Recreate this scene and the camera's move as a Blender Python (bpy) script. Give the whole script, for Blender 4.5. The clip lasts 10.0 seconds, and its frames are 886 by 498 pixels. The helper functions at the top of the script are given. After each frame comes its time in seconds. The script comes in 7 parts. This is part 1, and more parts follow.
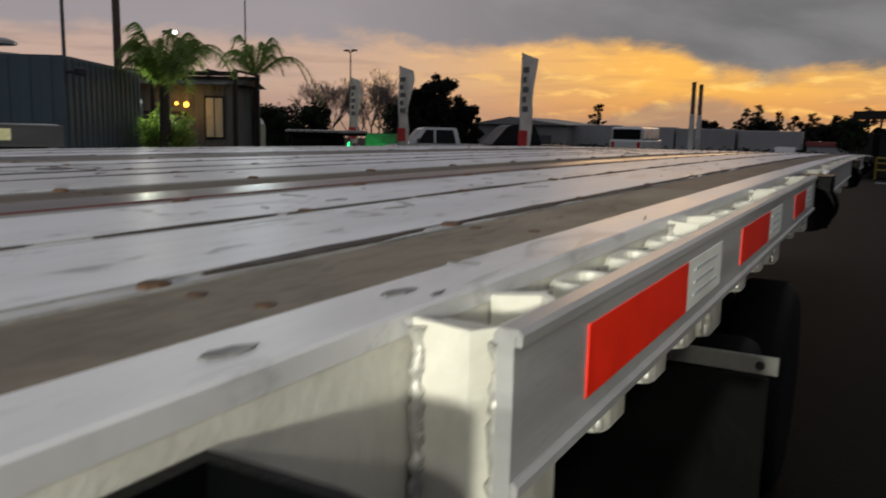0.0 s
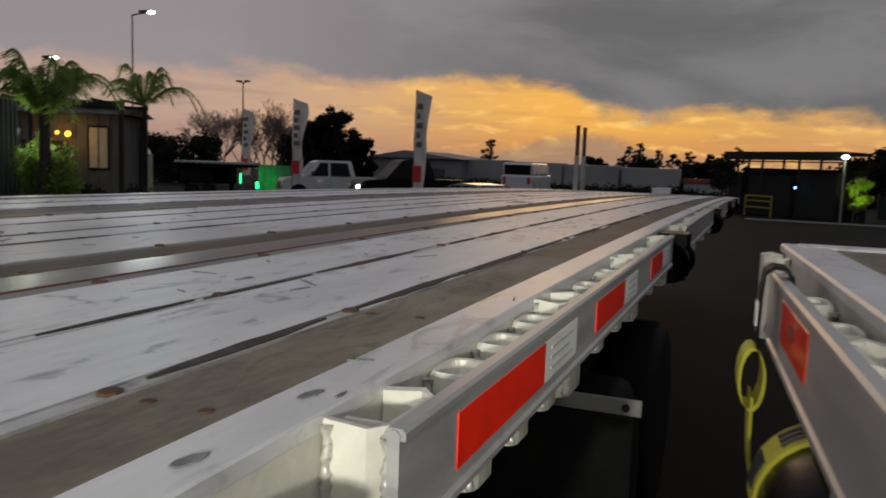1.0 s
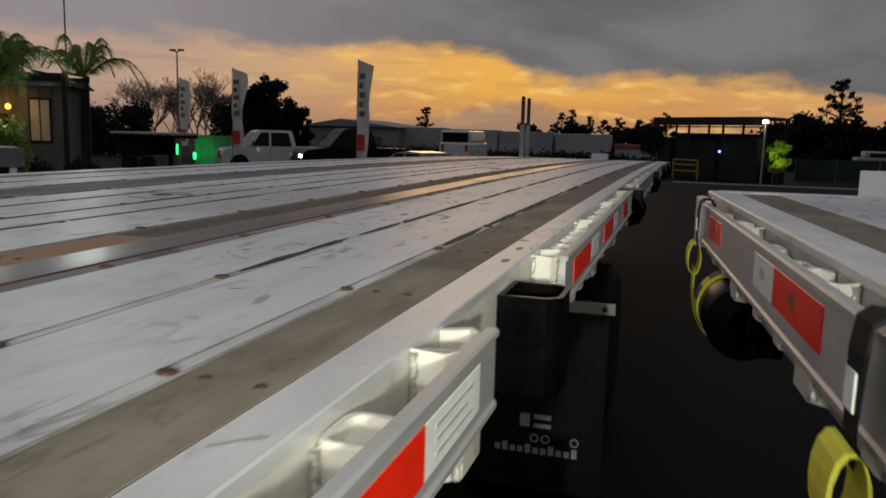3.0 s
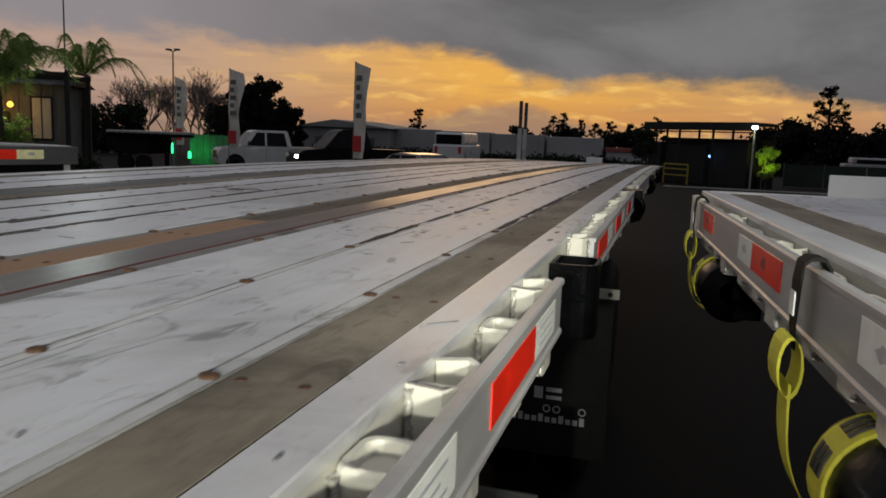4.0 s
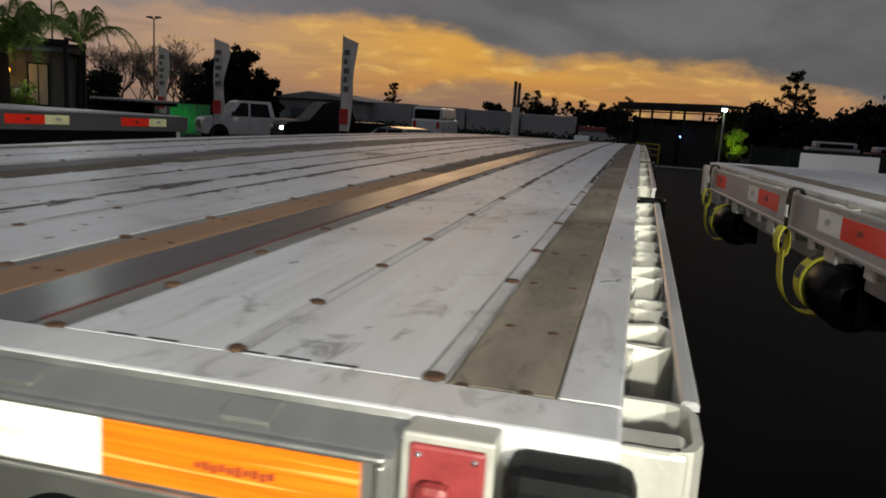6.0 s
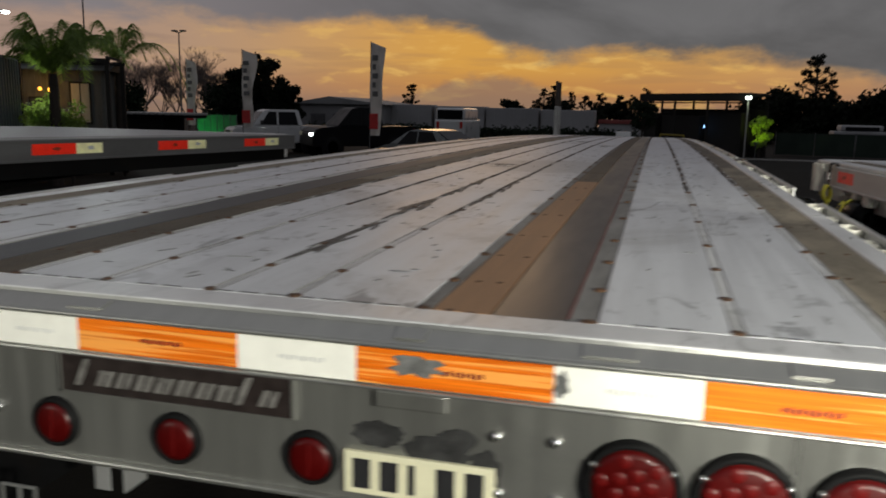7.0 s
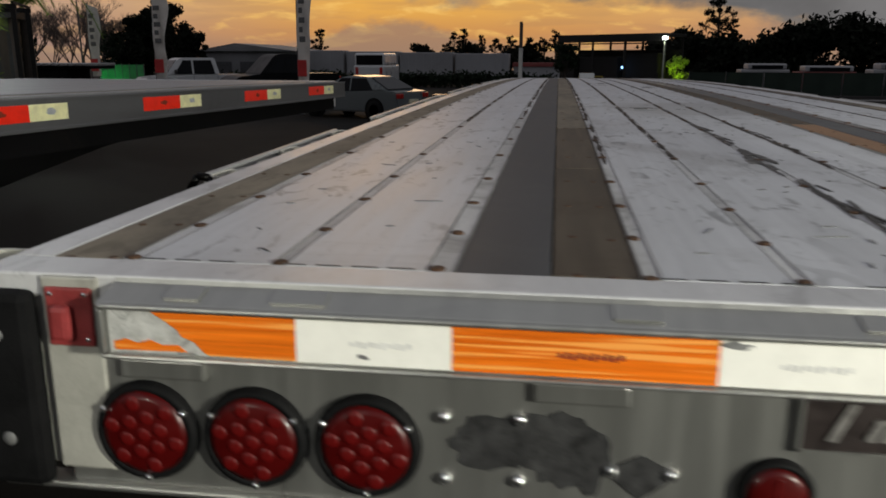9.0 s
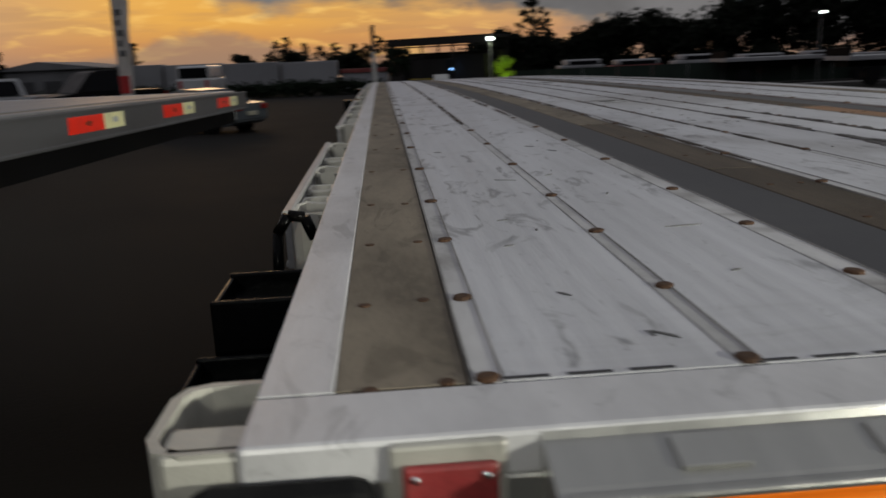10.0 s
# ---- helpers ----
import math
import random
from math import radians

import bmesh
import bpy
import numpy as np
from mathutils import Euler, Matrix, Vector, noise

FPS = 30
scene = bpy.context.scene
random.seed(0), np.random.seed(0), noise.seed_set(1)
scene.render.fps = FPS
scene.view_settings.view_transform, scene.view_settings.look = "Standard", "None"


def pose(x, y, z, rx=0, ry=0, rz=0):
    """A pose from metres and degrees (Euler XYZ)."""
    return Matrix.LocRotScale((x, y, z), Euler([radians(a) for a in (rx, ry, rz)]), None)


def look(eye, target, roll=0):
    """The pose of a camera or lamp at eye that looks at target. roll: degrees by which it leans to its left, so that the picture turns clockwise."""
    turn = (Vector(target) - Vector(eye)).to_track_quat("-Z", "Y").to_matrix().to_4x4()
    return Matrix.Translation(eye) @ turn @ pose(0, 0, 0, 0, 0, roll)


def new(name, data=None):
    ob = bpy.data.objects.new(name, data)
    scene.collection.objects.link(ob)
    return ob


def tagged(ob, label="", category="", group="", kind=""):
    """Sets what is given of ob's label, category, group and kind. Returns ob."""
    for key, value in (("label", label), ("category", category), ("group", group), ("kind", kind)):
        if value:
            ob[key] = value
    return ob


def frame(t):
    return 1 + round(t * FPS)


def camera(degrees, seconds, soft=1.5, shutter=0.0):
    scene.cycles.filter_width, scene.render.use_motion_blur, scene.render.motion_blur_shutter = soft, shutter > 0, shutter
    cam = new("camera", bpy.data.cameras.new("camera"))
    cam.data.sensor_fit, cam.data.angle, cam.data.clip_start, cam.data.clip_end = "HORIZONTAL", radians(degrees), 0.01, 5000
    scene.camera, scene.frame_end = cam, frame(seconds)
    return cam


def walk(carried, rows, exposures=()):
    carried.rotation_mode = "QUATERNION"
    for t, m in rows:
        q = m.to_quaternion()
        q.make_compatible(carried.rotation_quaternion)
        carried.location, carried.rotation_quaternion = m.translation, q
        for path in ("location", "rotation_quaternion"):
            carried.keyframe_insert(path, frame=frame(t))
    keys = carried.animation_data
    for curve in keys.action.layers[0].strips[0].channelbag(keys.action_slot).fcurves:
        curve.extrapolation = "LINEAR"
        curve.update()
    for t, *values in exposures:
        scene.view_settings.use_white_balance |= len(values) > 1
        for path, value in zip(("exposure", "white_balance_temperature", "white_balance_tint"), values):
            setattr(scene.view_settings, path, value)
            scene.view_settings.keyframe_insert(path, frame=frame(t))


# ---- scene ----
cam = camera(59.1, 10.0, soft=1.7, shutter=0.4)
PATH = [
    (0, (1.383, 2.121, 1.586), (0.417, 3.845, 1.283), 1.2),
    (0.5, (1.406, 2.157, 1.643), (0.567, 3.956, 1.4), 1.4),
    (1, (1.444, 1.996, 1.671), (0.713, 3.845, 1.456), 2.1),
    (1.5, (1.455, 1.733, 1.71), (0.903, 3.648, 1.546), 2.9),
    (2, (1.371, 1.505, 1.718), (0.888, 3.436, 1.525), 5.1),
    (2.5, (1.346, 1.336, 1.721), (0.836, 3.253, 1.467), 4.3),
    (3, (1.412, 1.073, 1.697), (0.843, 2.967, 1.406), 1.5),
    (3.2, (1.414, 0.962, 1.708), (0.84, 2.854, 1.411), 0.8),
    (4.3, (1.377, 0.478, 1.707), (0.829, 2.38, 1.422), 2.7),
    (4.5, (1.41, 0.355, 1.67), (0.822, 2.242, 1.365), 2.4),
    (5, (1.36, 0.068, 1.672), (0.778, 1.943, 1.291), 2.7),
    (5.2, (1.31, -0.069, 1.667), (0.769, 1.814, 1.263), 2.8),
    (6.3, (1.069, -0.665, 1.752), (0.618, 1.255, 1.426), 3.4),
    (6.5, (0.989, -0.752, 1.773), (0.54, 1.17, 1.45), 3.0),
    (7, (0.66, -0.97, 1.766), (0.151, 0.933, 1.417), 1.1),
    (7.5, (0.386, -0.978, 1.749), (-0.253, 0.871, 1.336), -0.2),
    (8, (0.104, -0.928, 1.741), (-0.544, 0.904, 1.268), -2.1),
    (8.5, (-0.205, -0.913, 1.724), (-0.621, 0.978, 1.226), -1.1),
    (9, (-0.53, -0.799, 1.731), (-0.806, 1.123, 1.253), 0.1),
    (9.5, (-0.833, -0.582, 1.72), (-1.09, 1.345, 1.251), -2.2),
    (10, (-1.145, -0.399, 1.702), (-1.012, 1.54, 1.231), -2.4),
]
walk(cam, [(t, look(eye, target, roll)) for t, eye, target, roll in PATH],
     [(0.0, 0.3), (0.6, 0.18), (1.2, 0.12), (3.0, 0.0), (5.0, 0.0), (6.3, -0.34), (7.0, -0.32), (8.0, -0.18), (9.0, -0.03), (10.0, 0.0)])

# ---------------------------------------------------------------- light
world = bpy.data.worlds.new("dusk_sky")
scene.world = world
world.use_nodes = True


class Graph:
    """Short-hand for wiring shader nodes."""

    def __init__(self, tree):
        self.t = tree
        tree.nodes.clear()

    def node(self, kind, **props):
        n = self.t.nodes.new(kind)
        for k, v in props.items():
            if k == "operation":
                n.operation = v
            elif k == "blend_type":
                n.blend_type = v
            elif k == "data_type":
                n.data_type = v
        return n

    def put(self, socket, value):
        if isinstance(value, bpy.types.NodeSocket):
            self.t.links.new(value, socket)
        else:
            socket.default_value = value

    def math(self, op, a, b=0.0, c=0.0):
        n = self.node("ShaderNodeMath", operation=op)
        self.put(n.inputs[0], a)
        self.put(n.inputs[1], b)
        self.put(n.inputs[2], c)
        return n.outputs[0]

    def mix(self, f, a, b, blend="MIX"):
        n = self.node("ShaderNodeMix", data_type="RGBA", blend_type=blend)
        self.put(n.inputs[0], f)
        self.put(n.inputs[6], a if isinstance(a, bpy.types.NodeSocket) else (*a[:3], 1))
        self.put(n.inputs[7], b if isinstance(b, bpy.types.NodeSocket) else (*b[:3], 1))
        return n.outputs[2]

    def noise(self, vec, scale, detail=4.0, rough=0.55, distort=0.0):
        n = self.node("ShaderNodeTexNoise")
        if vec is not None:
            self.put(n.inputs["Vector"], vec)
        n.inputs["Scale"].default_value = scale
        n.inputs["Detail"].default_value = detail
        n.inputs["Roughness"].default_value = rough
        n.inputs["Distortion"].default_value = distort
        return n.outputs[0]

    def step(self, v, lo, hi, a=0.0, b=1.0):
        n = self.node("ShaderNodeMapRange")
        n.interpolation_type = "SMOOTHSTEP"
        self.put(n.inputs[0], v)
        for i, x in enumerate((lo, hi, a, b)):
            self.put(n.inputs[i + 1], x)
        return n.outputs[0]

    def stretch(self, vec, sx, sy, sz):
        n = self.node("ShaderNodeMapping")
        self.put(n.inputs[0], vec)
        n.inputs["Scale"].default_value = (sx, sy, sz)
        return n.outputs[0]


SUN_AZ, SUN_EL = -14.0, -5.0      # degrees: turned left of +y, above the horizon


def build_sky():
    g = Graph(world.node_tree)
    way = g.node("ShaderNodeTexCoord").outputs["Generated"]
    sep = g.node("ShaderNodeSeparateXYZ")
    g.put(sep.inputs[0], way)
    x, y, z = sep.outputs
    el = g.math("MULTIPLY", g.math("ARCSINE", z), 57.3)
    az = g.math("MULTIPLY", g.math("ARCTAN2", x, y), 57.3)
    # the lower edge of the cloud sheet, ragged, falling to the right
    wide = g.noise(g.stretch(way, 3.2, 3.2, 8.0), 1.5, 4.0, 0.5, 0.2)
    fine = g.noise(g.stretch(way, 6.0, 6.0, 14.0), 3.0, 6.0, 0.58, 0.2)
    edge = g.math("SUBTRACT", g.step(az, -17.0, -9.0, 5.8, 3.8), g.step(az, -8.0, 4.0, 0.0, 0.5))
    edge = g.math("SUBTRACT", edge, g.step(az, 4.0, 24.0, 0.0, 2.9))
    edge = g.math("ADD", edge, g.math("MULTIPLY_ADD", wide, 3.0, -1.5))
    edge = g.math("ADD", edge, g.math("MULTIPLY_ADD", fine, 2.6, -1.3))
    cloud = g.step(g.math("SUBTRACT", el, edge), -0.45, 1.1)
    # afterglow under the clouds, reaching further to the right
    daz = g.math("SUBTRACT", az, SUN_AZ + 2.0)
    daz = g.math("ADD", g.math("MINIMUM", daz, 0.0), g.math("MULTIPLY", g.math("MAXIMUM", daz, 0.0), 0.5))
    near = g.math("POWER", 2.718, g.math("MULTIPLY", g.math("MULTIPLY", daz, daz), -1.0 / (2 * 12.0 ** 2)))
    low = g.mix(near, (0.34, 0.235, 0.21), (0.50, 0.28, 0.16))
    mid = g.mix(near, (0.49, 0.325, 0.265), (0.78, 0.36, 0.11))
    high = g.mix(near, (0.56, 0.395, 0.325), (1.02, 0.52, 0.105))
    glow = g.mix(g.step(el, 0.0, 1.8), low, mid)
    glow = g.mix(g.step(el, 1.4, 3.6), glow, high)
    streak = g.noise(g.stretch(way, 2.5, 2.5, 26.0), 2.6, 4.0, 0.5)
    glow = g.mix(g.step(streak, 0.48, 0.68, 0.0, 0.36), glow, g.mix(near, (0.30, 0.22, 0.205), (0.60, 0.31, 0.13)))
    soft = g.noise(g.stretch(way, 5.0, 5.0, 20.0), 3.4, 5.0, 0.55, 0.3)
    glow = g.mix(g.math("MULTIPLY", g.step(soft, 0.50, 0.70, 0.0, 0.75), near), glow, (1.22, 0.74, 0.20))
    # a low mauve bank in front of the glow
    hump = g.math("MULTIPLY", g.math("ADD", az, 12.0), 0.16)
    hump = g.math("POWER", 2.718, g.math("MULTIPLY", g.math("MULTIPLY", hump, hump), -1.0))
    bank = g.math("MULTIPLY_ADD", hump, 2.1, g.math("MULTIPLY_ADD", fine, 2.4, -0.75))
    glow = g.mix(g.step(g.math("SUBTRACT", bank, el), -0.3, 0.7, 0.0, 0.8), glow, (0.42, 0.265, 0.18))
    # grey sheet of cloud, paler towards the zenith
    puff = g.noise(g.stretch(way, 2.2, 2.2, 6.0), 1.8, 6.0, 0.55, 0.5)
    grey = g.mix(g.step(puff, 0.35, 0.68), (0.152, 0.148, 0.150), (0.236, 0.230, 0.233))
    grey = g.mix(g.math("MULTIPLY", g.step(az, -8.0, -42.0), 0.85), grey, (0.370, 0.328, 0.342))
    grey = g.mix(g.step(el, 14.0, 42.0), grey, (0.37, 0.375, 0.415))
    sky = g.mix(cloud, glow, grey)
    back = g.step(g.math("ABSOLUTE", az), 75.0, 130.0)
    dusk = g.mix(g.step(el, 0.0, 40.0), (0.09, 0.09, 0.10), (0.37, 0.375, 0.415))
    sky = g.mix(back, sky, dusk)
    sky = g.mix(g.step(el, -0.3, -3.0), sky, (0.02, 0.02, 0.022))
    nish = g.node("ShaderNodeTexSky")
    nish.sky_type = "NISHITA"
    nish.sun_disc = False
    nish.sun_elevation = radians(SUN_EL)
    nish.sun_rotation = radians(SUN_AZ)
    faint = g.node("ShaderNodeBackground")
    g.put(faint.inputs[0], nish.outputs[0])
    faint.inputs[1].default_value = 0.05
    main = g.node("ShaderNodeBackground")
    g.put(main.inputs[0], sky)
    main.inputs[1].default_value = 0.80
    add = g.node("ShaderNodeAddShader")
    g.put(add.inputs[0], faint.outputs[0])
    g.put(add.inputs[1], main.outputs[0])
    g.put(g.node("ShaderNodeOutputWorld").inputs[0], add.outputs[0])


build_sky()
sun = new("sun", bpy.data.lights.new("sun", "SUN"))
sun.data.energy, sun.data.angle, sun.data.color = 0.12, radians(14), (1.0, 0.62, 0.32)
sun.matrix_world = look((0, 0, 0), (math.sin(radians(-SUN_AZ)), -math.cos(radians(SUN_AZ)), -0.12))



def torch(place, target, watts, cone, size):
    """A fixed lamp added off the path, in place of the hand-carried light."""
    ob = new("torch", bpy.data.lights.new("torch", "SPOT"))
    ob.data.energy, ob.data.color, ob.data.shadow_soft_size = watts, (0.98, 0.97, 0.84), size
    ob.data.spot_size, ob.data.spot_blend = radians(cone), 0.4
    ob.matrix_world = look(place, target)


# all four shine at once, placed to brighten tape, sill and pockets
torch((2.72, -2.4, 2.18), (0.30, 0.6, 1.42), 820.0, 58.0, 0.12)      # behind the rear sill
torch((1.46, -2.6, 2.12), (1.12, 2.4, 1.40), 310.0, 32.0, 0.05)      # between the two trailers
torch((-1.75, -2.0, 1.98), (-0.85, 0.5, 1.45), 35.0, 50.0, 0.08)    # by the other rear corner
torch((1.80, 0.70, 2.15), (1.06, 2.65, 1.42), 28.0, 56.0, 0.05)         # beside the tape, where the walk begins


def lamp(name, place, watts, colour, size=0.12):
    ob = new(name, bpy.data.lights.new(name, "POINT"))
    ob.data.energy, ob.data.color, ob.data.shadow_soft_size = watts, colour, size
    ob.location = place
    return ob


scene.view_settings.exposure = 0.0

# ---------------------------------------------------------------- materials
def surf(name, base, rough=0.6, metal=0.0, vary=0.25, scale=6.0, fine=60.0, bump=0.15, dirt=None, dirt_amount=0.35,
         grain=(1, 1, 1), emit=None, ribs=0.0, per_object=0.0, rough_vary=0.15, coat=0.0, thick=0.002, scuff=0.0, spec=0.5, shine=0.0, bands=None):
    """A surface with colour variation at two scales, worn patches and fine relief, in metres."""
    m = bpy.data.materials.new(name)
    m.use_nodes = True
    g = Graph(m.node_tree)
    at = g.node("ShaderNodeTexCoord").outputs["Object"]
    long = g.stretch(at, *grain)
    big = g.noise(long, scale, 5.0, 0.6, 0.3)
    small = g.noise(long, fine, 4.0, 0.6)
    dark = [c * (1 - vary) for c in base]
    pale = [min(1.0, c * (1 + vary * 0.6)) for c in base]
    col = g.mix(g.step(big, 0.3, 0.7), dark, pale)
    col = g.mix(g.step(small, 0.35, 0.7, 0.0, 0.5), col, base)
    if dirt:
        patch = g.noise(at, scale * 0.45, 7.0, 0.68, 0.8)
        col = g.mix(g.step(patch, 0.52, 0.68, 0.0, dirt_amount), col, dirt)
    if scuff:
        rub = g.noise(g.stretch(at, 1.0, 0.35, 1.0), 17.0, 6.0, 0.62, 1.6)
        where = g.noise(at, 1.7, 3.0, 0.5)
        col = g.mix(g.math("MULTIPLY", g.step(rub, 0.54, 0.66, 0.0, scuff), g.step(where, 0.38, 0.56)), col, [c * 0.22 for c in base])
        thin = g.noise(g.stretch(at, 1.0, 0.45, 1.0), 70.0, 3.0, 0.5, 0.6)
        col = g.mix(g.step(thin, 0.64, 0.74, 0.0, scuff * 0.4), col, [c * 0.35 for c in base])
    if bands:
        row = g.noise(g.stretch(at, 0.5, 1.0, 24.0), 6.0, 2.0, 0.5)
        col = g.mix(g.step(row, 0.50, 0.60, 0.0, 0.85), col, bands)
    if per_object:
        rnd = g.node("ShaderNodeObjectInfo").outputs["Random"]
        col = g.mix(g.math("MULTIPLY", rnd, per_object), col, [c * 0.45 for c in base])
    b = g.node("ShaderNodeBsdfPrincipled")
    g.put(b.inputs["Base Color"], col)
    b.inputs["Metallic"].default_value = metal
    b.inputs["Specular IOR Level"].default_value = spec
    g.put(b.inputs["Roughness"], g.math("MULTIPLY_ADD", big, rough_vary * 2, rough - rough_vary))
    b.inputs["Coat Weight"].default_value = coat
    b.inputs["Coat Roughness"].default_value = 0.08
    height = small
    if ribs:
        sep = g.node("ShaderNodeSeparateXYZ")
        g.put(sep.inputs[0], at)
        wave = g.math("SINE", g.math("MULTIPLY", sep.outputs[0], 6.2832 / ribs))
        height = g.math("ADD", g.math("MULTIPLY", wave, 0.35), small)
    if bump:
        bm = g.node("ShaderNodeBump")
        bm.inputs["Strength"].default_value = bump
        bm.inputs["Distance"].default_value = thick
        g.put(bm.inputs["Height"], height)
        g.put(b.inputs["Normal"], bm.outputs[0])
    if emit:
        b.inputs["Emission Color"].default_value = (*emit[0], 1)
        b.inputs["Emission Strength"].default_value = emit[1]
    last = b.outputs[0]
    if shine:
        leaf = g.node("ShaderNodeBsdfTranslucent")
        g.put(leaf.inputs[0], col)
        both = g.node("ShaderNodeMixShader")
        both.inputs[0].default_value = shine
        g.put(both.inputs[1], last)
        g.put(both.inputs[2], leaf.outputs[0])
        last = both.outputs[0]
    g.put(g.node("ShaderNodeOutputMaterial").inputs[0], last)
    return m


M = {}
M["plank"] = surf("worn_aluminium_plank", (0.545, 0.553, 0.58), 0.47, 0.12, 0.12, 2.2, 30.0, 0.25, (0.20, 0.19, 0.18), 0.42,
                  grain=(9, 0.7, 1), ribs=0.026, thick=0.0012, scuff=0.65, spec=0.38)
M["old_deck"] = surf("dull_grey_deck", (0.25, 0.25, 0.255), 0.5, 0.2, 0.2, 1.2, 30.0, 0.2, (0.10, 0.10, 0.10), 0.5, grain=(6, 0.7, 1))
M["edge"] = surf("aluminium_edge", (0.61, 0.61, 0.62), 0.42, 0.25, 0.14, 5.0, 60.0, 0.2, (0.22, 0.22, 0.23), 0.3, grain=(3, 0.8, 1), scuff=0.35)
M["flange"] = surf("dull_flange", (0.50, 0.50, 0.505), 0.55, 0.1, 0.35, 3.0, 50.0, 0.2, (0.14, 0.13, 0.12), 0.7, grain=(2, 0.5, 1), scuff=0.5, spec=0.2)
M["groove"] = surf("dirty_groove", (0.20, 0.195, 0.19), 0.7, 0.1, 0.4, 4.0, 50.0, 0.2, (0.05, 0.04, 0.033), 0.9, grain=(2, 0.4, 1), spec=0.1)
M["white_al"] = surf("white_cast_aluminium", (0.46, 0.452, 0.405), 0.45, 0.25, 0.15, 14.0, 120.0, 0.3, (0.26, 0.25, 0.22), 0.6)
# white_al made paler: torch light on the cream pockets is in the colour
M["torchlit_al"] = surf("cream_painted_pocket", (0.60, 0.585, 0.515), 0.5, 0.1, 0.15, 14.0, 120.0, 0.3, (0.30, 0.285, 0.24), 0.6)
M["bead"] = surf("shiny_weld_bead", (0.50, 0.49, 0.45), 0.28, 0.3, 0.2, 60.0, 260.0, 0.3)
M["rail"] = surf("brushed_rub_rail", (0.42, 0.42, 0.42), 0.40, 0.30, 0.14, 8.0, 90.0, 0.15, (0.16, 0.16, 0.16), 0.3, grain=(1, 0.3, 4))
M["dark_rail"] = surf("dark_grey_painted_rail", (0.085, 0.085, 0.09), 0.55, 0.1, 0.25, 4.0, 60.0, 0.2, (0.045, 0.045, 0.048), 0.5, grain=(1, 0.3, 2))
M["face"] = surf("brushed_rear_sill", (0.40, 0.40, 0.38), 0.34, 0.80, 0.10, 5.0, 160.0, 0.12, (0.26, 0.26, 0.25), 0.3, grain=(6, 1, 0.5))
M["weathered_wood"] = surf("weathered_nailer_wood", (0.215, 0.185, 0.142), 0.75, 0.0, 0.45, 2.6, 26.0, 0.22, (0.06, 0.05, 0.042), 0.6,
                           grain=(4, 1.2, 4), per_object=0.35, thick=0.003, spec=0.25, scuff=0.45)
# darker copy of the nailer wood, for the boards further along
M["darker_wood"] = surf("damp_nailer_wood", (0.125, 0.104, 0.080), 0.65, 0.0, 0.5, 2.6, 26.0, 0.22, (0.03, 0.025, 0.021), 0.75, grain=(4, 1.2, 4), per_object=0.3, spec=0.25)
M["new_wood"] = surf("new_nailer_wood", (0.30, 0.175, 0.10), 0.65, 0.0, 0.22, 3.0, 70.0, 0.4, (0.16, 0.09, 0.05), 0.4, grain=(14, 0.8, 4), per_object=0.25, spec=0.25)
M["brown_wood"] = surf("brown_nailer_wood", (0.105, 0.086, 0.066), 0.7, 0.0, 0.4, 3.0, 70.0, 0.5, (0.05, 0.036, 0.025), 0.6, grain=(14, 0.9, 4), per_object=0.5, spec=0.2)
M["steel_strip"] = surf("wet_grey_steel_strip", (0.030, 0.031, 0.034), 0.34, 0.0, 0.25, 3.0, 60.0, 0.12, (0.05, 0.05, 0.05), 0.5, grain=(4, 0.6, 1), rough_vary=0.16, spec=0.5)
M["dull_strip"] = surf("dull_grey_steel_strip", (0.060, 0.061, 0.066), 0.55, 0.0, 0.25, 3.0, 60.0, 0.12, (0.08, 0.08, 0.08), 0.5, grain=(4, 0.6, 1), rough_vary=0.12, spec=0.25)
M["rust"] = surf("rusty_screw", (0.080, 0.038, 0.017), 0.8, 0.1, 0.4, 60.0, 300.0, 0.4, per_object=0.6)
M["red_line"] = surf("red_sealant", (0.085, 0.02, 0.016), 0.6, 0, 0.4, 12.0, 90.0, 0.3)
M["black_steel"] = surf("black_painted_steel", (0.002, 0.0023, 0.0026), 0.24, 0.0, 0.3, 14.0, 120.0, 0.4, (0.006, 0.004, 0.003), 0.5, spec=0.06)
M["frame"] = surf("dark_chassis_steel", (0.005, 0.005, 0.0055), 0.75, 0.0, 0.3, 4.0, 60.0, 0.3, (0.012, 0.01, 0.008), 0.4, spec=0.06)
M["rubber"] = surf("black_rubber", (0.007, 0.007, 0.0075), 0.62, 0.0, 0.3, 20.0, 160.0, 0.35, (0.02, 0.02, 0.02), 0.3, spec=0.1)
M["flap"] = surf("black_rubber_flap", (0.012, 0.0125, 0.0125), 0.6, 0.0, 0.3, 8.0, 90.0, 0.2, (0.03, 0.03, 0.03), 0.4, spec=0.15)
# paler copy of the flap: torch light is put into its grey
M["torchlit_flap"] = surf("dusty_rubber_flap", (0.05, 0.055, 0.052), 0.7, 0.0, 0.3, 3.0, 60.0, 0.2, (0.025, 0.027, 0.026), 0.5, spec=0.15)
M["red_tape"] = surf("red_reflective_tape", (0.95, 0.024, 0.005), 0.35, 0, 0.14, 25.0, 220.0, 0.1, coat=0.3)
M["amber_tape"] = surf("orange_reflective_tape", (1.0, 0.18, 0.007), 0.35, 0, 0.5, 20.0, 220.0, 0.1, grain=(0.12, 1, 6), coat=0.3, bands=(1.0, 0.42, 0.09))
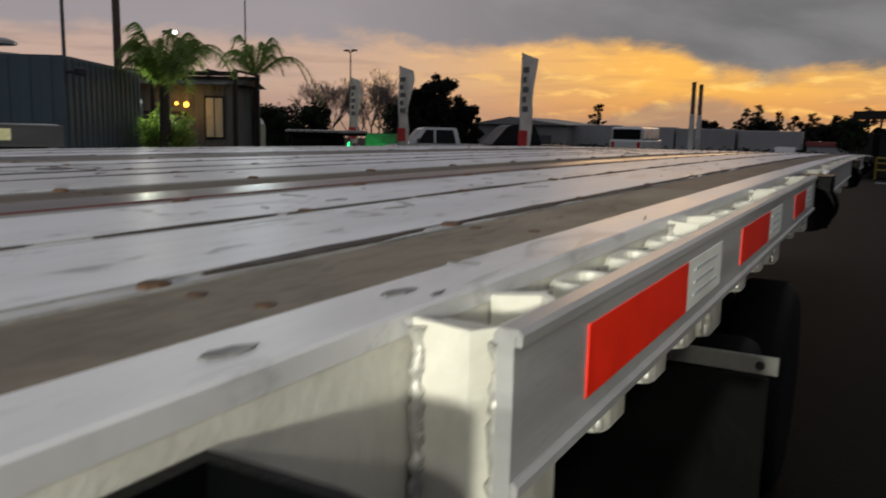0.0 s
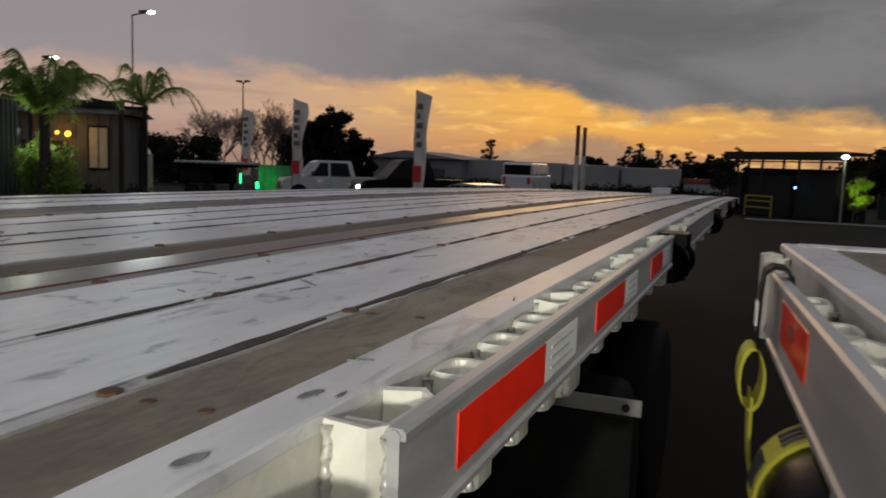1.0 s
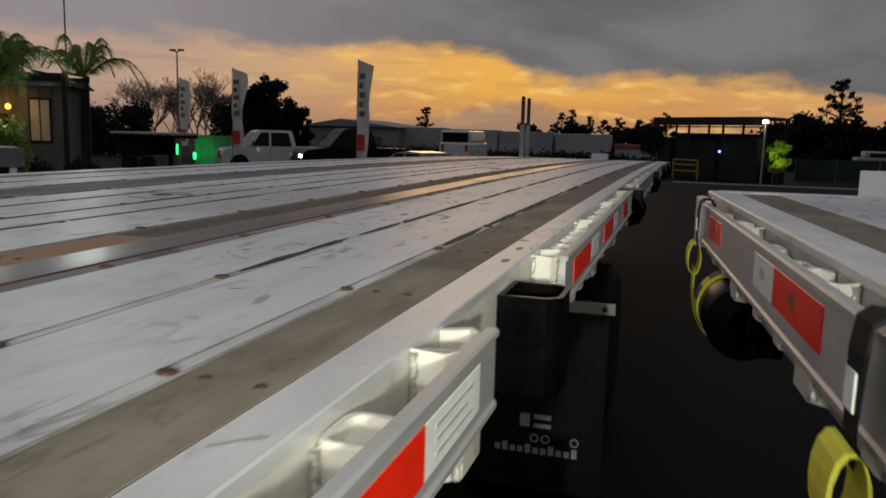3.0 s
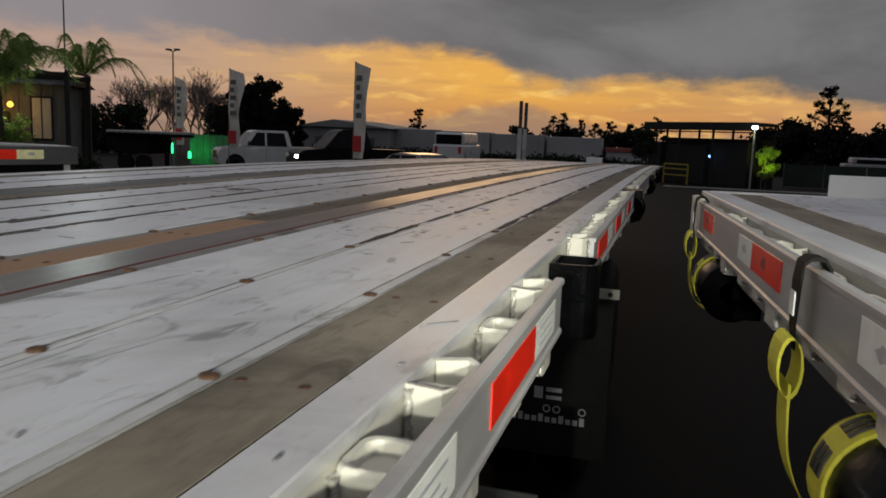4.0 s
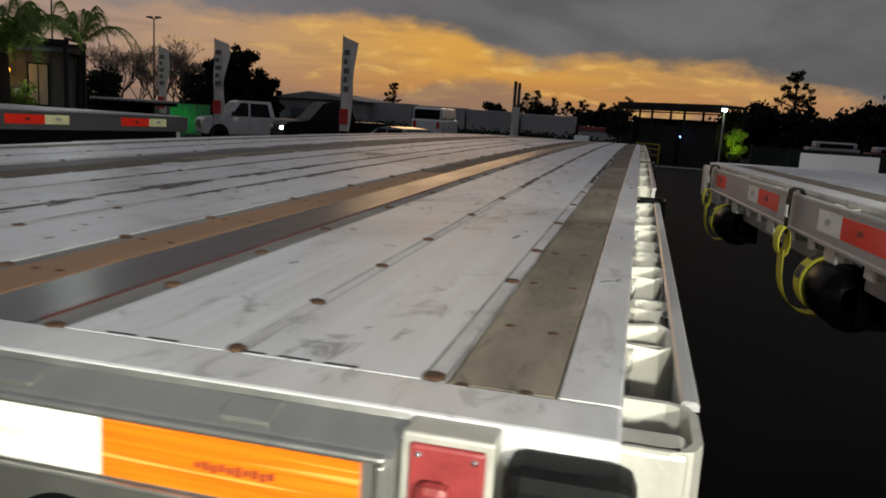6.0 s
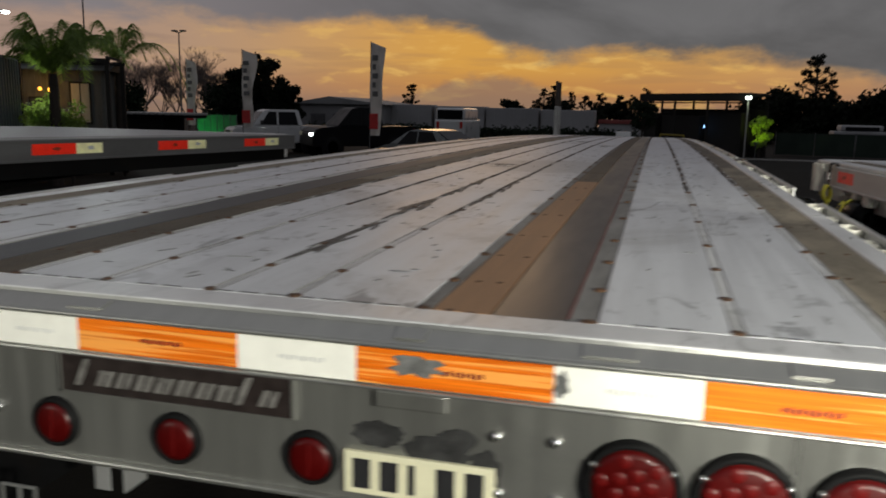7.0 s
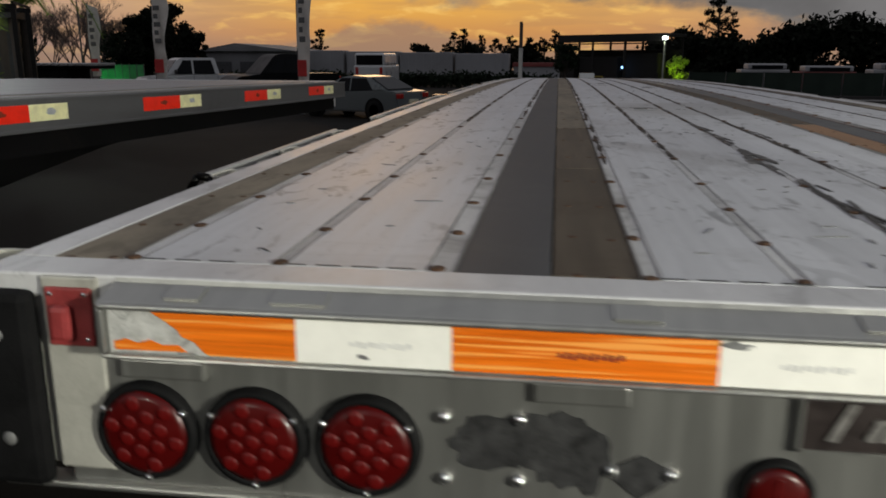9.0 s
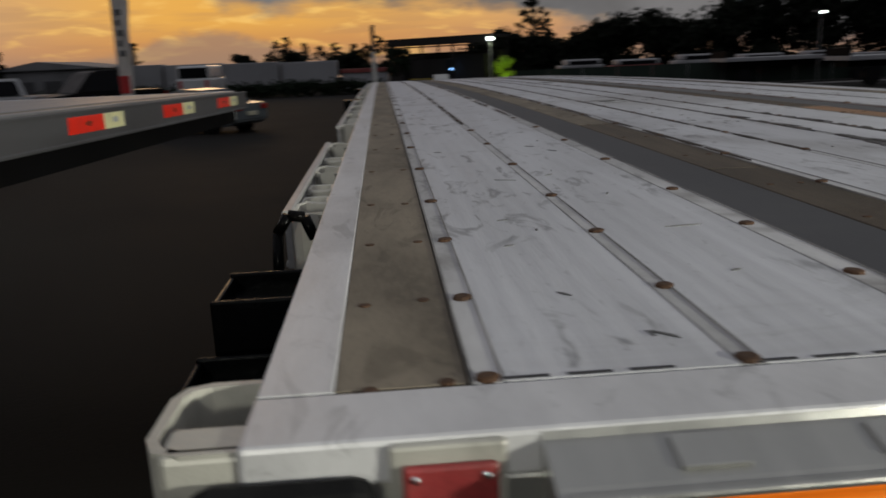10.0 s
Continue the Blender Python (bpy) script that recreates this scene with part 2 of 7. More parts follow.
M["white_tape"] = surf("white_reflective_tape", (0.93, 0.92, 0.86), 0.35, 0, 0.05, 25.0, 220.0, 0.1, coat=0.3)
M["pale_tape"] = surf("pale_reflective_tape", (0.86, 0.88, 0.84), 0.35, 0, 0.1, 25.0, 220.0, 0.1, coat=0.3)
M["cream_tape"] = surf("cream_reflective_tape", (0.90, 0.87, 0.50), 0.35, 0, 0.2, 25.0, 220.0, 0.1, (0.55, 0.55, 0.36), 0.5, coat=0.3)
M["worn_tape"] = surf("worn_tape_backing", (0.50, 0.50, 0.48), 0.6, 0, 0.3, 60.0, 260.0, 0.3, (0.12, 0.12, 0.12), 0.8)
M["tape_ink"] = surf("tape_print", (0.22, 0.03, 0.012), 0.6, 0, 0.2, 60.0, 260.0, 0.0)
M["grey_ink"] = surf("grey_print", (0.42, 0.44, 0.46), 0.6, 0, 0.2, 60.0, 260.0, 0.0)
M["faint_ink"] = surf("faint_grey_print", (0.70, 0.70, 0.68), 0.6, 0, 0.2, 60.0, 260.0, 0.0)
M["lens"] = surf("red_lamp_lens", (0.062, 0.0015, 0.0015), 0.35, 0, 0.2, 40.0, 200.0, 0.0, coat=0.12, spec=0.3)
M["led"] = surf("red_lamp_cell", (0.098, 0.002, 0.002), 0.45, 0, 0.15, 60.0, 200.0, 0.0, coat=0.05, spec=0.3)
M["faded_lens"] = surf("faded_red_marker", (0.27, 0.035, 0.035), 0.45, 0, 0.3, 30.0, 160.0, 0.3, (0.16, 0.05, 0.04), 0.6)
M["chrome"] = surf("bright_bolt", (0.72, 0.72, 0.72), 0.2, 0.95, 0.1, 60.0, 200.0, 0.1)
M["nameplate"] = surf("dark_nameplate", (0.026, 0.019, 0.018), 0.42, 0.1, 0.4, 40.0, 200.0, 0.3, (0.02, 0.016, 0.015), 0.5)
M["dull_stroke"] = surf("dull_silver_stroke", (0.26, 0.25, 0.24), 0.4, 0.4, 0.3, 60.0, 220.0, 0.3, (0.06, 0.05, 0.05), 0.6)
M["plate"] = surf("cream_plate", (0.72, 0.69, 0.50), 0.4, 0, 0.06, 20.0, 150.0, 0.1)
M["ink"] = surf("black_ink", (0.02, 0.02, 0.022), 0.5, 0, 0.2, 60.0, 200.0, 0.0)
M["adhesive"] = surf("dark_adhesive", (0.035, 0.035, 0.036), 0.75, 0.0, 0.5, 40.0, 140.0, 0.5, (0.09, 0.09, 0.09), 0.3, spec=0.15)
M["stain"] = surf("grey_adhesive_stain", (0.15, 0.15, 0.15), 0.7, 0.1, 0.5, 30.0, 140.0, 0.5, (0.30, 0.30, 0.30), 0.5)
M["joint"] = surf("dirty_joint", (0.27, 0.265, 0.26), 0.7, 0, 0.5, 6.0, 60.0, 0.2, (0.06, 0.055, 0.05), 0.7, spec=0.1)
M["grime"] = surf("dark_packed_grime", (0.050, 0.041, 0.035), 0.75, 0, 0.5, 9.0, 120.0, 0.4, (0.15, 0.14, 0.13), 0.5, spec=0.15)
M["soot"] = surf("black_greasy_smear", (0.045, 0.042, 0.040), 0.6, 0, 0.5, 30.0, 160.0, 0.4, (0.24, 0.235, 0.23), 0.8)
M["strap"] = surf("yellow_webbing", (0.64, 0.60, 0.05), 0.75, 0, 0.2, 20.0, 240.0, 0.5, (0.25, 0.21, 0.03), 0.3)
M["asphalt"] = surf("dark_wet_asphalt", (0.0125, 0.0115, 0.0100), 0.8, 0, 0.35, 0.35, 45.0, 0.6, (0.008, 0.0074, 0.0066), 0.7, rough_vary=0.15, thick=0.006, spec=0.06)
M["concrete"] = surf("pale_concrete", (0.26, 0.25, 0.24), 0.8, 0, 0.2, 0.8, 30.0, 0.4, (0.12, 0.11, 0.1), 0.5)
M["white_paint"] = surf("white_car_paint", (0.50, 0.51, 0.52), 0.3, 0, 0.06, 1.5, 20.0, 0.0, (0.4, 0.39, 0.37), 0.25, coat=0.6)
M["silver_paint"] = surf("silver_car_paint", (0.13, 0.15, 0.155), 0.3, 0.2, 0.06, 1.5, 20.0, 0.0, coat=0.6)
M["black_paint"] = surf("black_car_paint", (0.004, 0.004, 0.005), 0.4, 0, 0.2, 1.5, 20.0, 0.0, coat=0.03, spec=0.12)
M["car_glass"] = surf("dark_car_glass", (0.006, 0.0065, 0.008), 0.2, 0, 0.1, 2.0, 20.0, 0.0, spec=0.12)
M["tail"] = surf("tail_lamp", (0.4, 0.02, 0.015), 0.25, 0, 0.1, 8.0, 60.0, 0.0)
M["lit_white"] = surf("lit_white_lamp", (0.9, 0.9, 0.9), 0.4, bump=0, emit=((0.92, 1.0, 0.95), 9.0))
M["lit_warm"] = surf("lit_warm_lamp", (0.9, 0.6, 0.2), 0.4, bump=0, emit=((1.0, 0.44, 0.05), 2.6))
M["lit_yellow"] = surf("lit_yellowish_lamp", (0.9, 0.85, 0.6), 0.4, bump=0, emit=((1.0, 0.85, 0.45), 5.0))
M["lit_green"] = surf("lit_green_lamp", (0.2, 0.9, 0.3), 0.4, bump=0, emit=((0.02, 1.0, 0.22), 3.0))
M["lit_blue"] = surf("lit_blue_lamp", (0.3, 0.5, 0.9), 0.4, bump=0, emit=((0.25, 0.5, 1.0), 4.0))
M["banner"] = surf("white_banner_cloth", (0.74, 0.73, 0.71), 0.8, 0, 0.12, 1.6, 30.0, 0.2, (0.42, 0.40, 0.38), 0.4, shine=0.5)
M["banner_red"] = surf("red_banner_print", (0.45, 0.03, 0.03), 0.8, 0, 0.2, 3.0, 30.0, 0.1)
M["banner_ink"] = surf("grey_banner_print", (0.12, 0.12, 0.12), 0.8, 0, 0.2, 3.0, 30.0, 0.1)
M["pole"] = surf("grey_metal_pole", (0.10, 0.10, 0.105), 0.5, 0.5, 0.2, 3.0, 40.0, 0.1)
M["pale_pole"] = surf("galvanised_pole", (0.34, 0.34, 0.34), 0.5, 0.5, 0.2, 6.0, 60.0, 0.1, (0.12, 0.1, 0.09), 0.5)
M["timber_pole"] = surf("dark_timber_pole", (0.07, 0.055, 0.045), 0.85, 0, 0.35, 2.0, 30.0, 0.5, grain=(4, 4, 0.4))
M["container"] = surf("slate_blue_cladding", (0.055, 0.085, 0.11), 0.6, 0.1, 0.2, 0.9, 20.0, 0.15, (0.03, 0.04, 0.05), 0.5)
M["container_side"] = surf("grey_green_cladding", (0.085, 0.112, 0.122), 0.6, 0.1, 0.2, 0.9, 20.0, 0.15, (0.07, 0.085, 0.085), 0.5)
M["masonry"] = surf("pinkish_block_wall", (0.27, 0.22, 0.21), 0.85, 0, 0.2, 1.2, 30.0, 0.4, (0.15, 0.12, 0.11), 0.5)
M["shack"] = surf("weathered_grey_boards", (0.085, 0.092, 0.09), 0.8, 0, 0.35, 1.4, 30.0, 0.4, (0.06, 0.065, 0.063), 0.5, grain=(3, 3, 0.5))
# near black: the open shed's inner shade is put into this colour
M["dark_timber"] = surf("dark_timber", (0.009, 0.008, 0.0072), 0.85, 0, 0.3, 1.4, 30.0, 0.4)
M["window"] = surf("dim_window_glass", (0.05, 0.05, 0.05), 0.1, 0, 0.2, 2.0, 20.0, 0.0, coat=0.7)
M["curtain"] = surf("cream_curtain", (0.42, 0.40, 0.30), 0.8, 0, 0.2, 3.0, 40.0, 0.2, (0.25, 0.23, 0.17), 0.5, grain=(4, 4, 0.4))
M["warehouse"] = surf("grey_sheet_warehouse", (0.20, 0.20, 0.205), 0.65, 0.1, 0.2, 0.3, 6.0, 0.2, (0.1, 0.1, 0.1), 0.5)
M["box_trailer"] = surf("pale_box_trailer_side", (0.34, 0.34, 0.35), 0.6, 0.1, 0.14, 0.3, 6.0, 0.2, (0.2, 0.19, 0.18), 0.5, per_object=0.4)
M["red_band"] = surf("faded_red_panel", (0.22, 0.05, 0.045), 0.7, 0, 0.3, 0.4, 8.0, 0.1)
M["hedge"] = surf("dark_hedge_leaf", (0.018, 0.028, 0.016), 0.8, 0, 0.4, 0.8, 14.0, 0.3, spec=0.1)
M["leaf"] = surf("palm_leaf", (0.19, 0.29, 0.055), 0.55, 0, 0.4, 1.2, 20.0, 0.2, per_object=0.3, shine=0.55)
M["bush"] = surf("lime_bush_leaf", (0.26, 0.38, 0.05), 0.6, 0, 0.4, 2.5, 20.0, 0.2, shine=0.45)
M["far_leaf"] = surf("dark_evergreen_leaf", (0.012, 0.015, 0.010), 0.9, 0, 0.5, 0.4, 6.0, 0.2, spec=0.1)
M["twig"] = surf("bare_grey_twig", (0.13, 0.105, 0.095), 0.9, 0, 0.3, 1.0, 12.0, 0.2)
M["bark"] = surf("dark_bark", (0.045, 0.036, 0.03), 0.9, 0, 0.35, 2.0, 20.0, 0.6, grain=(3, 3, 0.6))
M["yellow_rail"] = surf("yellow_safety_rail", (0.24, 0.18, 0.012), 0.5, 0, 0.2, 3.0, 30.0, 0.1)
M["screen"] = surf("dark_green_screen_cloth", (0.030, 0.042, 0.034), 0.8, 0, 0.25, 0.5, 30.0, 0.2, (0.018, 0.024, 0.02), 0.5, spec=0.1)
M["green_net"] = surf("green_mesh_fence", (0.05, 0.17, 0.08), 0.8, 0, 0.3, 2.0, 40.0, 0.2)


# ---------------------------------------------------------------- mesh helpers
def link(name, verts, faces, material, parent=None, label="", smooth=False):
    me = bpy.data.meshes.new(name)
    me.from_pydata([tuple(v) for v in verts], [], faces)
    me.update()
    if smooth:
        me.polygons.foreach_set("use_smooth", [True] * len(me.polygons))
    if material is not None:
        me.materials.append(material)
    ob = new(name, me)
    if parent is not None:
        ob.parent = parent
    if label:
        tagged(ob, label)
    return ob


class Shape:
    """Collects vertices and faces of one mesh."""

    def __init__(self):
        self.v, self.f = [], []

    def add(self, verts, faces):
        n = len(self.v)
        self.v += [tuple(p) for p in verts]
        self.f += [[i + n for i in f] for f in faces]
        return self

    def box(self, x0, x1, y0, y1, z0, z1, bev=0.0):
        """A box; with bev its edges are cut."""
        if bev <= 0:
            p = [(x, y, z) for z in (z0, z1) for y in (y0, y1) for x in (x0, x1)]
            return self.add(p, [(0, 2, 3, 1), (4, 5, 7, 6), (0, 1, 5, 4), (2, 6, 7, 3), (0, 4, 6, 2), (1, 3, 7, 5)])
        b = min(bev, (x1 - x0) / 2.01, (y1 - y0) / 2.01, (z1 - z0) / 2.01)
        bm = bmesh.new()
        bmesh.ops.create_cube(bm, size=1.0)
        for v in bm.verts:
            v.co = Vector(((x0 + x1) / 2 + v.co.x * (x1 - x0), (y0 + y1) / 2 + v.co.y * (y1 - y0), (z0 + z1) / 2 + v.co.z * (z1 - z0)))
        bmesh.ops.bevel(bm, geom=bm.edges[:], offset=b, segments=2, affect="EDGES", profile=0.5)
        return self.take(bm)

    def take(self, bm):
        bm.verts.index_update()
        self.add([v.co[:] for v in bm.verts], [[v.index for v in f.verts] for f in bm.faces])
        bm.free()
        return self

    def tube(self, a, b, r0, r1=None, n=10, caps=True):
        """A round bar from a to b."""
        r1 = r0 if r1 is None else r1
        a, b = Vector(a), Vector(b)
        q = (b - a).to_track_quat("Z", "Y").to_matrix()
        ring = [q @ Vector((math.cos(2 * math.pi * i / n), math.sin(2 * math.pi * i / n), 0)) for i in range(n)]
        p = [a + r * r0 for r in ring] + [b + r * r1 for r in ring]
        f = [(i, (i + 1) % n, n + (i + 1) % n, n + i) for i in range(n)]
        if caps:
            f += [list(range(n))[::-1], list(range(n, 2 * n))]
        return self.add(p, f)

    def path(self, pts, r, n=8):
        for a, b in zip(pts, pts[1:]):
            self.tube(a, b, r, r, n)
        return self

    def lathe(self, profile, n=28, axis="y", at=(0, 0, 0)):
        """Turns (radius, along) pairs round an axis."""
        p, f = [], []
        for r, h in profile:
            for i in range(n):
                c, s = math.cos(2 * math.pi * i / n) * r, math.sin(2 * math.pi * i / n) * r
                p.append({"y": (at[0] + c, at[1] + h, at[2] + s), "x": (at[0] + h, at[1] + c, at[2] + s), "z": (at[0] + c, at[1] + s, at[2] + h)}[axis])
        for k in range(len(profile) - 1):
            for i in range(n):
                j = (i + 1) % n
                f.append((k * n + i, k * n + j, (k + 1) * n + j, (k + 1) * n + i))
        f.append(list(range(n)))
        f.append(list(range((len(profile) - 1) * n, len(profile) * n)))
        return self.add(p, f)

    def make(self, name, material, parent=None, label="", smooth=False):
        return link(name, self.v, self.f, material, parent, label, smooth)


def again(ob, parent, m=None, name=None):
    """One more object on the same mesh."""
    o = new(name or ob.name.split(".")[0], ob.data)
    o.parent = parent
    if m is not None:
        o.matrix_basis = m
    return o


def thing(name, label, category, at=None, group="", kind=""):
    ob = new(name)
    if at is not None:
        ob.matrix_world = at
    return tagged(ob, label, category, group, kind)


def fall(y):
    """Height of the ground, which drops gently away ahead."""
    return -0.015 * y


# ---------------------------------------------------------------- ground
def build_ground():
    n = 24
    xs = [-1500, -400, -120, -60] + [-40 + 4 * i for i in range(n)] + [70, 120, 400, 1500]
    ys = [-1500, -300, -60, -20] + [-8 + 4 * i for i in range(n)] + [110, 160, 400, 1500]
    v = [(x, y, fall(y)) for y in ys for x in xs]
    w = len(xs)
    f = [(j * w + i, j * w + i + 1, (j + 1) * w + i + 1, (j + 1) * w + i) for j in range(len(ys) - 1) for i in range(w - 1)]
    tagged(link("ground", v, f, M["asphalt"]), "dark damp asphalt yard surface", "ground", kind="structure")
    s = Shape()
    for y0, y1, x0, x1 in ((47.6, 48.3, 1.0, 40.0),):
        z0, z1 = fall(y0), fall(y1)
        s.add([(x0, y0, z0 + 0.06), (x1, y0, z0 + 0.06), (x1, y1, z1 + 0.06), (x0, y1, z1 + 0.06),
               (x0, y0, z0 - 0.1), (x1, y0, z0 - 0.1), (x1, y1, z1 - 0.1), (x0, y1, z1 - 0.1)],
              [(0, 1, 2, 3), (0, 4, 5, 1), (1, 5, 6, 2), (2, 6, 7, 3), (3, 7, 4, 0)])
    tagged(s.make("pavement", M["concrete"]), "pale concrete strip in front of the shed", "pavement", kind="structure")


build_ground()

# ---------------------------------------------------------------- the aluminium trailer that the camera follows
DECK = 1.47
XC = -0.045
FRONT = 15.1


def arch(y):
    """Height of the deck, which is arched."""
    return DECK + 0.00928 * y - 0.001263 * y * y


def strip(name, x0, x1, y0, y1, drop, thick, material, parent, label="", step=0.6, bev=0.003, rise=arch, make=True):
    """A long board that follows the deck's arch."""
    n = max(1, int(round((y1 - y0) / step)))
    v, f = [], []
    for k in range(n + 1):
        y = y0 + (y1 - y0) * k / n
        z = rise(y) - drop
        v += [(x0, y, z - thick), (x0, y, z - bev), (x0 + bev, y, z), (x1 - bev, y, z), (x1, y, z - bev), (x1, y, z - thick)]
    for k in range(n):
        a, b = 6 * k, 6 * k + 6
        f += [(a + i, a + i + 1, b + i + 1, b + i) for i in range(5)] + [(a + 5, a, b, b + 5)]
    f += [(5, 4, 3, 2, 1, 0), tuple(6 * n + i for i in range(6))]
    if not make:
        return v, f
    return link(name, v, f, material, parent, label)


ROWS = [0.138, 0.34, 0.588, 0.86] + [1.248 + 0.4 * i for i in range(35)]


def rail_side(parent, side, x_in, x_out, pieces, pockets, spools, tapes, rise, mats=("red_tape", "pale_tape"), tape_top=0.025, depth=0.095, rail_mat="rail", lines=True):
    """Rub rail, stake pockets, pipe spools and tape along one side; side is 1 for +x and -1 for -x."""
    def bx(s, a, b, *rest):
        lo, hi = sorted((side * a, side * b))
        return s.box(lo, hi, *rest)
    for a, b in pieces:
        lo, hi = sorted((side * (x_out - 0.010), side * x_out))
        strip("rub_rail", lo, hi, a, b, 0.004, depth, M[rail_mat], parent, bev=0.003, rise=rise)
        # rolled lips at the top and bottom of the rail
        for d in (0.004, depth - 0.006):
            lo2, hi2 = sorted((side * (x_out - 0.013), side * (x_out + 0.004)))
            strip("rail_lip", lo2, hi2, a + 0.002, b - 0.002, d - 0.001, 0.009, M[rail_mat], parent, bev=0.003, rise=rise)
    first = None
    w = (x_out - 0.010 - x_in)
    for y in pockets:
        if first is None:
            t, h, L, c = 0.009, 0.142, 0.055, 0.018
            xo = x_in + w
            def loop(d):
                return [(x_in, -L + d), (xo - c, -L + d), (xo - d, -L + c), (xo - d, L - c), (xo - c, L - d), (x_in, L - d)]
            o, i = loop(0.0), loop(t)
            n = len(o)
            lip = [0.0, -0.003, -0.001, -0.002, 0.0, -0.004]
            v = [(side * a, b, z) for (a, b), z in zip(o, lip)] + [(side * a, b, z - 0.001) for (a, b), z in zip(i, lip)]
            v += [(side * a, b, -h) for a, b in o] + [(side * a, b, -h) for a, b in i]
            f = []
            for k in range(n - 1):
                f += [(k, k + 1, n + k + 1, n + k), (k, 2 * n + k, 2 * n + k + 1, k + 1), (n + k, n + k + 1, 3 * n + k + 1, 3 * n + k)]
            first = link("stake_pocket", v, f, M["torchlit_al"], parent, "off-white cast stake pocket, open on top")
            s = Shape()
            bx(s, x_in + 0.004, x_in + w - 0.008, -0.032, -0.026, -h, -0.006)
            inner = s.make("pocket_plate", M["torchlit_al"], parent)
            r = random.Random(8)
            s = Shape()
            rings = [(r.uniform(-0.0012, 0.0012), -0.004 - k * 0.0043, r.uniform(0.0026, 0.0058)) for k in range(31)]
            s.add([(side * (x_in + 0.004 + dx) + math.cos(q) * rr, -L - 0.0005 + math.sin(q) * rr, z) for dx, z, rr in rings for q in [j * math.pi / 4 for j in range(8)]],
                  [(8 * k + j, 8 * k + (j + 1) % 8, 8 * k + 8 + (j + 1) % 8, 8 * k + 8 + j) for k in range(30) for j in range(8)] + [tuple(range(8)), tuple(range(240, 248))])
            bead = s.make("weld_bead", M["bead"], parent, "lumpy weld bead", True)
            inner.location = bead.location = (0, y, rise(y) - 0.005)
            first.location = (0, y, rise(y) - 0.005)
        else:
            m = Matrix.Translation((0, y, rise(y) - 0.005))
            again(first, parent, m)
            again(inner, parent, m)
            again(bead, parent, m)
            again(bead, parent, m @ Matrix.Translation((side * (w - 0.006), 0.004, -0.004)))
    first = None
    for y in spools:
        m = Matrix.Translation((0, y, rise(y) - 0.016))
        if first is None:
            def ring(d, z):
                """A square with round corners, drawn in by d."""
                q, pts = 0.016 - 0.6 * d, []
                for cx, cy, a0 in ((1, 1, 0), (-1, 1, 90), (-1, -1, 180), (1, -1, 270)):
                    for k in range(4):
                        a = radians(a0 + 30 * k)
                        pts.append((side * (x_in + w / 2) + cx * (w / 2 - d - q) + q * math.cos(a), cy * (0.036 - d - q) + q * math.sin(a), z))
                return pts
            levels = [(0.0, -0.115), (0.0, -0.004), (0.0025, 0.0), (0.0075, -0.001), (0.009, -0.014)]
            v = [p for d, z in levels for p in ring(d, z)]
            f = [(16 * k + i, 16 * k + (i + 1) % 16, 16 * k + 16 + (i + 1) % 16, 16 * k + 16 + i) for k in range(4) for i in range(16)]
            first = link("pipe_spool", v, f + [tuple(range(64, 80))], M["torchlit_al"], parent, "off-white welded square spool")
            first.matrix_basis = m
        else:
            again(first, parent, m)
        for dx in (0.0, side * (w - 0.008)):
            again(bead, parent, m @ Matrix.Translation((dx, 0.0195, -0.004)) @ Matrix.Diagonal((1, 1, 0.8, 1)))
    for a, b, k in tapes:
        lo, hi = sorted((side * (x_out - 0.0005), side * (x_out + 0.0012)))
        strip("reflective_tape", lo, hi, a, b, tape_top, 0.0508, M[mats[k]], parent,
              ("red reflective tape", "silvery white reflective tape")[k], bev=0.0003, rise=rise)
        if not lines and b - a > 0.15:
            c, n = a + (b - a) * 0.55, 11
            z = rise(c) - tape_top - 0.024
            ring = [(c + 0.030 * math.cos(q) * random.uniform(0.5, 1.0), z + 0.012 * math.sin(q) * random.uniform(0.5, 1.0)) for q in [2 * math.pi * i / n for i in range(n)]]
            Shape().add([(side * (x_out + 0.0016), p, q) for p, q in ring] + [(side * x_out, p, q) for p, q in ring],
                        [list(range(n))] + [(i, (i + 1) % n, n + (i + 1) % n, n + i) for i in range(n)]).make("tape_scuff", M["tape_ink" if k == 0 else "grey_ink"], parent)
        # grey bars on the white tape imitate its bands of reflection
        if k and lines:
            s = Shape()
            for j in range(3):
                z = rise((a + b) / 2) - tape_top - 0.012 - 0.013 * j
                bx(s, x_out + 0.0005, x_out + 0.0019, a + 0.03, b - 0.03 - 0.02 * (j % 2), z - 0.0018, z + 0.0018)
            s.make("tape_print", M["grey_ink"], parent)


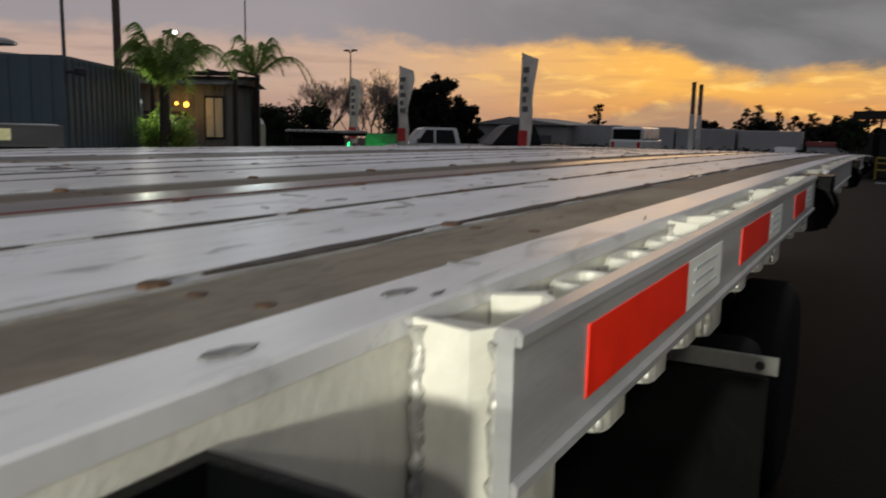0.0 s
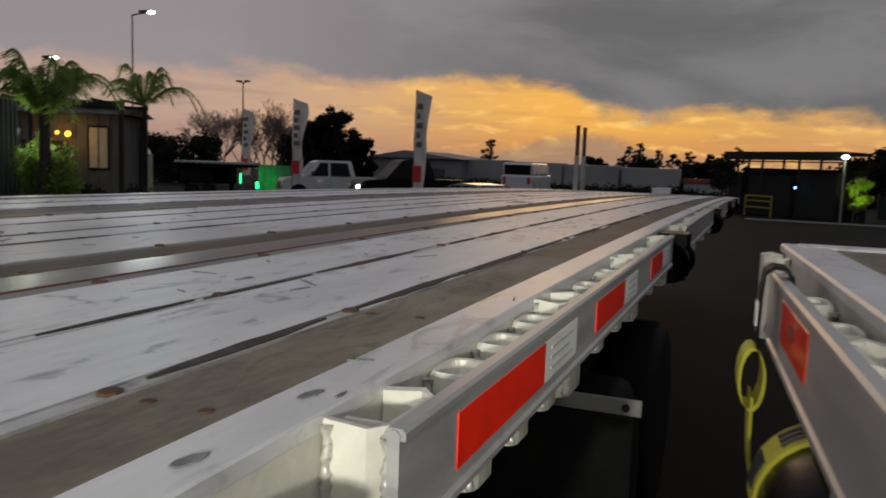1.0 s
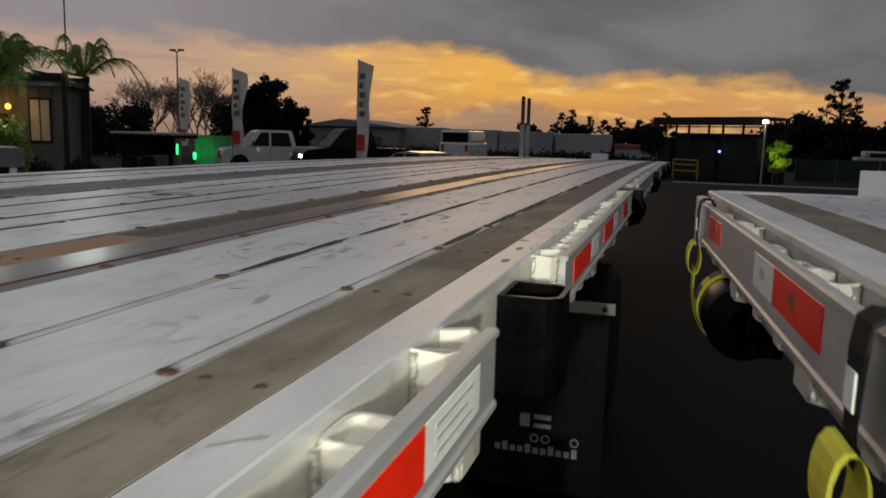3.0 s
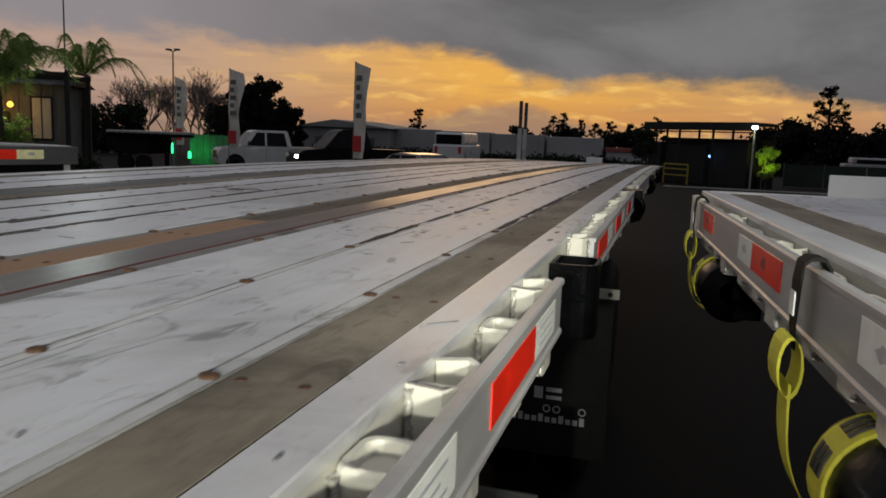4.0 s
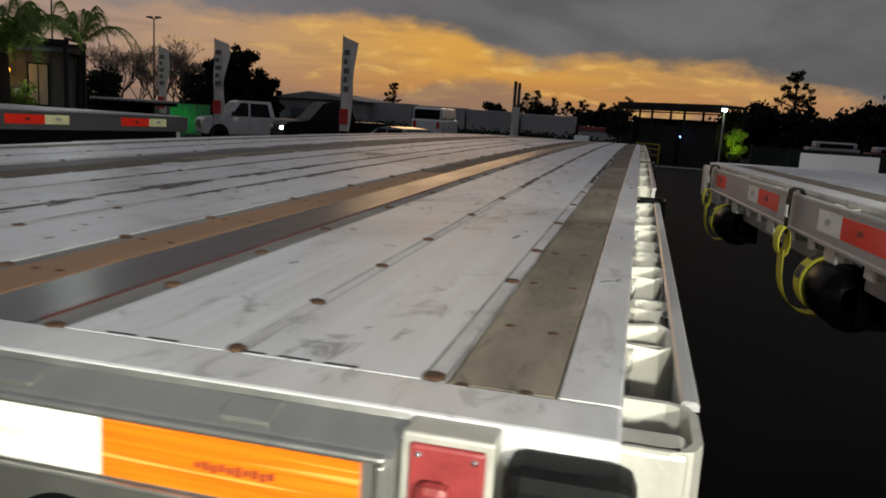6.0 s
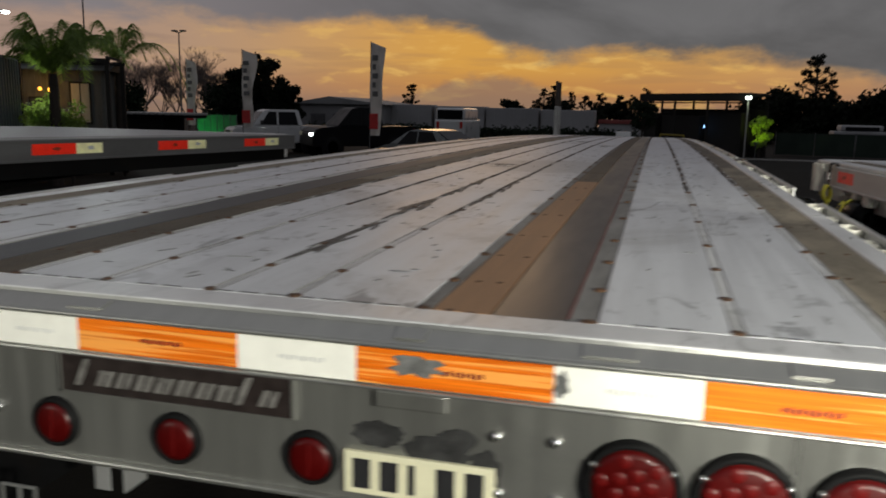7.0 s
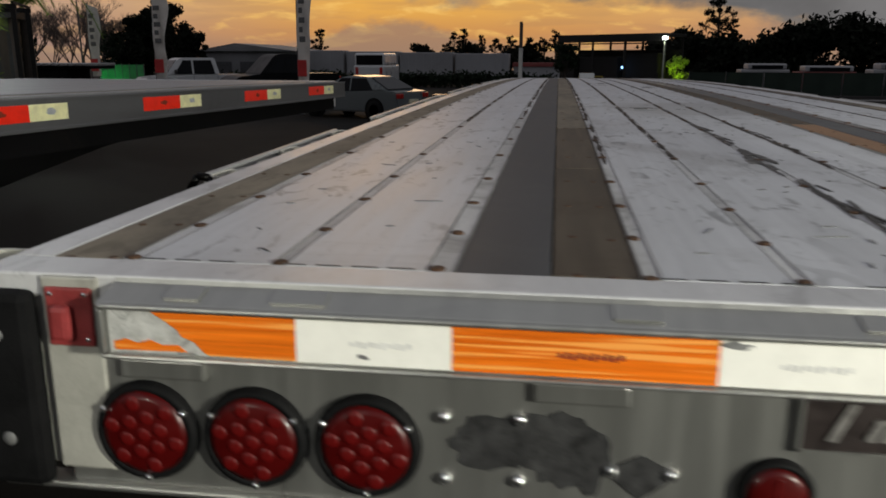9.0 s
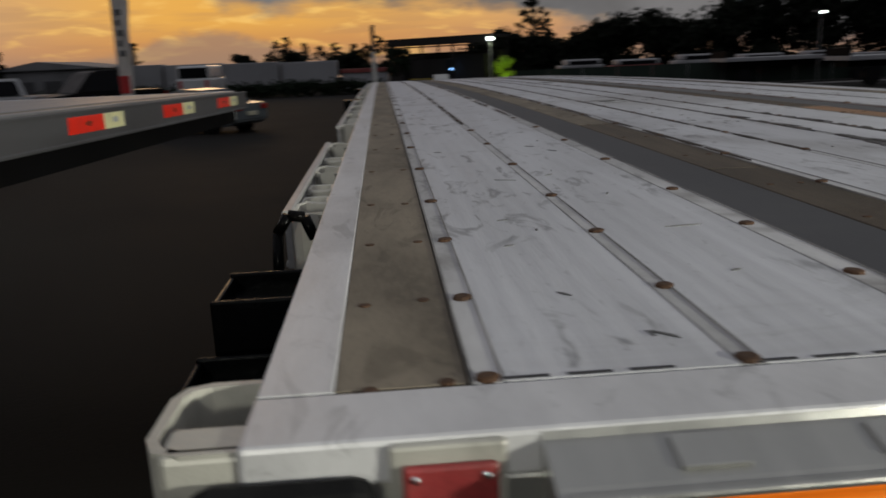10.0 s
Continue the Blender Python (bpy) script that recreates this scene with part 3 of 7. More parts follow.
def build_trailer():
    T = thing("flatbed_trailer", "worn aluminium flatbed trailer with wood nailing strips", "trailer")
    planks = [(0.798, 0.977), (0.596, 0.778), (0.126, 0.322), (-0.014, 0.106), (-0.223, -0.034), (-0.396, -0.243),
              (-0.868, -0.686), (-1.067, -0.888)]
    for x0, x1 in planks:
        strip("deck_plank", x0, x1, 0.1315, FRONT - 0.12, 0.0, 0.032, M["plank"], T, "scuffed pale aluminium deck plank", bev=0.0004)
    grooves = [(0.977, 1.0), (0.778, 0.798), (0.553, 0.596), (0.322, 0.347), (0.106, 0.126), (-0.034, -0.014), (-0.243, -0.223),
               (-0.420, -0.396), (-0.686, -0.650), (-0.888, -0.868), (-1.092, -1.067)]
    for x0, x1 in grooves:
        wide = x1 - x0 > 0.0235 and -0.3 < x0 < 0.7
        strip("plank_flange", x0 + 0.002, x1, 0.1315, FRONT - 0.12, 0.0016 if wide else 0.0008, 0.03, M["groove" if wide else "flange"], T,
              "dirt-filled groove beside the planks" if wide else "flush pale flange", bev=0.0004)
        if not wide:
            for e in (x0, x1 - 0.001):
                strip("joint_line", e - 0.0004, e + 0.0014, 0.1315, FRONT - 0.12, -0.0004, 0.004, M["joint"], T, "dark dirty joint", bev=0.0002)
    # steel strips with a red line of sealant
    for x0, x1 in ((0.440, 0.553), (-0.650, -0.530)):
        strip("steel_strip", x0, x1, 0.1315, FRONT - 0.12, 0.001, 0.03, M["steel_strip" if x0 > 0 else "dull_strip"], T, "smooth dark grey strip with a wet sheen" if x0 > 0 else "dull dark grey strip")
    strip("sealant_line", 0.550, 0.5545, 0.15, 5.2, -0.0005, 0.004, M["red_line"], T, "thin red-brown line of sealant", bev=0.001)
    # nailing boards, butted end to end
    for x0, x1, cuts, kinds in ((1.0, 1.102, (0.132, 3.6, 7.2, 11.0, FRONT - 0.12), ("weathered_wood", "darker_wood", "darker_wood", "darker_wood")),
                                (-1.194, -1.092, (0.132, 2.9, 6.4, 10.4, FRONT - 0.12), ("weathered_wood",) * 4),
                                (0.347, 0.440, (0.134, 2.35, 4.3, 8.8, FRONT - 0.12), ("new_wood", "brown_wood", "brown_wood", "brown_wood")),
                                (-0.530, -0.420, (0.134, 1.05, 2.05, 5.5, 10.0, FRONT - 0.12), ("brown_wood", "brown_wood", "weathered_wood", "weathered_wood", "weathered_wood"))):
        for a, b, k in zip(cuts, cuts[1:], kinds):
            strip("nailer_board", x0 + 0.002, x1 - 0.002, a + 0.003, b - 0.003, 0.0012, 0.03, M[k], T,
                  {"weathered_wood": "weathered grey-brown nailing board", "new_wood": "newer orange-brown nailing board", "brown_wood": "dark brown nailing board", "darker_wood": "darker grey-brown nailing board"}[k], bev=0.001)
    for side in (1, -1):
        a, b = 1.147, 1.203
        lo, hi = sorted((XC + side * a, XC + side * b))
        strip("edge_rail", lo, hi, 0.133, FRONT, 0.0, 0.014, M["edge"], T, "pale aluminium edge of the deck", bev=0.002)
        lo, hi = sorted((XC + side * (b - 0.008), XC + side * (b - 0.001)))
        strip("side_web", lo, hi, 0.10, FRONT, 0.012, 0.17, M["torchlit_al"], T, "off-white side web")
    # rear header and front header
    s = Shape().box(-1.249, 1.159, 0.052, 0.130, DECK - 0.030, DECK + 0.0015, 0.004)
    s.make("rear_header", M["edge"], T, "pale grey rear cross header")
    z = arch(FRONT)
    Shape().box(-0.12, 0.17, FRONT + 0.002, FRONT + 0.12, z - 0.10, z + 0.10, 0.012).make("front_box", M["white_paint"], T, "small white box on the front header")
    Shape().box(-1.25, 1.158, FRONT - 0.11, FRONT, z - 0.12, z + 0.004, 0.005).make("front_header", M["edge"], T)
    # dark broken gap line behind the header
    first = None
    for i in range(44):
        x = -1.05 + i * 0.0475
        if any(a - 0.02 < x < b + 0.02 for a, b in ((0.347, 0.6), (-0.66, -0.42), (0.96, 1.2))) or random.random() < 0.30:
            continue
        if first is None:
            first = Shape().box(-0.017, 0.017, 0.1335, 0.1370, DECK - 0.01, DECK + 0.0021).make("gap", M["ink"], T, "dark slot between header and planks")
            first.location.x = x
        else:
            again(first, T, Matrix.Translation((x, 0, 0)))
    # screws
    lines = [0.987, 0.785, 0.583, 0.334, 0.123, -0.028, -0.232, -0.414, -0.671, -0.876, -1.076]
    near, far = None, Shape()
    cap = [(0.0001, 0.0024), (0.007, 0.0024), (0.0098, 0.0014), (0.0112, -0.006)]
    rnd = random.Random(5)
    for x in lines:
        for y in ROWS:
            if y > FRONT - 0.2 or (abs(x - 0.987) < 0.01 and abs(y - 0.34) < 0.01):
                continue
            px, py = x + rnd.uniform(-0.003, 0.003), y + rnd.uniform(-0.006, 0.006)
            if y < 9.6:
                m = Matrix.LocRotScale((px, py, arch(py) + 0.0004), Euler((0, 0, rnd.uniform(0, 6))), (1, 1, 1)) @ Matrix.Diagonal((rnd.uniform(0.85, 1.1), rnd.uniform(0.85, 1.15), 1, 1))
                if near is None:
                    near = Shape().lathe([(r, h) for r, h in cap[::-1]], 9, "z").make("deck_screw", M["rust"], T, "rusty deck screw")
                    near.matrix_basis = m
                else:
                    again(near, T, m)
            else:
                far.lathe([(r, h) for r, h in cap[::-1]], 6, "z", (px, py, arch(py) + 0.0004))
    tagged(far.make("deck_screws", M["rust"], T), kind="stuff")
    # nail heads in the boards, in pairs
    nail = None
    for x0, w in ((1.05, 0.028), (-1.143, 0.028), (0.393, 0.022), (-0.475, 0.028)):
        for y in ROWS[:9]:
            for d in (-w, w):
                m = Matrix.Translation((x0 + d + rnd.uniform(-0.006, 0.006), y + rnd.uniform(-0.008, 0.008), arch(y) - 0.0010))
                if nail is None:
                    nail = Shape().lathe([(0.0070, -0.004), (0.0060, 0.0007), (0.0001, 0.0012)], 8, "z").make("nail_head", M["rust"], T, "dark nail head")
                    nail.matrix_basis = m
                else:
                    again(nail, T, m)
    # flat black patches stand for the shaded tie-down holes in the middle planks
    def flake(name, pts, rise, mat, label=""):
        n = len(pts)
        Shape().add([(p, q, arch(q) + rise) for p, q in pts] + [(p, q, arch(q) - 0.004) for p, q in pts],
                    [list(range(n))] + [(k, (k + 1) % n, n + (k + 1) % n, n + k) for k in range(n)]).make(name, mat, T, label)

    for x, y, w, l in ((-0.03, 3.05, 0.010, 0.12), (-0.13, 3.15, 0.036, 0.040), (0.22, 6.2, 0.04, 0.05), (-0.1, 7.4, 0.04, 0.05)):
        ring = [k * math.pi / 8 for k in range(16)]
        flake("tie_slot", [(x + w * math.cos(t) * rnd.uniform(0.6, 1.1), y + l * math.sin(t) * rnd.uniform(0.7, 1.1)) for t in ring], 0.0016, M["ink"], "dark ragged patch standing for a tie-down hole")
        if w > 0.02:
            for r, a0, a1 in ((2.1, 0.3, 2.2), (3.2, 2.5, 3.9), (2.6, 4.3, 5.6)):
                arc = [a0 + (a1 - a0) * k / 8 for k in range(9)]
                d = [0.0015 + 0.0035 * math.sin(math.pi * k / 8) for k in range(9)]
                flake("curved_scuff", [(x + (r * w + e) * math.cos(t), y + (r * w + e) * 1.25 * math.sin(t)) for t, e in zip(arc, d)] +
                      [(x + (r * w - e) * math.cos(t), y + (r * w - e) * 1.25 * math.sin(t)) for t, e in zip(arc[::-1], d[::-1])], 0.0013, M["stain"])
    # grime packed into the joints, in broken lengths, and two butt seams across a plank
    for x, y0 in ((0.987, 2.3), (0.785, 1.9), (0.116, 1.1), (-0.024, 1.9), (-0.233, 1.2), (-0.408, 0.9), (-0.671, 2.4), (-0.878, 2.0)):
        y = y0 + rnd.uniform(0, 0.3)
        while y < 11.5:
            l, w = rnd.uniform(0.12, 0.5) * (0.7 + 0.10 * y), rnd.uniform(0.003, 0.007) + 0.0009 * min(y, 8.0)
            dx, n = rnd.uniform(-0.004, 0.004), 7
            ts = [k / (n - 1) for k in range(n)]
            flake("joint_grime", [(x + dx + w * (0.25 + math.sin(math.pi * t)) * rnd.uniform(0.6, 1.0), y + l * t) for t in ts] +
                  [(x + dx - w * (0.25 + math.sin(math.pi * t)) * rnd.uniform(0.6, 1.0), y + l * t) for t in ts[::-1]], 0.0010, M["grime"])
            y += l * rnd.uniform(0.8, 1.5)
    for y, x0, x1 in ((3.20, -0.222, -0.036), (6.75, -0.222, -0.036)):
        n = 9
        ts = [k / (n - 1) for k in range(n)]
        flake("butt_seam", [(x0 + (x1 - x0) * t, y - 0.02 * t + rnd.uniform(0.002, 0.006)) for t in ts] + [(x0 + (x1 - x0) * t, y - 0.02 * t - rnd.uniform(0.002, 0.006)) for t in ts[::-1]], 0.0011, M["grime"], "dark butt seam across the plank")
    # stains and scrapes with a shape of their own, as thin flakes
    for i in range(330):
        x, y = rnd.uniform(-1.03, 1.15), 0.2 + 6.5 * rnd.random() ** 1.5
        on = any(a + 0.03 < x < b - 0.03 for a, b in planks) or 1.11 < x < 1.15
        if not on:
            continue
        a, l, w = rnd.gauss(0.0, 0.8), rnd.uniform(0.005, 0.012) + 0.03 * rnd.random() ** 3, rnd.uniform(0.0010, 0.0030)
        s = Shape()
        pts = [(math.cos(t) * l * rnd.uniform(0.6, 1.1), math.sin(t) * w * rnd.uniform(0.6, 1.2)) for t in [k * math.pi / 5 for k in range(10)]]
        c, sn = math.cos(a + 1.2), math.sin(a + 1.2)
        pts = [(x + p * c - q * sn, y + p * sn + q * c) for p, q in pts]
        s.add([(p, q, arch(q) + 0.0012) for p, q in pts] + [(p, q, arch(q) - 0.004) for p, q in pts],
              [list(range(10))] + [(k, (k + 1) % 10, 10 + (k + 1) % 10, 10 + k) for k in range(10)])
        s.make("scuff_mark", M["stain"], T)
    for i in range(60):
        y = 0.5 + 1.7 * rnd.random()
        x = rnd.gauss(-0.020, 0.007 + 0.012 * math.exp(-((y - 1.25) / 0.3) ** 2))
        l, w = rnd.uniform(0.03, 0.12), rnd.uniform(0.002, 0.006) + 0.012 * rnd.random() * math.exp(-((y - 1.25) / 0.3) ** 2)
        if i % 4 == 0:
            x, y, l = rnd.gauss(0.13, 0.006), rnd.uniform(1.4, 2.2), l * 0.4
        a = rnd.uniform(-0.12, 0.12)
        pts = [(x + math.cos(t) * w * rnd.uniform(0.75, 1.1) + a * math.sin(t) * l, y + math.sin(t) * l * rnd.uniform(0.95, 1.03)) for t in [k * math.pi / 9 for k in range(18)]]
        z = 0.0009 + 0.00003 * i
        Shape().add([(p, q, arch(q) + z) for p, q in pts] + [(p, q, arch(q) - 0.005) for p, q in pts],
                    [list(range(18))] + [(k, (k + 1) % 18, 18 + (k + 1) % 18, 18 + k) for k in range(18)]).make("grease_smear", M["soot"], T, "black greasy smear")
    for x, y in ((1.135, 2.37), (1.128, 2.52)):
        s = Shape()
        pts = [(x + math.cos(t) * 0.006 * rnd.uniform(0.7, 1.1) + 0.2 * math.sin(t) * 0.012, y + math.sin(t) * 0.015 * rnd.uniform(0.8, 1.1)) for t in [k * math.pi / 6 for k in range(12)]]
        s.add([(p, q, arch(q) + 0.0014) for p, q in pts] + [(p, q, arch(q) - 0.004) for p, q in pts],
              [list(range(12))] + [(k, (k + 1) % 12, 12 + (k + 1) % 12, 12 + k) for k in range(12)])
        s.make("bare_patch", M["stain"], T, "dark bare patch in the edge")
    # sides
    pieces = [(0.176, 1.925), (2.487, 4.46), (4.92, 6.95), (7.42, 9.45), (9.92, 11.95), (12.42, 15.0)]
    pk = [0.40, 0.80, 1.36, 1.868, 2.545, 3.14, 3.78, 4.40] + [4.98 + 0.63 * i for i in range(16)]
    sp = [0.60, 1.03, 1.17, 1.62, 2.72, 2.86, 3.00, 3.36, 3.56, 4.08, 5.3, 5.95, 7.8, 8.5, 10.3, 11.0, 12.9, 13.6]
    pk = [y for y in pk if any(a < y < b for a, b in pieces)]
    tapes = [(0.13, 0.41, 0), (0.41, 0.59, 1), (0.81, 1.083, 0), (1.083, 1.255, 1), (1.396, 1.665, 0), (1.665, 1.85, 1),
             (2.607, 2.905, 0), (2.905, 3.085, 1), (3.235, 3.525, 0), (3.525, 3.70, 1), (3.94, 4.19, 0), (4.19, 4.37, 1)]
    rail_side(T, 1, 1.158, 1.222, pieces, pk, sp, tapes, arch)
    tl = [(a + 0.1, b + 0.1, k) for a, b, k in tapes[4:]]
    left = [(0.86, 1.925)] + pieces[1:]
    rail_side(T, -1, 1.25, 1.314, left, [0.90] + [y for y in pk if y > 1.2], [y for y in sp if y > 1.0], tl, arch)
    return T


trailer = build_trailer()


def blob(cx, cz, rx, rz, seed, y0, y1, n=18, rough=0.35):
    """A flat ragged patch facing the rear."""
    r = random.Random(seed)
    pts = []
    for k in range(n):
        t = 2 * math.pi * k / n
        f = 1 + r.uniform(-rough, rough)
        pts.append((cx + math.cos(t) * rx * f, cz + math.sin(t) * rz * f))
    s = Shape()
    s.add([(x, y0, z) for x, z in pts] + [(x, y1, z) for x, z in pts],
          [list(range(n))] + [(k, n + k, n + (k + 1) % n, (k + 1) % n) for k in range(n)])
    return s


def script_shapes(x0, z0, width, height, y0, y1, count):
    """Plain slanted strokes in place of a maker's lettering."""
    out = []
    step = width / count
    for k in range(count):
        s = Shape()
        tall = k in (0, count - 2)
        h = height * (1.0 if tall else 0.58)
        x = x0 + step * k
        zc = z0 + (height * 0.5 if tall else height * 0.34)
        w, lean = step * 0.30, h * 0.42
        for dx in ((0.12,) if tall else (0.08, 0.52)):
            a = x + step * dx
            p = [(a - lean / 2, zc - h / 2), (a + w - lean / 2, zc - h / 2), (a + w + lean / 2, zc + h / 2), (a + lean / 2, zc + h / 2)]
            s.add([(q, y0, z) for q, z in p] + [(q, y1, z) for q, z in p], [(0, 1, 2, 3), (0, 4, 5, 1), (1, 5, 6, 2), (2, 6, 7, 3), (3, 7, 4, 0)])
        if k % 3 == 1:
            b = zc + h / 2 - h * 0.24 - (0.3 * h if tall else 0)
            s.box(x + step * 0.16, x + step * 0.95, y0 + 0.0003, y1, b, b + h * 0.2)
        out.append(s)
    return out


def build_rear(T):
    D = DECK
    # recessed sill plate, and the channel that carries the tape in front of it
    Shape().box(-1.142, 1.07, 0.050, 0.062, D - 0.280, D - 0.028, 0.003).make("rear_sill", M["face"], T, "brushed aluminium rear sill with scuffs")
    Shape().box(-1.235, 1.150, 0.040, 0.075, D - 0.288, D - 0.279, 0.003).make("sill_flange", M["face"], T)
    sec = [(0.052, -0.001), (0.050, -0.006), (0.010, -0.017), (0.004, -0.020), (0.004, -0.082), (0.010, -0.088), (0.050, -0.094), (0.052, -0.030)]
    ch = Shape()
    n = len(sec)
    ch.add([(x, y, D + z) for x in (-1.056, 0.992) for y, z in sec], [list(range(n)), list(range(2 * n - 1, n - 1, -1))] + [(k, n + k, n + (k + 1) % n, (k + 1) % n) for k in range(n)])
    ch.make("tape_channel", M["face"], T, "aluminium channel behind the tape")
    for z0, z1 in ((-0.0235, -0.0175), (-0.0850, -0.0790)):
        Shape().box(-1.050, 0.987, -0.004, 0.006, D + z0, D + z1, 0.0025).make("tape_frame", M["face"], T, "raised lip round the tape")
    for x in (-1.050, 0.981):
        Shape().box(x, x + 0.006, -0.004, 0.006, D - 0.0785, D - 0.0240, 0.002).make("tape_frame", M["face"], T)
    # bands of tape
    top, bot = D - 0.0255, D - 0.0762
    def band(x0, x1, mat, label):
        o = Shape().box(x0, x1, 0.001, 0.006, bot, top).make("reflective_tape", M[mat], T, label)
        if mat == "white_tape" or mat == "amber_tape":
            s = Shape()
            c, w = (x0 + x1) / 2 + 0.01, 0.036
            for k in range(10):
                s.box(c - w + k * 0.0072, c - w + k * 0.0072 + 0.0050, 0.0004, 0.002, (top + bot) / 2 - 0.003 - 0.001 * (k % 3), (top + bot) / 2 + 0.002 + 0.0012 * (k % 2))
            s.make("tape_print", M["tape_ink" if mat == "amber_tape" else "faint_ink"], T)
        return o
    edges = [(-0.813, -0.635, "white_tape"), (-0.635, -0.352, "amber_tape"), (-0.352, -0.176, "white_tape"), (-0.176, 0.096, "amber_tape"),
             (0.096, 0.279, "white_tape"), (0.279, 0.552, "amber_tape"), (0.552, 0.737, "white_tape"), (0.737, 0.967, "amber_tape")]
    for a, b, k in edges:
        band(a + 0.0003, b - 0.0003, k, "white reflective tape, bright" if k == "white_tape" else "orange reflective tape with paler stripes")
    # torn first band: bare backing with ragged orange remains
    Shape().box(-1.040, -0.8135, 0.002, 0.006, bot, top).make("tape_backing", M["worn_tape"], T, "pale torn tape backing")
    rag = [(-0.8135, top), (-0.985, top), (-0.968, top - 0.011), (-0.955, top - 0.020), (-0.950, top - 0.028), (-0.935, top - 0.034), (-0.925, bot + 0.006), (-0.918, bot + 0.001), (-0.8135, bot + 0.0005)]
    low = [(-0.945, bot + 0.004), (-0.955, bot + 0.012), (-0.975, bot + 0.011), (-0.99, bot + 0.017), (-1.005, bot + 0.012), (-1.02, bot + 0.017), (-1.034, bot + 0.013), (-1.034, bot + 0.003)]
    for pts in (rag, low):
        n = len(pts)
        s = Shape().add([(x, 0.0008, z) for x, z in pts] + [(x, 0.004, z) for x, z in pts], [list(range(n))] + [(k, n + k, n + (k + 1) % n, (k + 1) % n) for k in range(n)])
        s.make("reflective_tape", M["amber_tape"], T, "ragged remains of orange reflective tape")
    # peeled spots in the tape
    for x, z, rx, rz, seed in ((0.365, -0.046, 0.036, 0.015, 1), (-0.338, -0.030, 0.014, 0.004, 2), (0.562, -0.049, 0.009, 0.018, 3), (-0.735, -0.066, 0.006, 0.003, 4)):
        blob(x, D + z, rx, rz, seed, -0.0002, 0.003).make("peeled_spot", M["stain"], T, "peeled grey spot in the tape")
    for x, w in ((-0.49, 0.055), (0.345, 0.055), (-1.0, 0.055)):
        Shape().box(x - w, x + w, 0.040, 0.052, D - 0.128, D - 0.100, 0.004).make("cover_tab", M["face"], T, "dull aluminium cover tab")
    # folded tabs and welds on the sloping top of the channel
    tab = None
    for x, w in ((-0.955, 1.0), (-0.815, 1.5), (-0.435, 1.2), (-0.175, 1.4), (0.35, 1.0), (0.62, 1.6), (0.86, 1.0)):
        m = Matrix.Translation((x, 0.030, D - 0.0095)) @ Matrix.Rotation(0.268, 4, "X") @ Matrix.Diagonal((w, 1, 1, 1))
        if tab is None:
            tab = Shape().box(-0.022, 0.022, -0.015, 0.015, -0.006, 0.0016, 0.0015).make("fold_tab", M["face"], T, "low folded tab")
            tab.matrix_basis = m
        else:
            again(tab, T, m)
    # round lamps
    def big_lamp(x, z):
        L = new("stop_lamp")
        L.parent, L.location = T, (x, 0.048, z)
        tagged(L, "round red tail lamp with a black bezel")
        Shape().lathe([(0.067, 0.006), (0.067, -0.004), (0.064, -0.011), (0.057, -0.012), (0.0555, -0.008), (0.001, -0.008)], 36).make("bezel", M["rubber"], L, "black bezel", True)
        Shape().lathe([(0.0555, -0.006), (0.0545, -0.0125), (0.046, -0.0155), (0.001, -0.0165)], 36).make("lens", M["lens"], L, "deep red lens", True)
        cells = [(0, 0)] + [(0.0235 * math.cos(k * math.pi / 3 + 0.3), 0.0235 * math.sin(k * math.pi / 3 + 0.3)) for k in range(6)]
        cells += [(0.0425 * math.cos(k * math.pi / 3 + 0.8), 0.0425 * math.sin(k * math.pi / 3 + 0.8)) for k in range(6)]
        for cx, cz in cells:
            c = Shape().lathe([(0.0105, -0.0145), (0.0092, -0.0168), (0.005, -0.0176), (0.0005, -0.0178)], 12, "y", (cx, 0, cz))
            c.make("lamp_cell", M["led"], L, "", True)
        for k in range(3):
            a = -math.pi / 2 + k * 2 * math.pi / 3
            Shape().lathe([(0.0045, -0.006), (0.0045, -0.0135), (0.003, -0.0155), (0.0003, -0.016)], 10, "y", (0.0605 * math.cos(a), 0, 0.0605 * math.sin(a))).make("screw", M["chrome"], L, "bright screw", True)
        return L
    for x in (-1.028, -0.886, -0.744, 0.658, 0.800, 0.942):
        big_lamp(x, D - 0.199)
    def small_lamp(x, z):
        L = new("marker_lamp")
        L.parent, L.location = T, (x, 0.048, z)
        tagged(L, "small round red marker lamp")
        Shape().lathe([(0.043, 0.006), (0.043, -0.004), (0.040, -0.010), (0.0355, -0.011), (0.0345, -0.005), (0.001, -0.005)], 32).make("bezel", M["rubber"], L, "black grommet", True)
        Shape().lathe([(0.0345, -0.004), (0.0335, -0.010), (0.026, -0.0135), (0.001, -0.0145)], 32).make("lens", M["lens"], L, "deep red lens", True)
        Shape().box(-0.002, 0.002, -0.0155, -0.010, -0.024, 0.024, 0.0008).make("lens_rib", M["led"], L)
        return L
    for x in (-0.268, -0.041, 0.189):
        small_lamp(x, D - 0.222)
    # nameplate with plain strokes
    N = new("nameplate")
    N.parent, N.location = T, (-0.028, 0.046, -0.012)
    N.scale = (1.06, 1, 1)
    tagged(N, "dark brown nameplate with raised silver strokes")
    Shape().box(-0.209, 0.178, -0.003, 0.006, D - 0.152, D - 0.088, 0.001).make("panel", M["nameplate"], N)
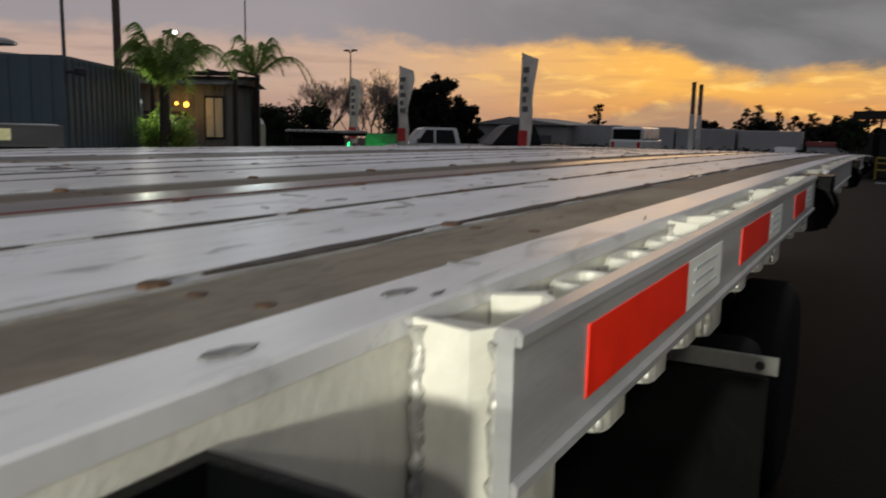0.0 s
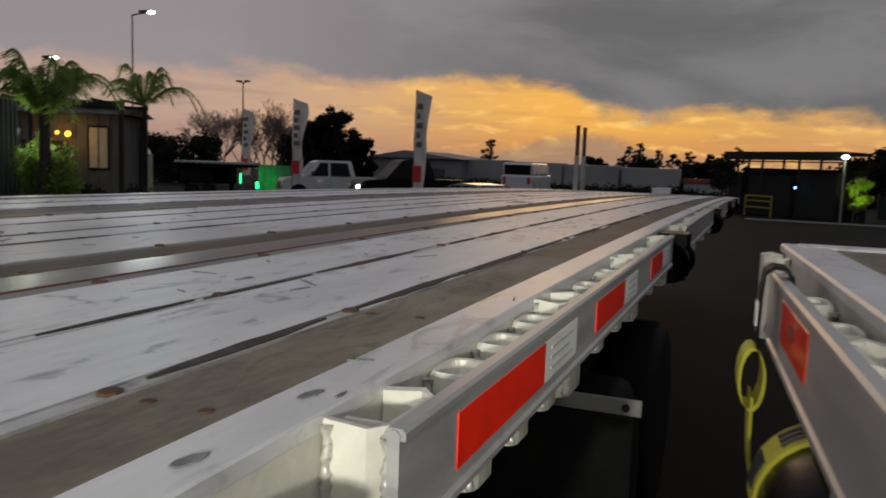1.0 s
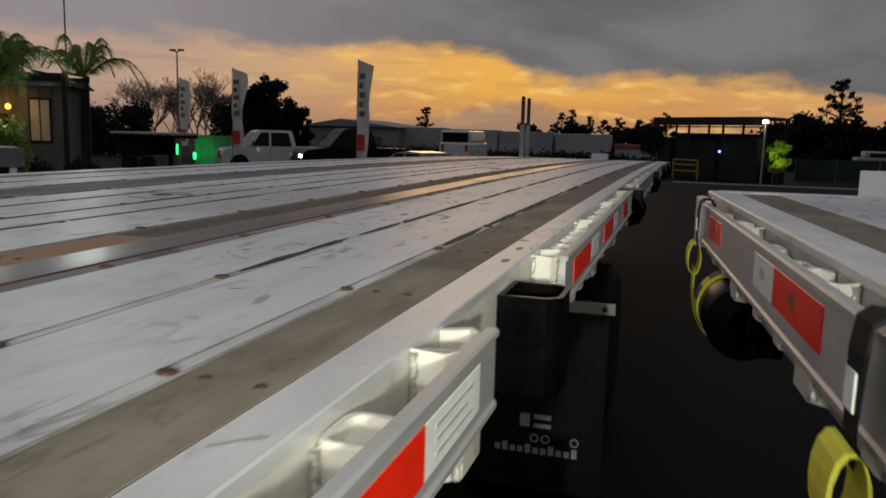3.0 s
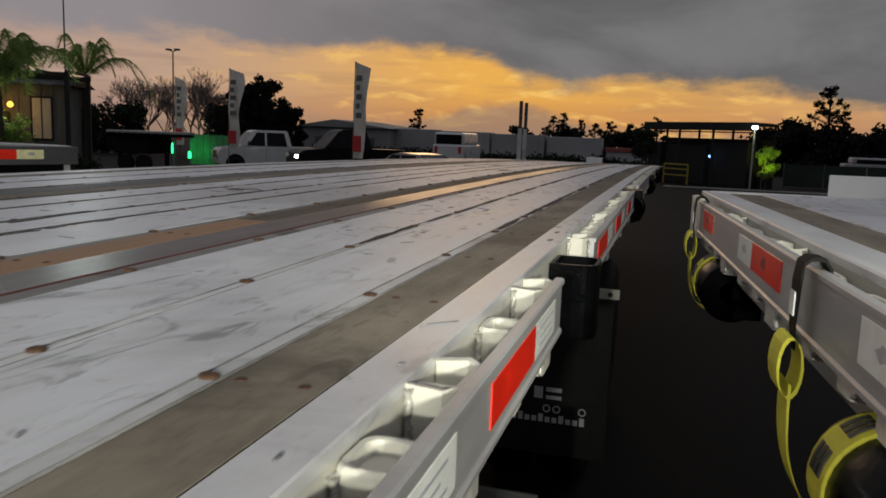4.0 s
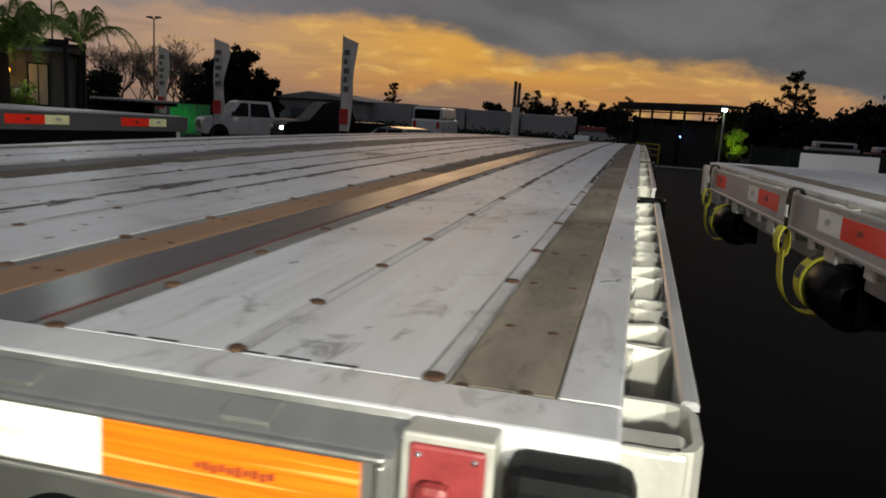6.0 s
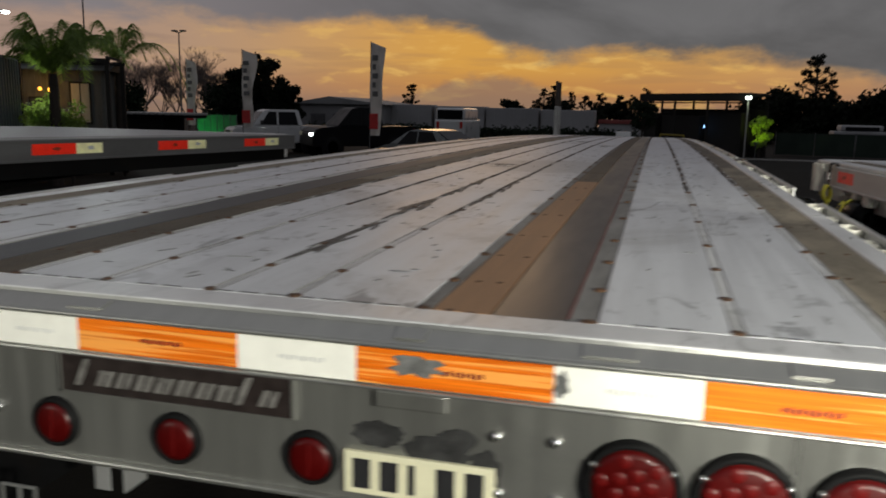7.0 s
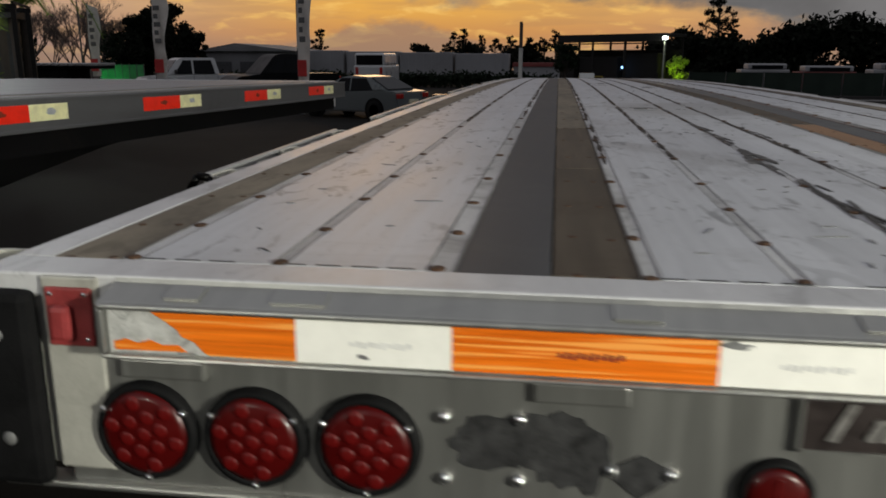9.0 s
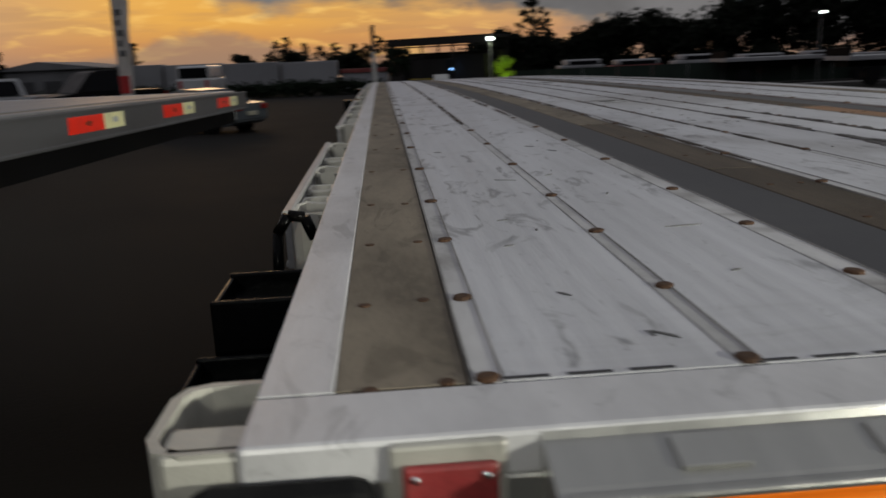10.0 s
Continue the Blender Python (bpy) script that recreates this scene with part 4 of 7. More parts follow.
    for a in ((-0.211, 0.180, D - 0.1545, D - 0.151), (-0.211, 0.180, D - 0.089, D - 0.0865), (-0.2115, -0.208, D - 0.1545, D - 0.0865), (0.1775, 0.181, D - 0.1545, D - 0.0865)):
        Shape().box(a[0], a[1], -0.0055, 0.005, a[2], a[3]).make("panel_edge", M["face"], N)
    for s in script_shapes(-0.178, D - 0.139, 0.34, 0.045, -0.006, -0.002, 10):
        s.make("raised_stroke", M["dull_stroke"], N, "raised silver stroke")
    # registration plate with plain bars
    P = new("plate")
    P.parent, P.location = T, (-0.006, 0.047, -0.020)
    P.scale = (1.04, 1, 1.0)
    tagged(P, "cream plate with black bars")
    Shape().box(0.240, 0.458, -0.006, 0.003, D - 0.246, D - 0.180, 0.002).make("plate_sheet", M["plate"], P)
    for k in range(5):
        x = 0.254 + k * 0.041
        w = 0.026 if k != 2 else 0.010
        s = Shape()
        s.box(x, x + w, -0.0072, -0.005, D - 0.236, D - 0.190)
        s.make("plate_bar", M["ink"], P)
    # stains, pads and bolts
    for x, z, rx, rz, seed in ((-0.590, -0.186, 0.052, 0.036, 11), (-0.505, -0.190, 0.050, 0.048, 12), (-0.548, -0.178, 0.050, 0.034, 18), (-0.478, -0.205, 0.018, 0.040, 19),
                               (0.295, -0.172, 0.040, 0.020, 14), (0.385, -0.190, 0.052, 0.024, 15), (0.455, -0.21, 0.022, 0.035, 17), (0.415, -0.165, 0.03, 0.016, 16)):
        blob(x, D + z, rx, rz, seed, 0.0485 - 0.00012 * (seed - 11), 0.052, 26, 0.13).make("adhesive_patch", M["adhesive"], T, "grey scraped adhesive patch")
    dia = [(-0.462, D - 0.210), (-0.418, D - 0.188), (-0.374, D - 0.210), (-0.418, D - 0.245)]
    Shape().add([(x, 0.047, z) for x, z in dia] + [(x, 0.056, z) for x, z in dia], [(0, 1, 2, 3), (0, 4, 5, 1), (1, 5, 6, 2), (2, 6, 7, 3), (3, 7, 4, 0)]).make("diamond_pad", M["adhesive"], T, "small grey diamond-shaped pad")
    bolt = None
    for x, z in ((-0.650, -0.155), (-0.560, -0.152), (-0.648, -0.236), (-0.560, -0.232), (-0.452, -0.210), (-0.384, -0.210), (0.47, -0.152), (0.553, -0.150), (0.475, -0.236), (0.555, -0.236)):
        if bolt is None:
            bolt = Shape().lathe([(0.0085, 0.006), (0.0085, -0.002), (0.007, -0.006), (0.003, -0.008), (0.0003, -0.0083)], 12).make("bolt", M["chrome"], T, "domed bright bolt", True)
            bolt.location = (x, 0.048, D + z)
        else:
            again(bolt, T, Matrix.Translation((x, 0.048, D + z)))
    # corner markers, rubber bumpers and corner pockets
    for sd in (-1, 1):
        ml, mr, bl, br, ol = ((-1.146, -1.085, -1.280, -1.162, -1.312), (1.002, 1.062, 1.076, 1.174, 1.222))[sd > 0]
        dy = 0.028 if sd < 0 else 0.0
        Shape().box(min(ml, mr) - 0.008, max(ml, mr) + 0.006, 0.018 + dy, 0.0555, D - (0.094 if sd > 0 else 0.26), D - 0.0015, 0.003).make("marker_backing", M["white_al"], T, "off-white corner plate")
        K = new("corner_marker")
        K.parent = T
        tagged(K, "faded red rectangular marker lamp")
        Shape().box(ml, mr, 0.012 + dy, 0.019 + dy, D - 0.084 - 0.2 * dy, D - 0.008 - 0.2 * dy, 0.003).make("base", M["faded_lens"], K)
        Shape().box(ml + 0.010, mr - 0.024, -0.002 + dy, 0.014 + dy, D - 0.080, D - 0.034, 0.007).make("lens", M["faded_lens"], K, "milky red lens")
        for px, pz in ((ml + 0.008, -0.016), (mr - 0.008, -0.016), (mr - 0.008, -0.074)):
            Shape().lathe([(0.0030, 0.014), (0.0026, 0.0105), (0.0003, 0.010)], 10, "y", (px, dy, D + pz - 0.2 * dy)).make("screw", M["chrome"], K, "", True)
        B = new("dock_bumper")
        B.parent = T
        tagged(B, "black rubber dock bumper on the corner")
        Shape().box(bl, br, dy, 0.056, D - 0.285, D - 0.012 - 0.006 * (sd < 0), 0.014).make("block", M["rubber"], B)
        for pz in (-0.075, -0.215):
            Shape().lathe([(0.009, 0.003), (0.009, -0.002), (0.0003, -0.002)], 14, "y", ((bl + br) / 2 + 0.012 * (sd < 0), dy, D + pz)).make("bolt_hole", M["stain"], B, "dull bolt in its hole", True)
        inner = XC + sd * 1.203
        lo, hi = sorted((inner, ol))
        i0, c = inner + sd * 0.001, 0.026
        outer = [(i0, 0.057), (ol - sd * c, 0.057), (ol - sd * 0.008, 0.064), (ol, 0.057 + c), (ol, 0.173 - c), (ol - sd * 0.008, 0.166), (ol - sd * c, 0.173), (i0, 0.173)]
        inn = [(i0, 0.065), (ol - sd * c, 0.065), (ol - sd * 0.014, 0.070), (ol - sd * 0.008, 0.057 + c), (ol - sd * 0.008, 0.173 - c), (ol - sd * 0.014, 0.160), (ol - sd * c, 0.165), (i0, 0.165)]
        s = Shape()
        n = len(outer)
        lows = [0.22, 0.22, 0.22, 0.20, 0.18, 0.16, 0.15, 0.15]
        v = [(a, b, D - 0.002) for a, b in outer] + [(a, b, D - 0.002) for a, b in inn] + [(a, b, D - l) for (a, b), l in zip(outer, lows)] + [(a, b, D - l) for (a, b), l in zip(inn, lows)]
        f = []
        for k in range(n - 1):
            f += [(k, k + 1, n + k + 1, n + k), (k, 2 * n + k, 2 * n + k + 1, k + 1), (n + k, n + k + 1, 3 * n + k + 1, 3 * n + k)]
        s.add(v, f)
        s.make("corner_pocket", M["white_al"], T, "off-white bent corner stake pocket")
        lo2, hi2 = sorted((inner, ol - sd * 0.009))
        Shape().box(lo2, hi2, 0.067, 0.163, D - 0.15, D - 0.14).make("pocket_floor", M["white_al"], T)
        lo, hi = sorted((max(ml, mr) if sd > 0 else min(ml, mr), ol - sd * 0.012))
        Shape().box(lo, hi, 0.056, 0.10, D - 0.262, D - 0.002, 0.006).make("corner_post", M["white_al"], T)
    # hanging tabs and the reflective strip on the rear guard
    for a in ((-0.245, -0.215, 0.10, 0.104), (-0.188, -0.184, 0.10, 0.16)):
        Shape().box(a[0], a[1], a[2], a[3], D - 0.365, D - 0.28, 0.001).make("hanger_tab", M["old_deck"], T, "pale hanger tab")
    G = new("rear_guard")
    G.parent = T
    tagged(G, "dark steel rear guard")
    Shape().box(-0.65, -0.55, 0.0, 0.10, 0.62, D - 0.28, 0.006).make("guard_post", M["frame"], G)
    Shape().box(0.43, 0.53, 0.02, 0.10, 0.62, D - 0.26, 0.006).make("guard_post", M["frame"], G)
    Shape().box(-1.1, 1.0, 0.0, 0.10, 0.52, 0.62, 0.008).make("guard_bar", M["frame"], G)
    Shape().box(-0.615, -0.578, -0.004, 0.0, 1.0, D - 0.352, 0.001).make("reflective_tape", M["amber_tape"], G, "orange reflective strip")
    for x, w, z in ((-0.33, 0.07, D - 0.385), (-0.33, 0.07, D - 0.335)):
        Shape().box(x - w / 2, x + w / 2, 0.018, 0.022, z, z + 0.004).make("label_edge", M["stain"], G)
    for x in (-0.365, -0.33, -0.299):
        Shape().box(x, x + 0.004, 0.018, 0.022, D - 0.382, D - 0.335).make("label_edge", M["stain"], G)


build_rear(trailer)


def build_wheel(parent, x, y, z, r=0.50, w=0.26):
    W = new("wheel")
    W.parent, W.location = parent, (x, y, z)
    Shape().lathe([(r * 0.56, -w / 2), (r * 0.85, -w / 2), (r * 0.97, -w * 0.42), (r, -w * 0.3), (r, w * 0.3), (r * 0.97, w * 0.42), (r * 0.85, w / 2), (r * 0.56, w / 2)], 36, "x").make("tyre", M["rubber"], W, "black tyre", True)
    Shape().lathe([(r * 0.57, -w * 0.46), (r * 0.5, -w * 0.3), (r * 0.2, w * 0.1), (r * 0.2, w * 0.46), (0.001, w * 0.47)], 28, "x").make("rim", M["rail"], W, "dull metal rim", True)
    return W


def winch(parent, x, y, z, side, r=0.062, strap=False):
    """A strap winch under the rail: bracket, drum, ratchet disc."""
    K = new("strap_winch")
    K.parent, K.location = parent, (x, y, z)
    tagged(K, "black steel strap winch")
    s = Shape().box(-0.05, 0.05, -0.075, -0.065, -0.13, 0.02, 0.003)
    s.box(-0.05, 0.05, 0.065, 0.075, -0.13, 0.02, 0.003).box(-0.05, 0.05, -0.065, 0.065, 0.010, 0.02)
    s.make("bracket", M["black_steel"], K)
    Shape().lathe([(0.03, -0.064), (0.034, 0.0), (0.03, 0.064)], 18, "y", (0, 0, -0.075)).make("drum", M["black_steel"], K, "", True)
    Shape().lathe([(r, 0.078), (r * 1.08, 0.082), (r * 1.08, 0.094), (r * 0.95, 0.098), (0.001, 0.098)], 22, "y", (0, 0, -0.075)).make("ratchet", M["black_steel"], K, "", True)
    Shape().lathe([(r, -0.098), (r * 1.05, -0.092), (r * 1.05, -0.08), (0.001, -0.078)], 22, "y", (0, 0, -0.075)).make("cap", M["black_steel"], K, "", True)
    return K


def build_under(T):
    # main beams, cross members, wheels, flaps
    for x in (-0.56, 0.47):
        strip("main_beam", x - 0.07, x + 0.07, 0.1, FRONT - 0.3, 0.15, 0.32, M["frame"], T, "dark longitudinal beam", step=1.5, bev=0.01)
    first = None
    for y in ROWS[::1]:
        if y > FRONT - 0.2:
            continue
        if first is None:
            first = Shape().box(-1.24, 1.148, -0.025, 0.025, -0.14, -0.034).make("cross_member", M["frame"], T, "dark cross member")
            first.location = (0, y, arch(y))
        else:
            again(first, T, Matrix.Translation((0, y, arch(y))))
    for y in (4.75, 6.05):
        for x in (-1.04, -0.74, 0.65, 0.95):
            build_wheel(T, x, y, fall(y) + 0.50)
        Shape().tube((-1.0, y, 0.42), (0.92, y, 0.42), 0.07).make("axle", M["frame"], T)
    for y, z1, x0, x1 in ((4.05, 1.02, 0.60, 1.19), (2.15, 0.98, 0.70, 1.17)):
        F = new("mud_flap")
        F.parent = T
        tagged(F, "black rubber mud flap with small pale print")
        Shape().box(x0, x1, y, y + 0.012, 0.28, z1, 0.004).make("flap_sheet", M["flap" if y > 3 else "torchlit_flap"], F)
        if y > 3:
            Shape().box(x0 - 0.15, x1 + 0.02, y - 0.012, y - 0.002, 1.03, 1.075, 0.003).make("hanger_bar", M["white_al"], F, "pale hanger bar with a hole")
            Shape().lathe([(0.011, -0.016), (0.011, -0.011), (0.001, -0.011)], 14, "y", (x1 - 0.02, y, 1.052)).make("bar_hole", M["ink"], F)
            s = Shape()
            for k in range(11):
                s.box(0.76 + k * 0.031, 0.76 + k * 0.031 + 0.022, y - 0.001, y + 0.002, 0.435, 0.46 + 0.012 * (k % 3 == 1))
            s.make("print_line", M["grey_ink"], F, "row of pale bars")
            for cx in (0.92, 0.965, 1.08):
                r = Shape().lathe([(0.012, -0.001), (0.018, -0.001), (0.018, 0.002), (0.012, 0.002)], 18, "y", (cx, y, 0.50))
                r.f = r.f[:-2]
                r.make("print_ring", M["grey_ink"], F)
            s = Shape().box(0.86, 0.90, y - 0.001, y + 0.002, 0.545, 0.60).box(0.915, 0.985, y - 0.001, y + 0.002, 0.58, 0.60).box(0.915, 0.985, y - 0.001, y + 0.002, 0.545, 0.562)
            s.make("print_mark", M["grey_ink"], F, "pale blocks of a mark")
    # open black steel box in the gap of the rail, and winches ahead
    B = new("tie_box")
    B.parent = T
    tagged(B, "open black steel tie-down box")
    x0, x1, y0, y1, z0, z1 = 1.160, 1.256, 2.205, 2.332, DECK - 0.165, DECK - 0.011
    t = 0.008
    def ring(d, q=0.03):
        pts = [(x0 + d, y0 + d)]
        pts += [(x1 - d - q + q * math.sin(a), y0 + d + q - q * math.cos(a)) for a in [k * math.pi / 10 for k in range(6)]]
        pts += [(x1 - d - q + q * math.cos(a), y1 - d - q + q * math.sin(a)) for a in [k * math.pi / 10 for k in range(6)]]
        return pts + [(x0 + d, y1 - d)]
    o, i = ring(0.0), ring(t, 0.024)
    n = len(o)
    s = Shape().add([(a, b, z1) for a, b in o] + [(a, b, z1) for a, b in i] + [(a, b, z0) for a, b in o] + [(a, b, z0 + 0.01) for a, b in i],
                    [q for k in range(n) for q in ((k, (k + 1) % n, n + (k + 1) % n, n + k), (k, 2 * n + k, 2 * n + (k + 1) % n, (k + 1) % n), (n + k, n + (k + 1) % n, 3 * n + (k + 1) % n, 3 * n + k))]
                    + [list(range(3 * n, 4 * n)), list(range(3 * n - 1, 2 * n - 1, -1))])
    Shape().box(x0 + 0.01, x1 - 0.02, y0 - 0.006, y0, z1 - 0.075, z1 - 0.06, 0.002).make("seam", M["black_steel"], B)
    s.make("shell", M["black_steel"], B)
    # the same kind of box on the other side, with a webbing hook beside it
    K = new("tie_box")
    K.parent = T
    tagged(K, "pair of black steel winch housings")
    for y0, y1, x0, z1 in ((0.33, 0.455, -1.372, DECK - 0.085), (0.50, 0.635, -1.362, DECK - 0.035)):
        s = Shape().box(x0, -1.256, y0, y0 + t, z1 - 0.09, z1, 0.003)
        s.box(x0, -1.256, y1 - t, y1, z1 - 0.09, z1, 0.003).box(x0, x0 + t, y0 + t, y1 - t, z1 - 0.09, z1 - 0.004, 0.003).box(x0 + t, -1.256, y0 + t, y1 - t, z1 - 0.03, z1 - 0.022)
        s.make("housing", M["black_steel"], K)
    H = new("tie_strap")
    H.parent = T
    tagged(H, "black hook with a short end of yellow webbing")
    Shape().path([(-1.262, 0.80, DECK - 0.03), (-1.275, 0.80, DECK + 0.004), (-1.300, 0.80, DECK + 0.008), (-1.318, 0.80, DECK - 0.02), (-1.320, 0.78, DECK - 0.10)], 0.009, 8).make("hook", M["black_steel"], H, "black steel hook", True)
    Shape().box(-1.335, -1.330, 0.735, 0.79, DECK - 0.16, DECK - 0.075, 0.002).make("webbing", M["strap"], H, "yellow webbing end")
    for y in (4.68, 7.18, 9.68, 12.18):
        winch(T, 1.205, y, arch(y) - 0.03, 1)
    for y in (4.68, 7.18):
        winch(T, -1.335, y, arch(y) - 0.03, -1)


build_under(trailer)


# ---------------------------------------------------------------- the two trailers that stand beside it
def strap_loop(parent, x, y, z, roll_y, out):
    """Yellow ratchet strap: a hook over the rail, the webbing that sags to its winch roll, and the turn round the roll."""
    rail_x = x
    S = new("tie_strap")
    S.parent = parent
    tagged(S, "yellow webbing strap with a black flat hook")
    # flat hook bent over the rail
    pts = [(-0.020, -0.035), (-0.018, 0.0), (-0.010, 0.012), (0.004, 0.013), (0.013, 0.006), (0.015, -0.02), (0.016, -0.075), (0.013, -0.105)]
    v = []
    for k, (dx, dz) in enumerate(pts):
        w = 0.022 if k < 6 else 0.022 - 0.006 * (k - 5)
        c = Vector((dx + 0.002, dz + 0.04)).normalized() * 0.005
        v += [(x + out * dx, y - w, z + dz), (x + out * dx, y + w, z + dz), (x + out * (dx + c.x), y + w, z + dz + c.y), (x + out * (dx + c.x), y - w, z + dz + c.y)]
    f = [(4 * k + i, 4 * k + (i + 1) % 4, 4 * k + 4 + (i + 1) % 4, 4 * k + 4 + i) for k in range(len(pts) - 1) for i in range(4)]
    link("hook", v, f + [(0, 1, 2, 3), tuple(range(len(v) - 4, len(v)))], M["rubber"], S, "black flat steel hook")
    lo, hi = sorted((x + out * 0.0195, x + out * 0.0215))
    Shape().box(lo, hi, y - 0.014, y + 0.012, z - 0.062, z - 0.030).make("hook_label", M["pale_tape"], S, "small white label")
    x, y = x, y - 0.004

    def ribbon(pts, w, nm, mat):
        v, f = [], []
        for p in pts:
            for a, b in ((-w, 0.0018), (w, 0.0018), (w, -0.0018), (-w, -0.0018)):
                v.append((p[0] + b * out, p[1] + a, p[2] + b))
        for k in range(len(pts) - 1):
            f += [(4 * k + i, 4 * k + (i + 1) % 4, 4 * k + 4 + (i + 1) % 4, 4 * k + 4 + i) for i in range(4)]
        f += [(0, 1, 2, 3), tuple(4 * len(pts) - 4 + i for i in range(4))]
        return link(nm, v, f, mat, S)
    rx, rz, r = rail_x - out * 0.045, z - 0.20, 0.074
    n = 24
    pts = []
    for k in range(n + 1):
        t = k / n
        pts.append((x + out * 0.020 + (rx - x - out * 0.020) * t ** 4, y + (roll_y - y) * t ** 3.2, z - 0.150 - 0.205 * t + 0.09 * t ** 6))
    ribbon(pts, 0.029, "hanging_web", M["strap"])
    eye = [(x + out * (0.022 + 0.015 * math.cos(a)), y, z - 0.128 + 0.040 * math.sin(a)) for a in [k * math.pi / 7 - 0.5 for k in range(15)]]
    ribbon(eye, 0.029, "sewn_eye", M["strap"])
    arc = [(rx + out * (r + 0.002) * math.cos(a), roll_y, rz + (r + 0.002) * math.sin(a)) for a in [math.pi * (-0.30 + 0.95 * k / 14) for k in range(15)]]
    ribbon(arc, 0.030, "wound_web", M["strap"])
    for a0 in (0.15, 0.85):
        for j in (-0.014, 0.0, 0.014):
            arc = [(rx + out * (r + 0.0045) * math.cos(a), roll_y + j, rz + (r + 0.0045) * math.sin(a)) for a in [a0 + 0.42 * k / 5 for k in range(6)]]
            ribbon(arc, 0.003, "web_mark", M["ink"])
    Shape().lathe([(0.03, -0.182), (r * 0.96, -0.180), (r, -0.174), (r, 0.044), (r * 0.96, 0.050), (0.001, 0.050)], 30, "y", (rx, roll_y, rz)).make("winch_roll", M["black_steel"], S, "black winch roll", True)
    Shape().box(min(rx, rx + out * -0.07), max(rx, rx + out * -0.07), roll_y - 0.20, roll_y - 0.188, rz - 0.06, z - 0.10, 0.003).make("bracket", M["black_steel"], S)


def build_neighbour(name, label, at, length, side, width, tapes, mats, pockets, straps, planks, deck_mat, depth, ends=True):
    """A flat trailer whose far end lies at its origin; it runs towards -y. side is the one that faces the main trailer."""
    T = thing(name, label, "trailer", at)
    flat = lambda y: 0.0
    s = 1 if side > 0 else -1
    # the outer rail lies at x = 0, the deck reaches away from it
    def strip_at(nm, a, b, drop, th, mat, lab="", y0=-length, y1=-0.06):
        lo, hi = sorted((-s * a, -s * b))
        return strip(nm, lo, hi, y0, y1, drop, th, mat, T, lab, step=3.0, rise=flat)
    gap = 0.048 if s < 0 else 0.064
    strip_at("edge_rail", gap, 0.125, 0.0, 0.014, M["edge" if s < 0 else "old_deck"], "pale aluminium edge", y1=0.0)
    strip_at("edge_rail", width - 0.06, width, 0.0, 0.014, M["edge"], "", y1=0.0)
    strip_at("side_web", gap + 0.002, gap + 0.010, 0.012, depth, M["white_al" if s < 0 else "frame"])
    strip_at("nailer_board", 0.127, 0.235, 0.003, 0.03, M["weathered_wood"], "weathered nailing board")
    x = 0.237
    while x < width - 0.20:
        strip_at("deck_plank", x, min(x + planks, width - 0.062), 0.0, 0.03, M[deck_mat])
        x += planks + 0.012
    lo, hi = sorted((-s * 0.075, -s * width))
    Shape().box(lo, hi, -0.06, 0.0, -0.17, 0.002, 0.004).make("end_header", M["edge"], T)
    strip("under_skin", lo, hi, -length, -0.06, 0.034, 0.10, M["frame"], T, step=3.0, rise=flat)
    for c in (0.30, 0.70) if s < 0 else (0.20, 0.80):
        a, b = sorted((-s * width * c - 0.06, -s * width * c + 0.06))
        if s > 0:
            low = [(-0.60, -0.215), (-1.75, -0.225), (-2.1, -0.25), (-2.55, -0.31), (-2.9, -0.36), (-3.5, -0.45), (-4.4, -0.52), (-length, -0.54)]
            pts = [(-0.60, -0.12)] + low + [(-length, -0.12)]
            n = len(pts)
            Shape().add([(x, y, z) for x in (a, b) for y, z in pts], [list(range(n)), list(range(2 * n - 1, n - 1, -1))] + [(k, (k + 1) % n, n + (k + 1) % n, n + k) for k in range(n)]).make("main_beam", M["frame"], T, "dark beam that deepens towards the wheels")
            continue
        strip("main_beam", a, b, -length, -0.9, 0.12, 0.36, M["frame"], T, step=3.0, rise=flat)
    # rail in the local frame where +x or -x is the outer side
    R = new("side_rail")
    R.parent = T
    R.location = (-s * 1.0, 0, -0.008 if s < 0 else 0.0)
    rail_side(R, s, 1.0 - gap, 1.0, [(-length, -0.42 if s < 0 else -0.02)], pockets, [p + d for p in pockets[1:5] for d in (0.16, 0.34)], tapes, flat, mats, 0.022, 0.10, "rail" if s < 0 else "dark_rail", False)
    for y in straps:
        strap_loop(T, 0.004 * s, y[0], -0.012, y[1], s)
    for y in (-length * 0.66, -length * 0.78):
        for c in (0.12, 0.88):
            build_wheel(T, -s * width * c, y, -at.translation.z + 0.5 + fall(at.translation.y))
    return T


right_at = pose(1.447, 3.563, 1.549, -0.5, 0, 4.0)
right_trailer = build_neighbour(
    "flatbed_trailer", "pale aluminium flatbed trailer with yellow tie straps", right_at, 13.0, -1, 2.5,
    [(-0.77, -0.55, 0), (-1.366, -1.206, 1), (-1.636, -1.366, 0), (-2.217, -2.04, 1), (-2.487, -2.217, 0), (-3.15, -2.97, 1), (-3.42, -3.15, 0), (-4.3, -4.1, 1), (-4.58, -4.3, 0)],
    ("red_tape", "pale_tape"), [-0.10, -0.92, -1.52, -2.12, -2.72, -3.3, -3.9, -4.5], [(-0.485, -0.72), (-1.83, -2.06)], 0.20, "plank", 0.17)
Shape().box(0.46, 0.82, -0.012, -0.004, -0.02, 0.075, 0.004).make("end_plate", M["white_paint"], right_trailer, "white plate with rounded corners")

left_at = pose(-1.958, 4.475, 1.568, -0.8, 0, -2.36)
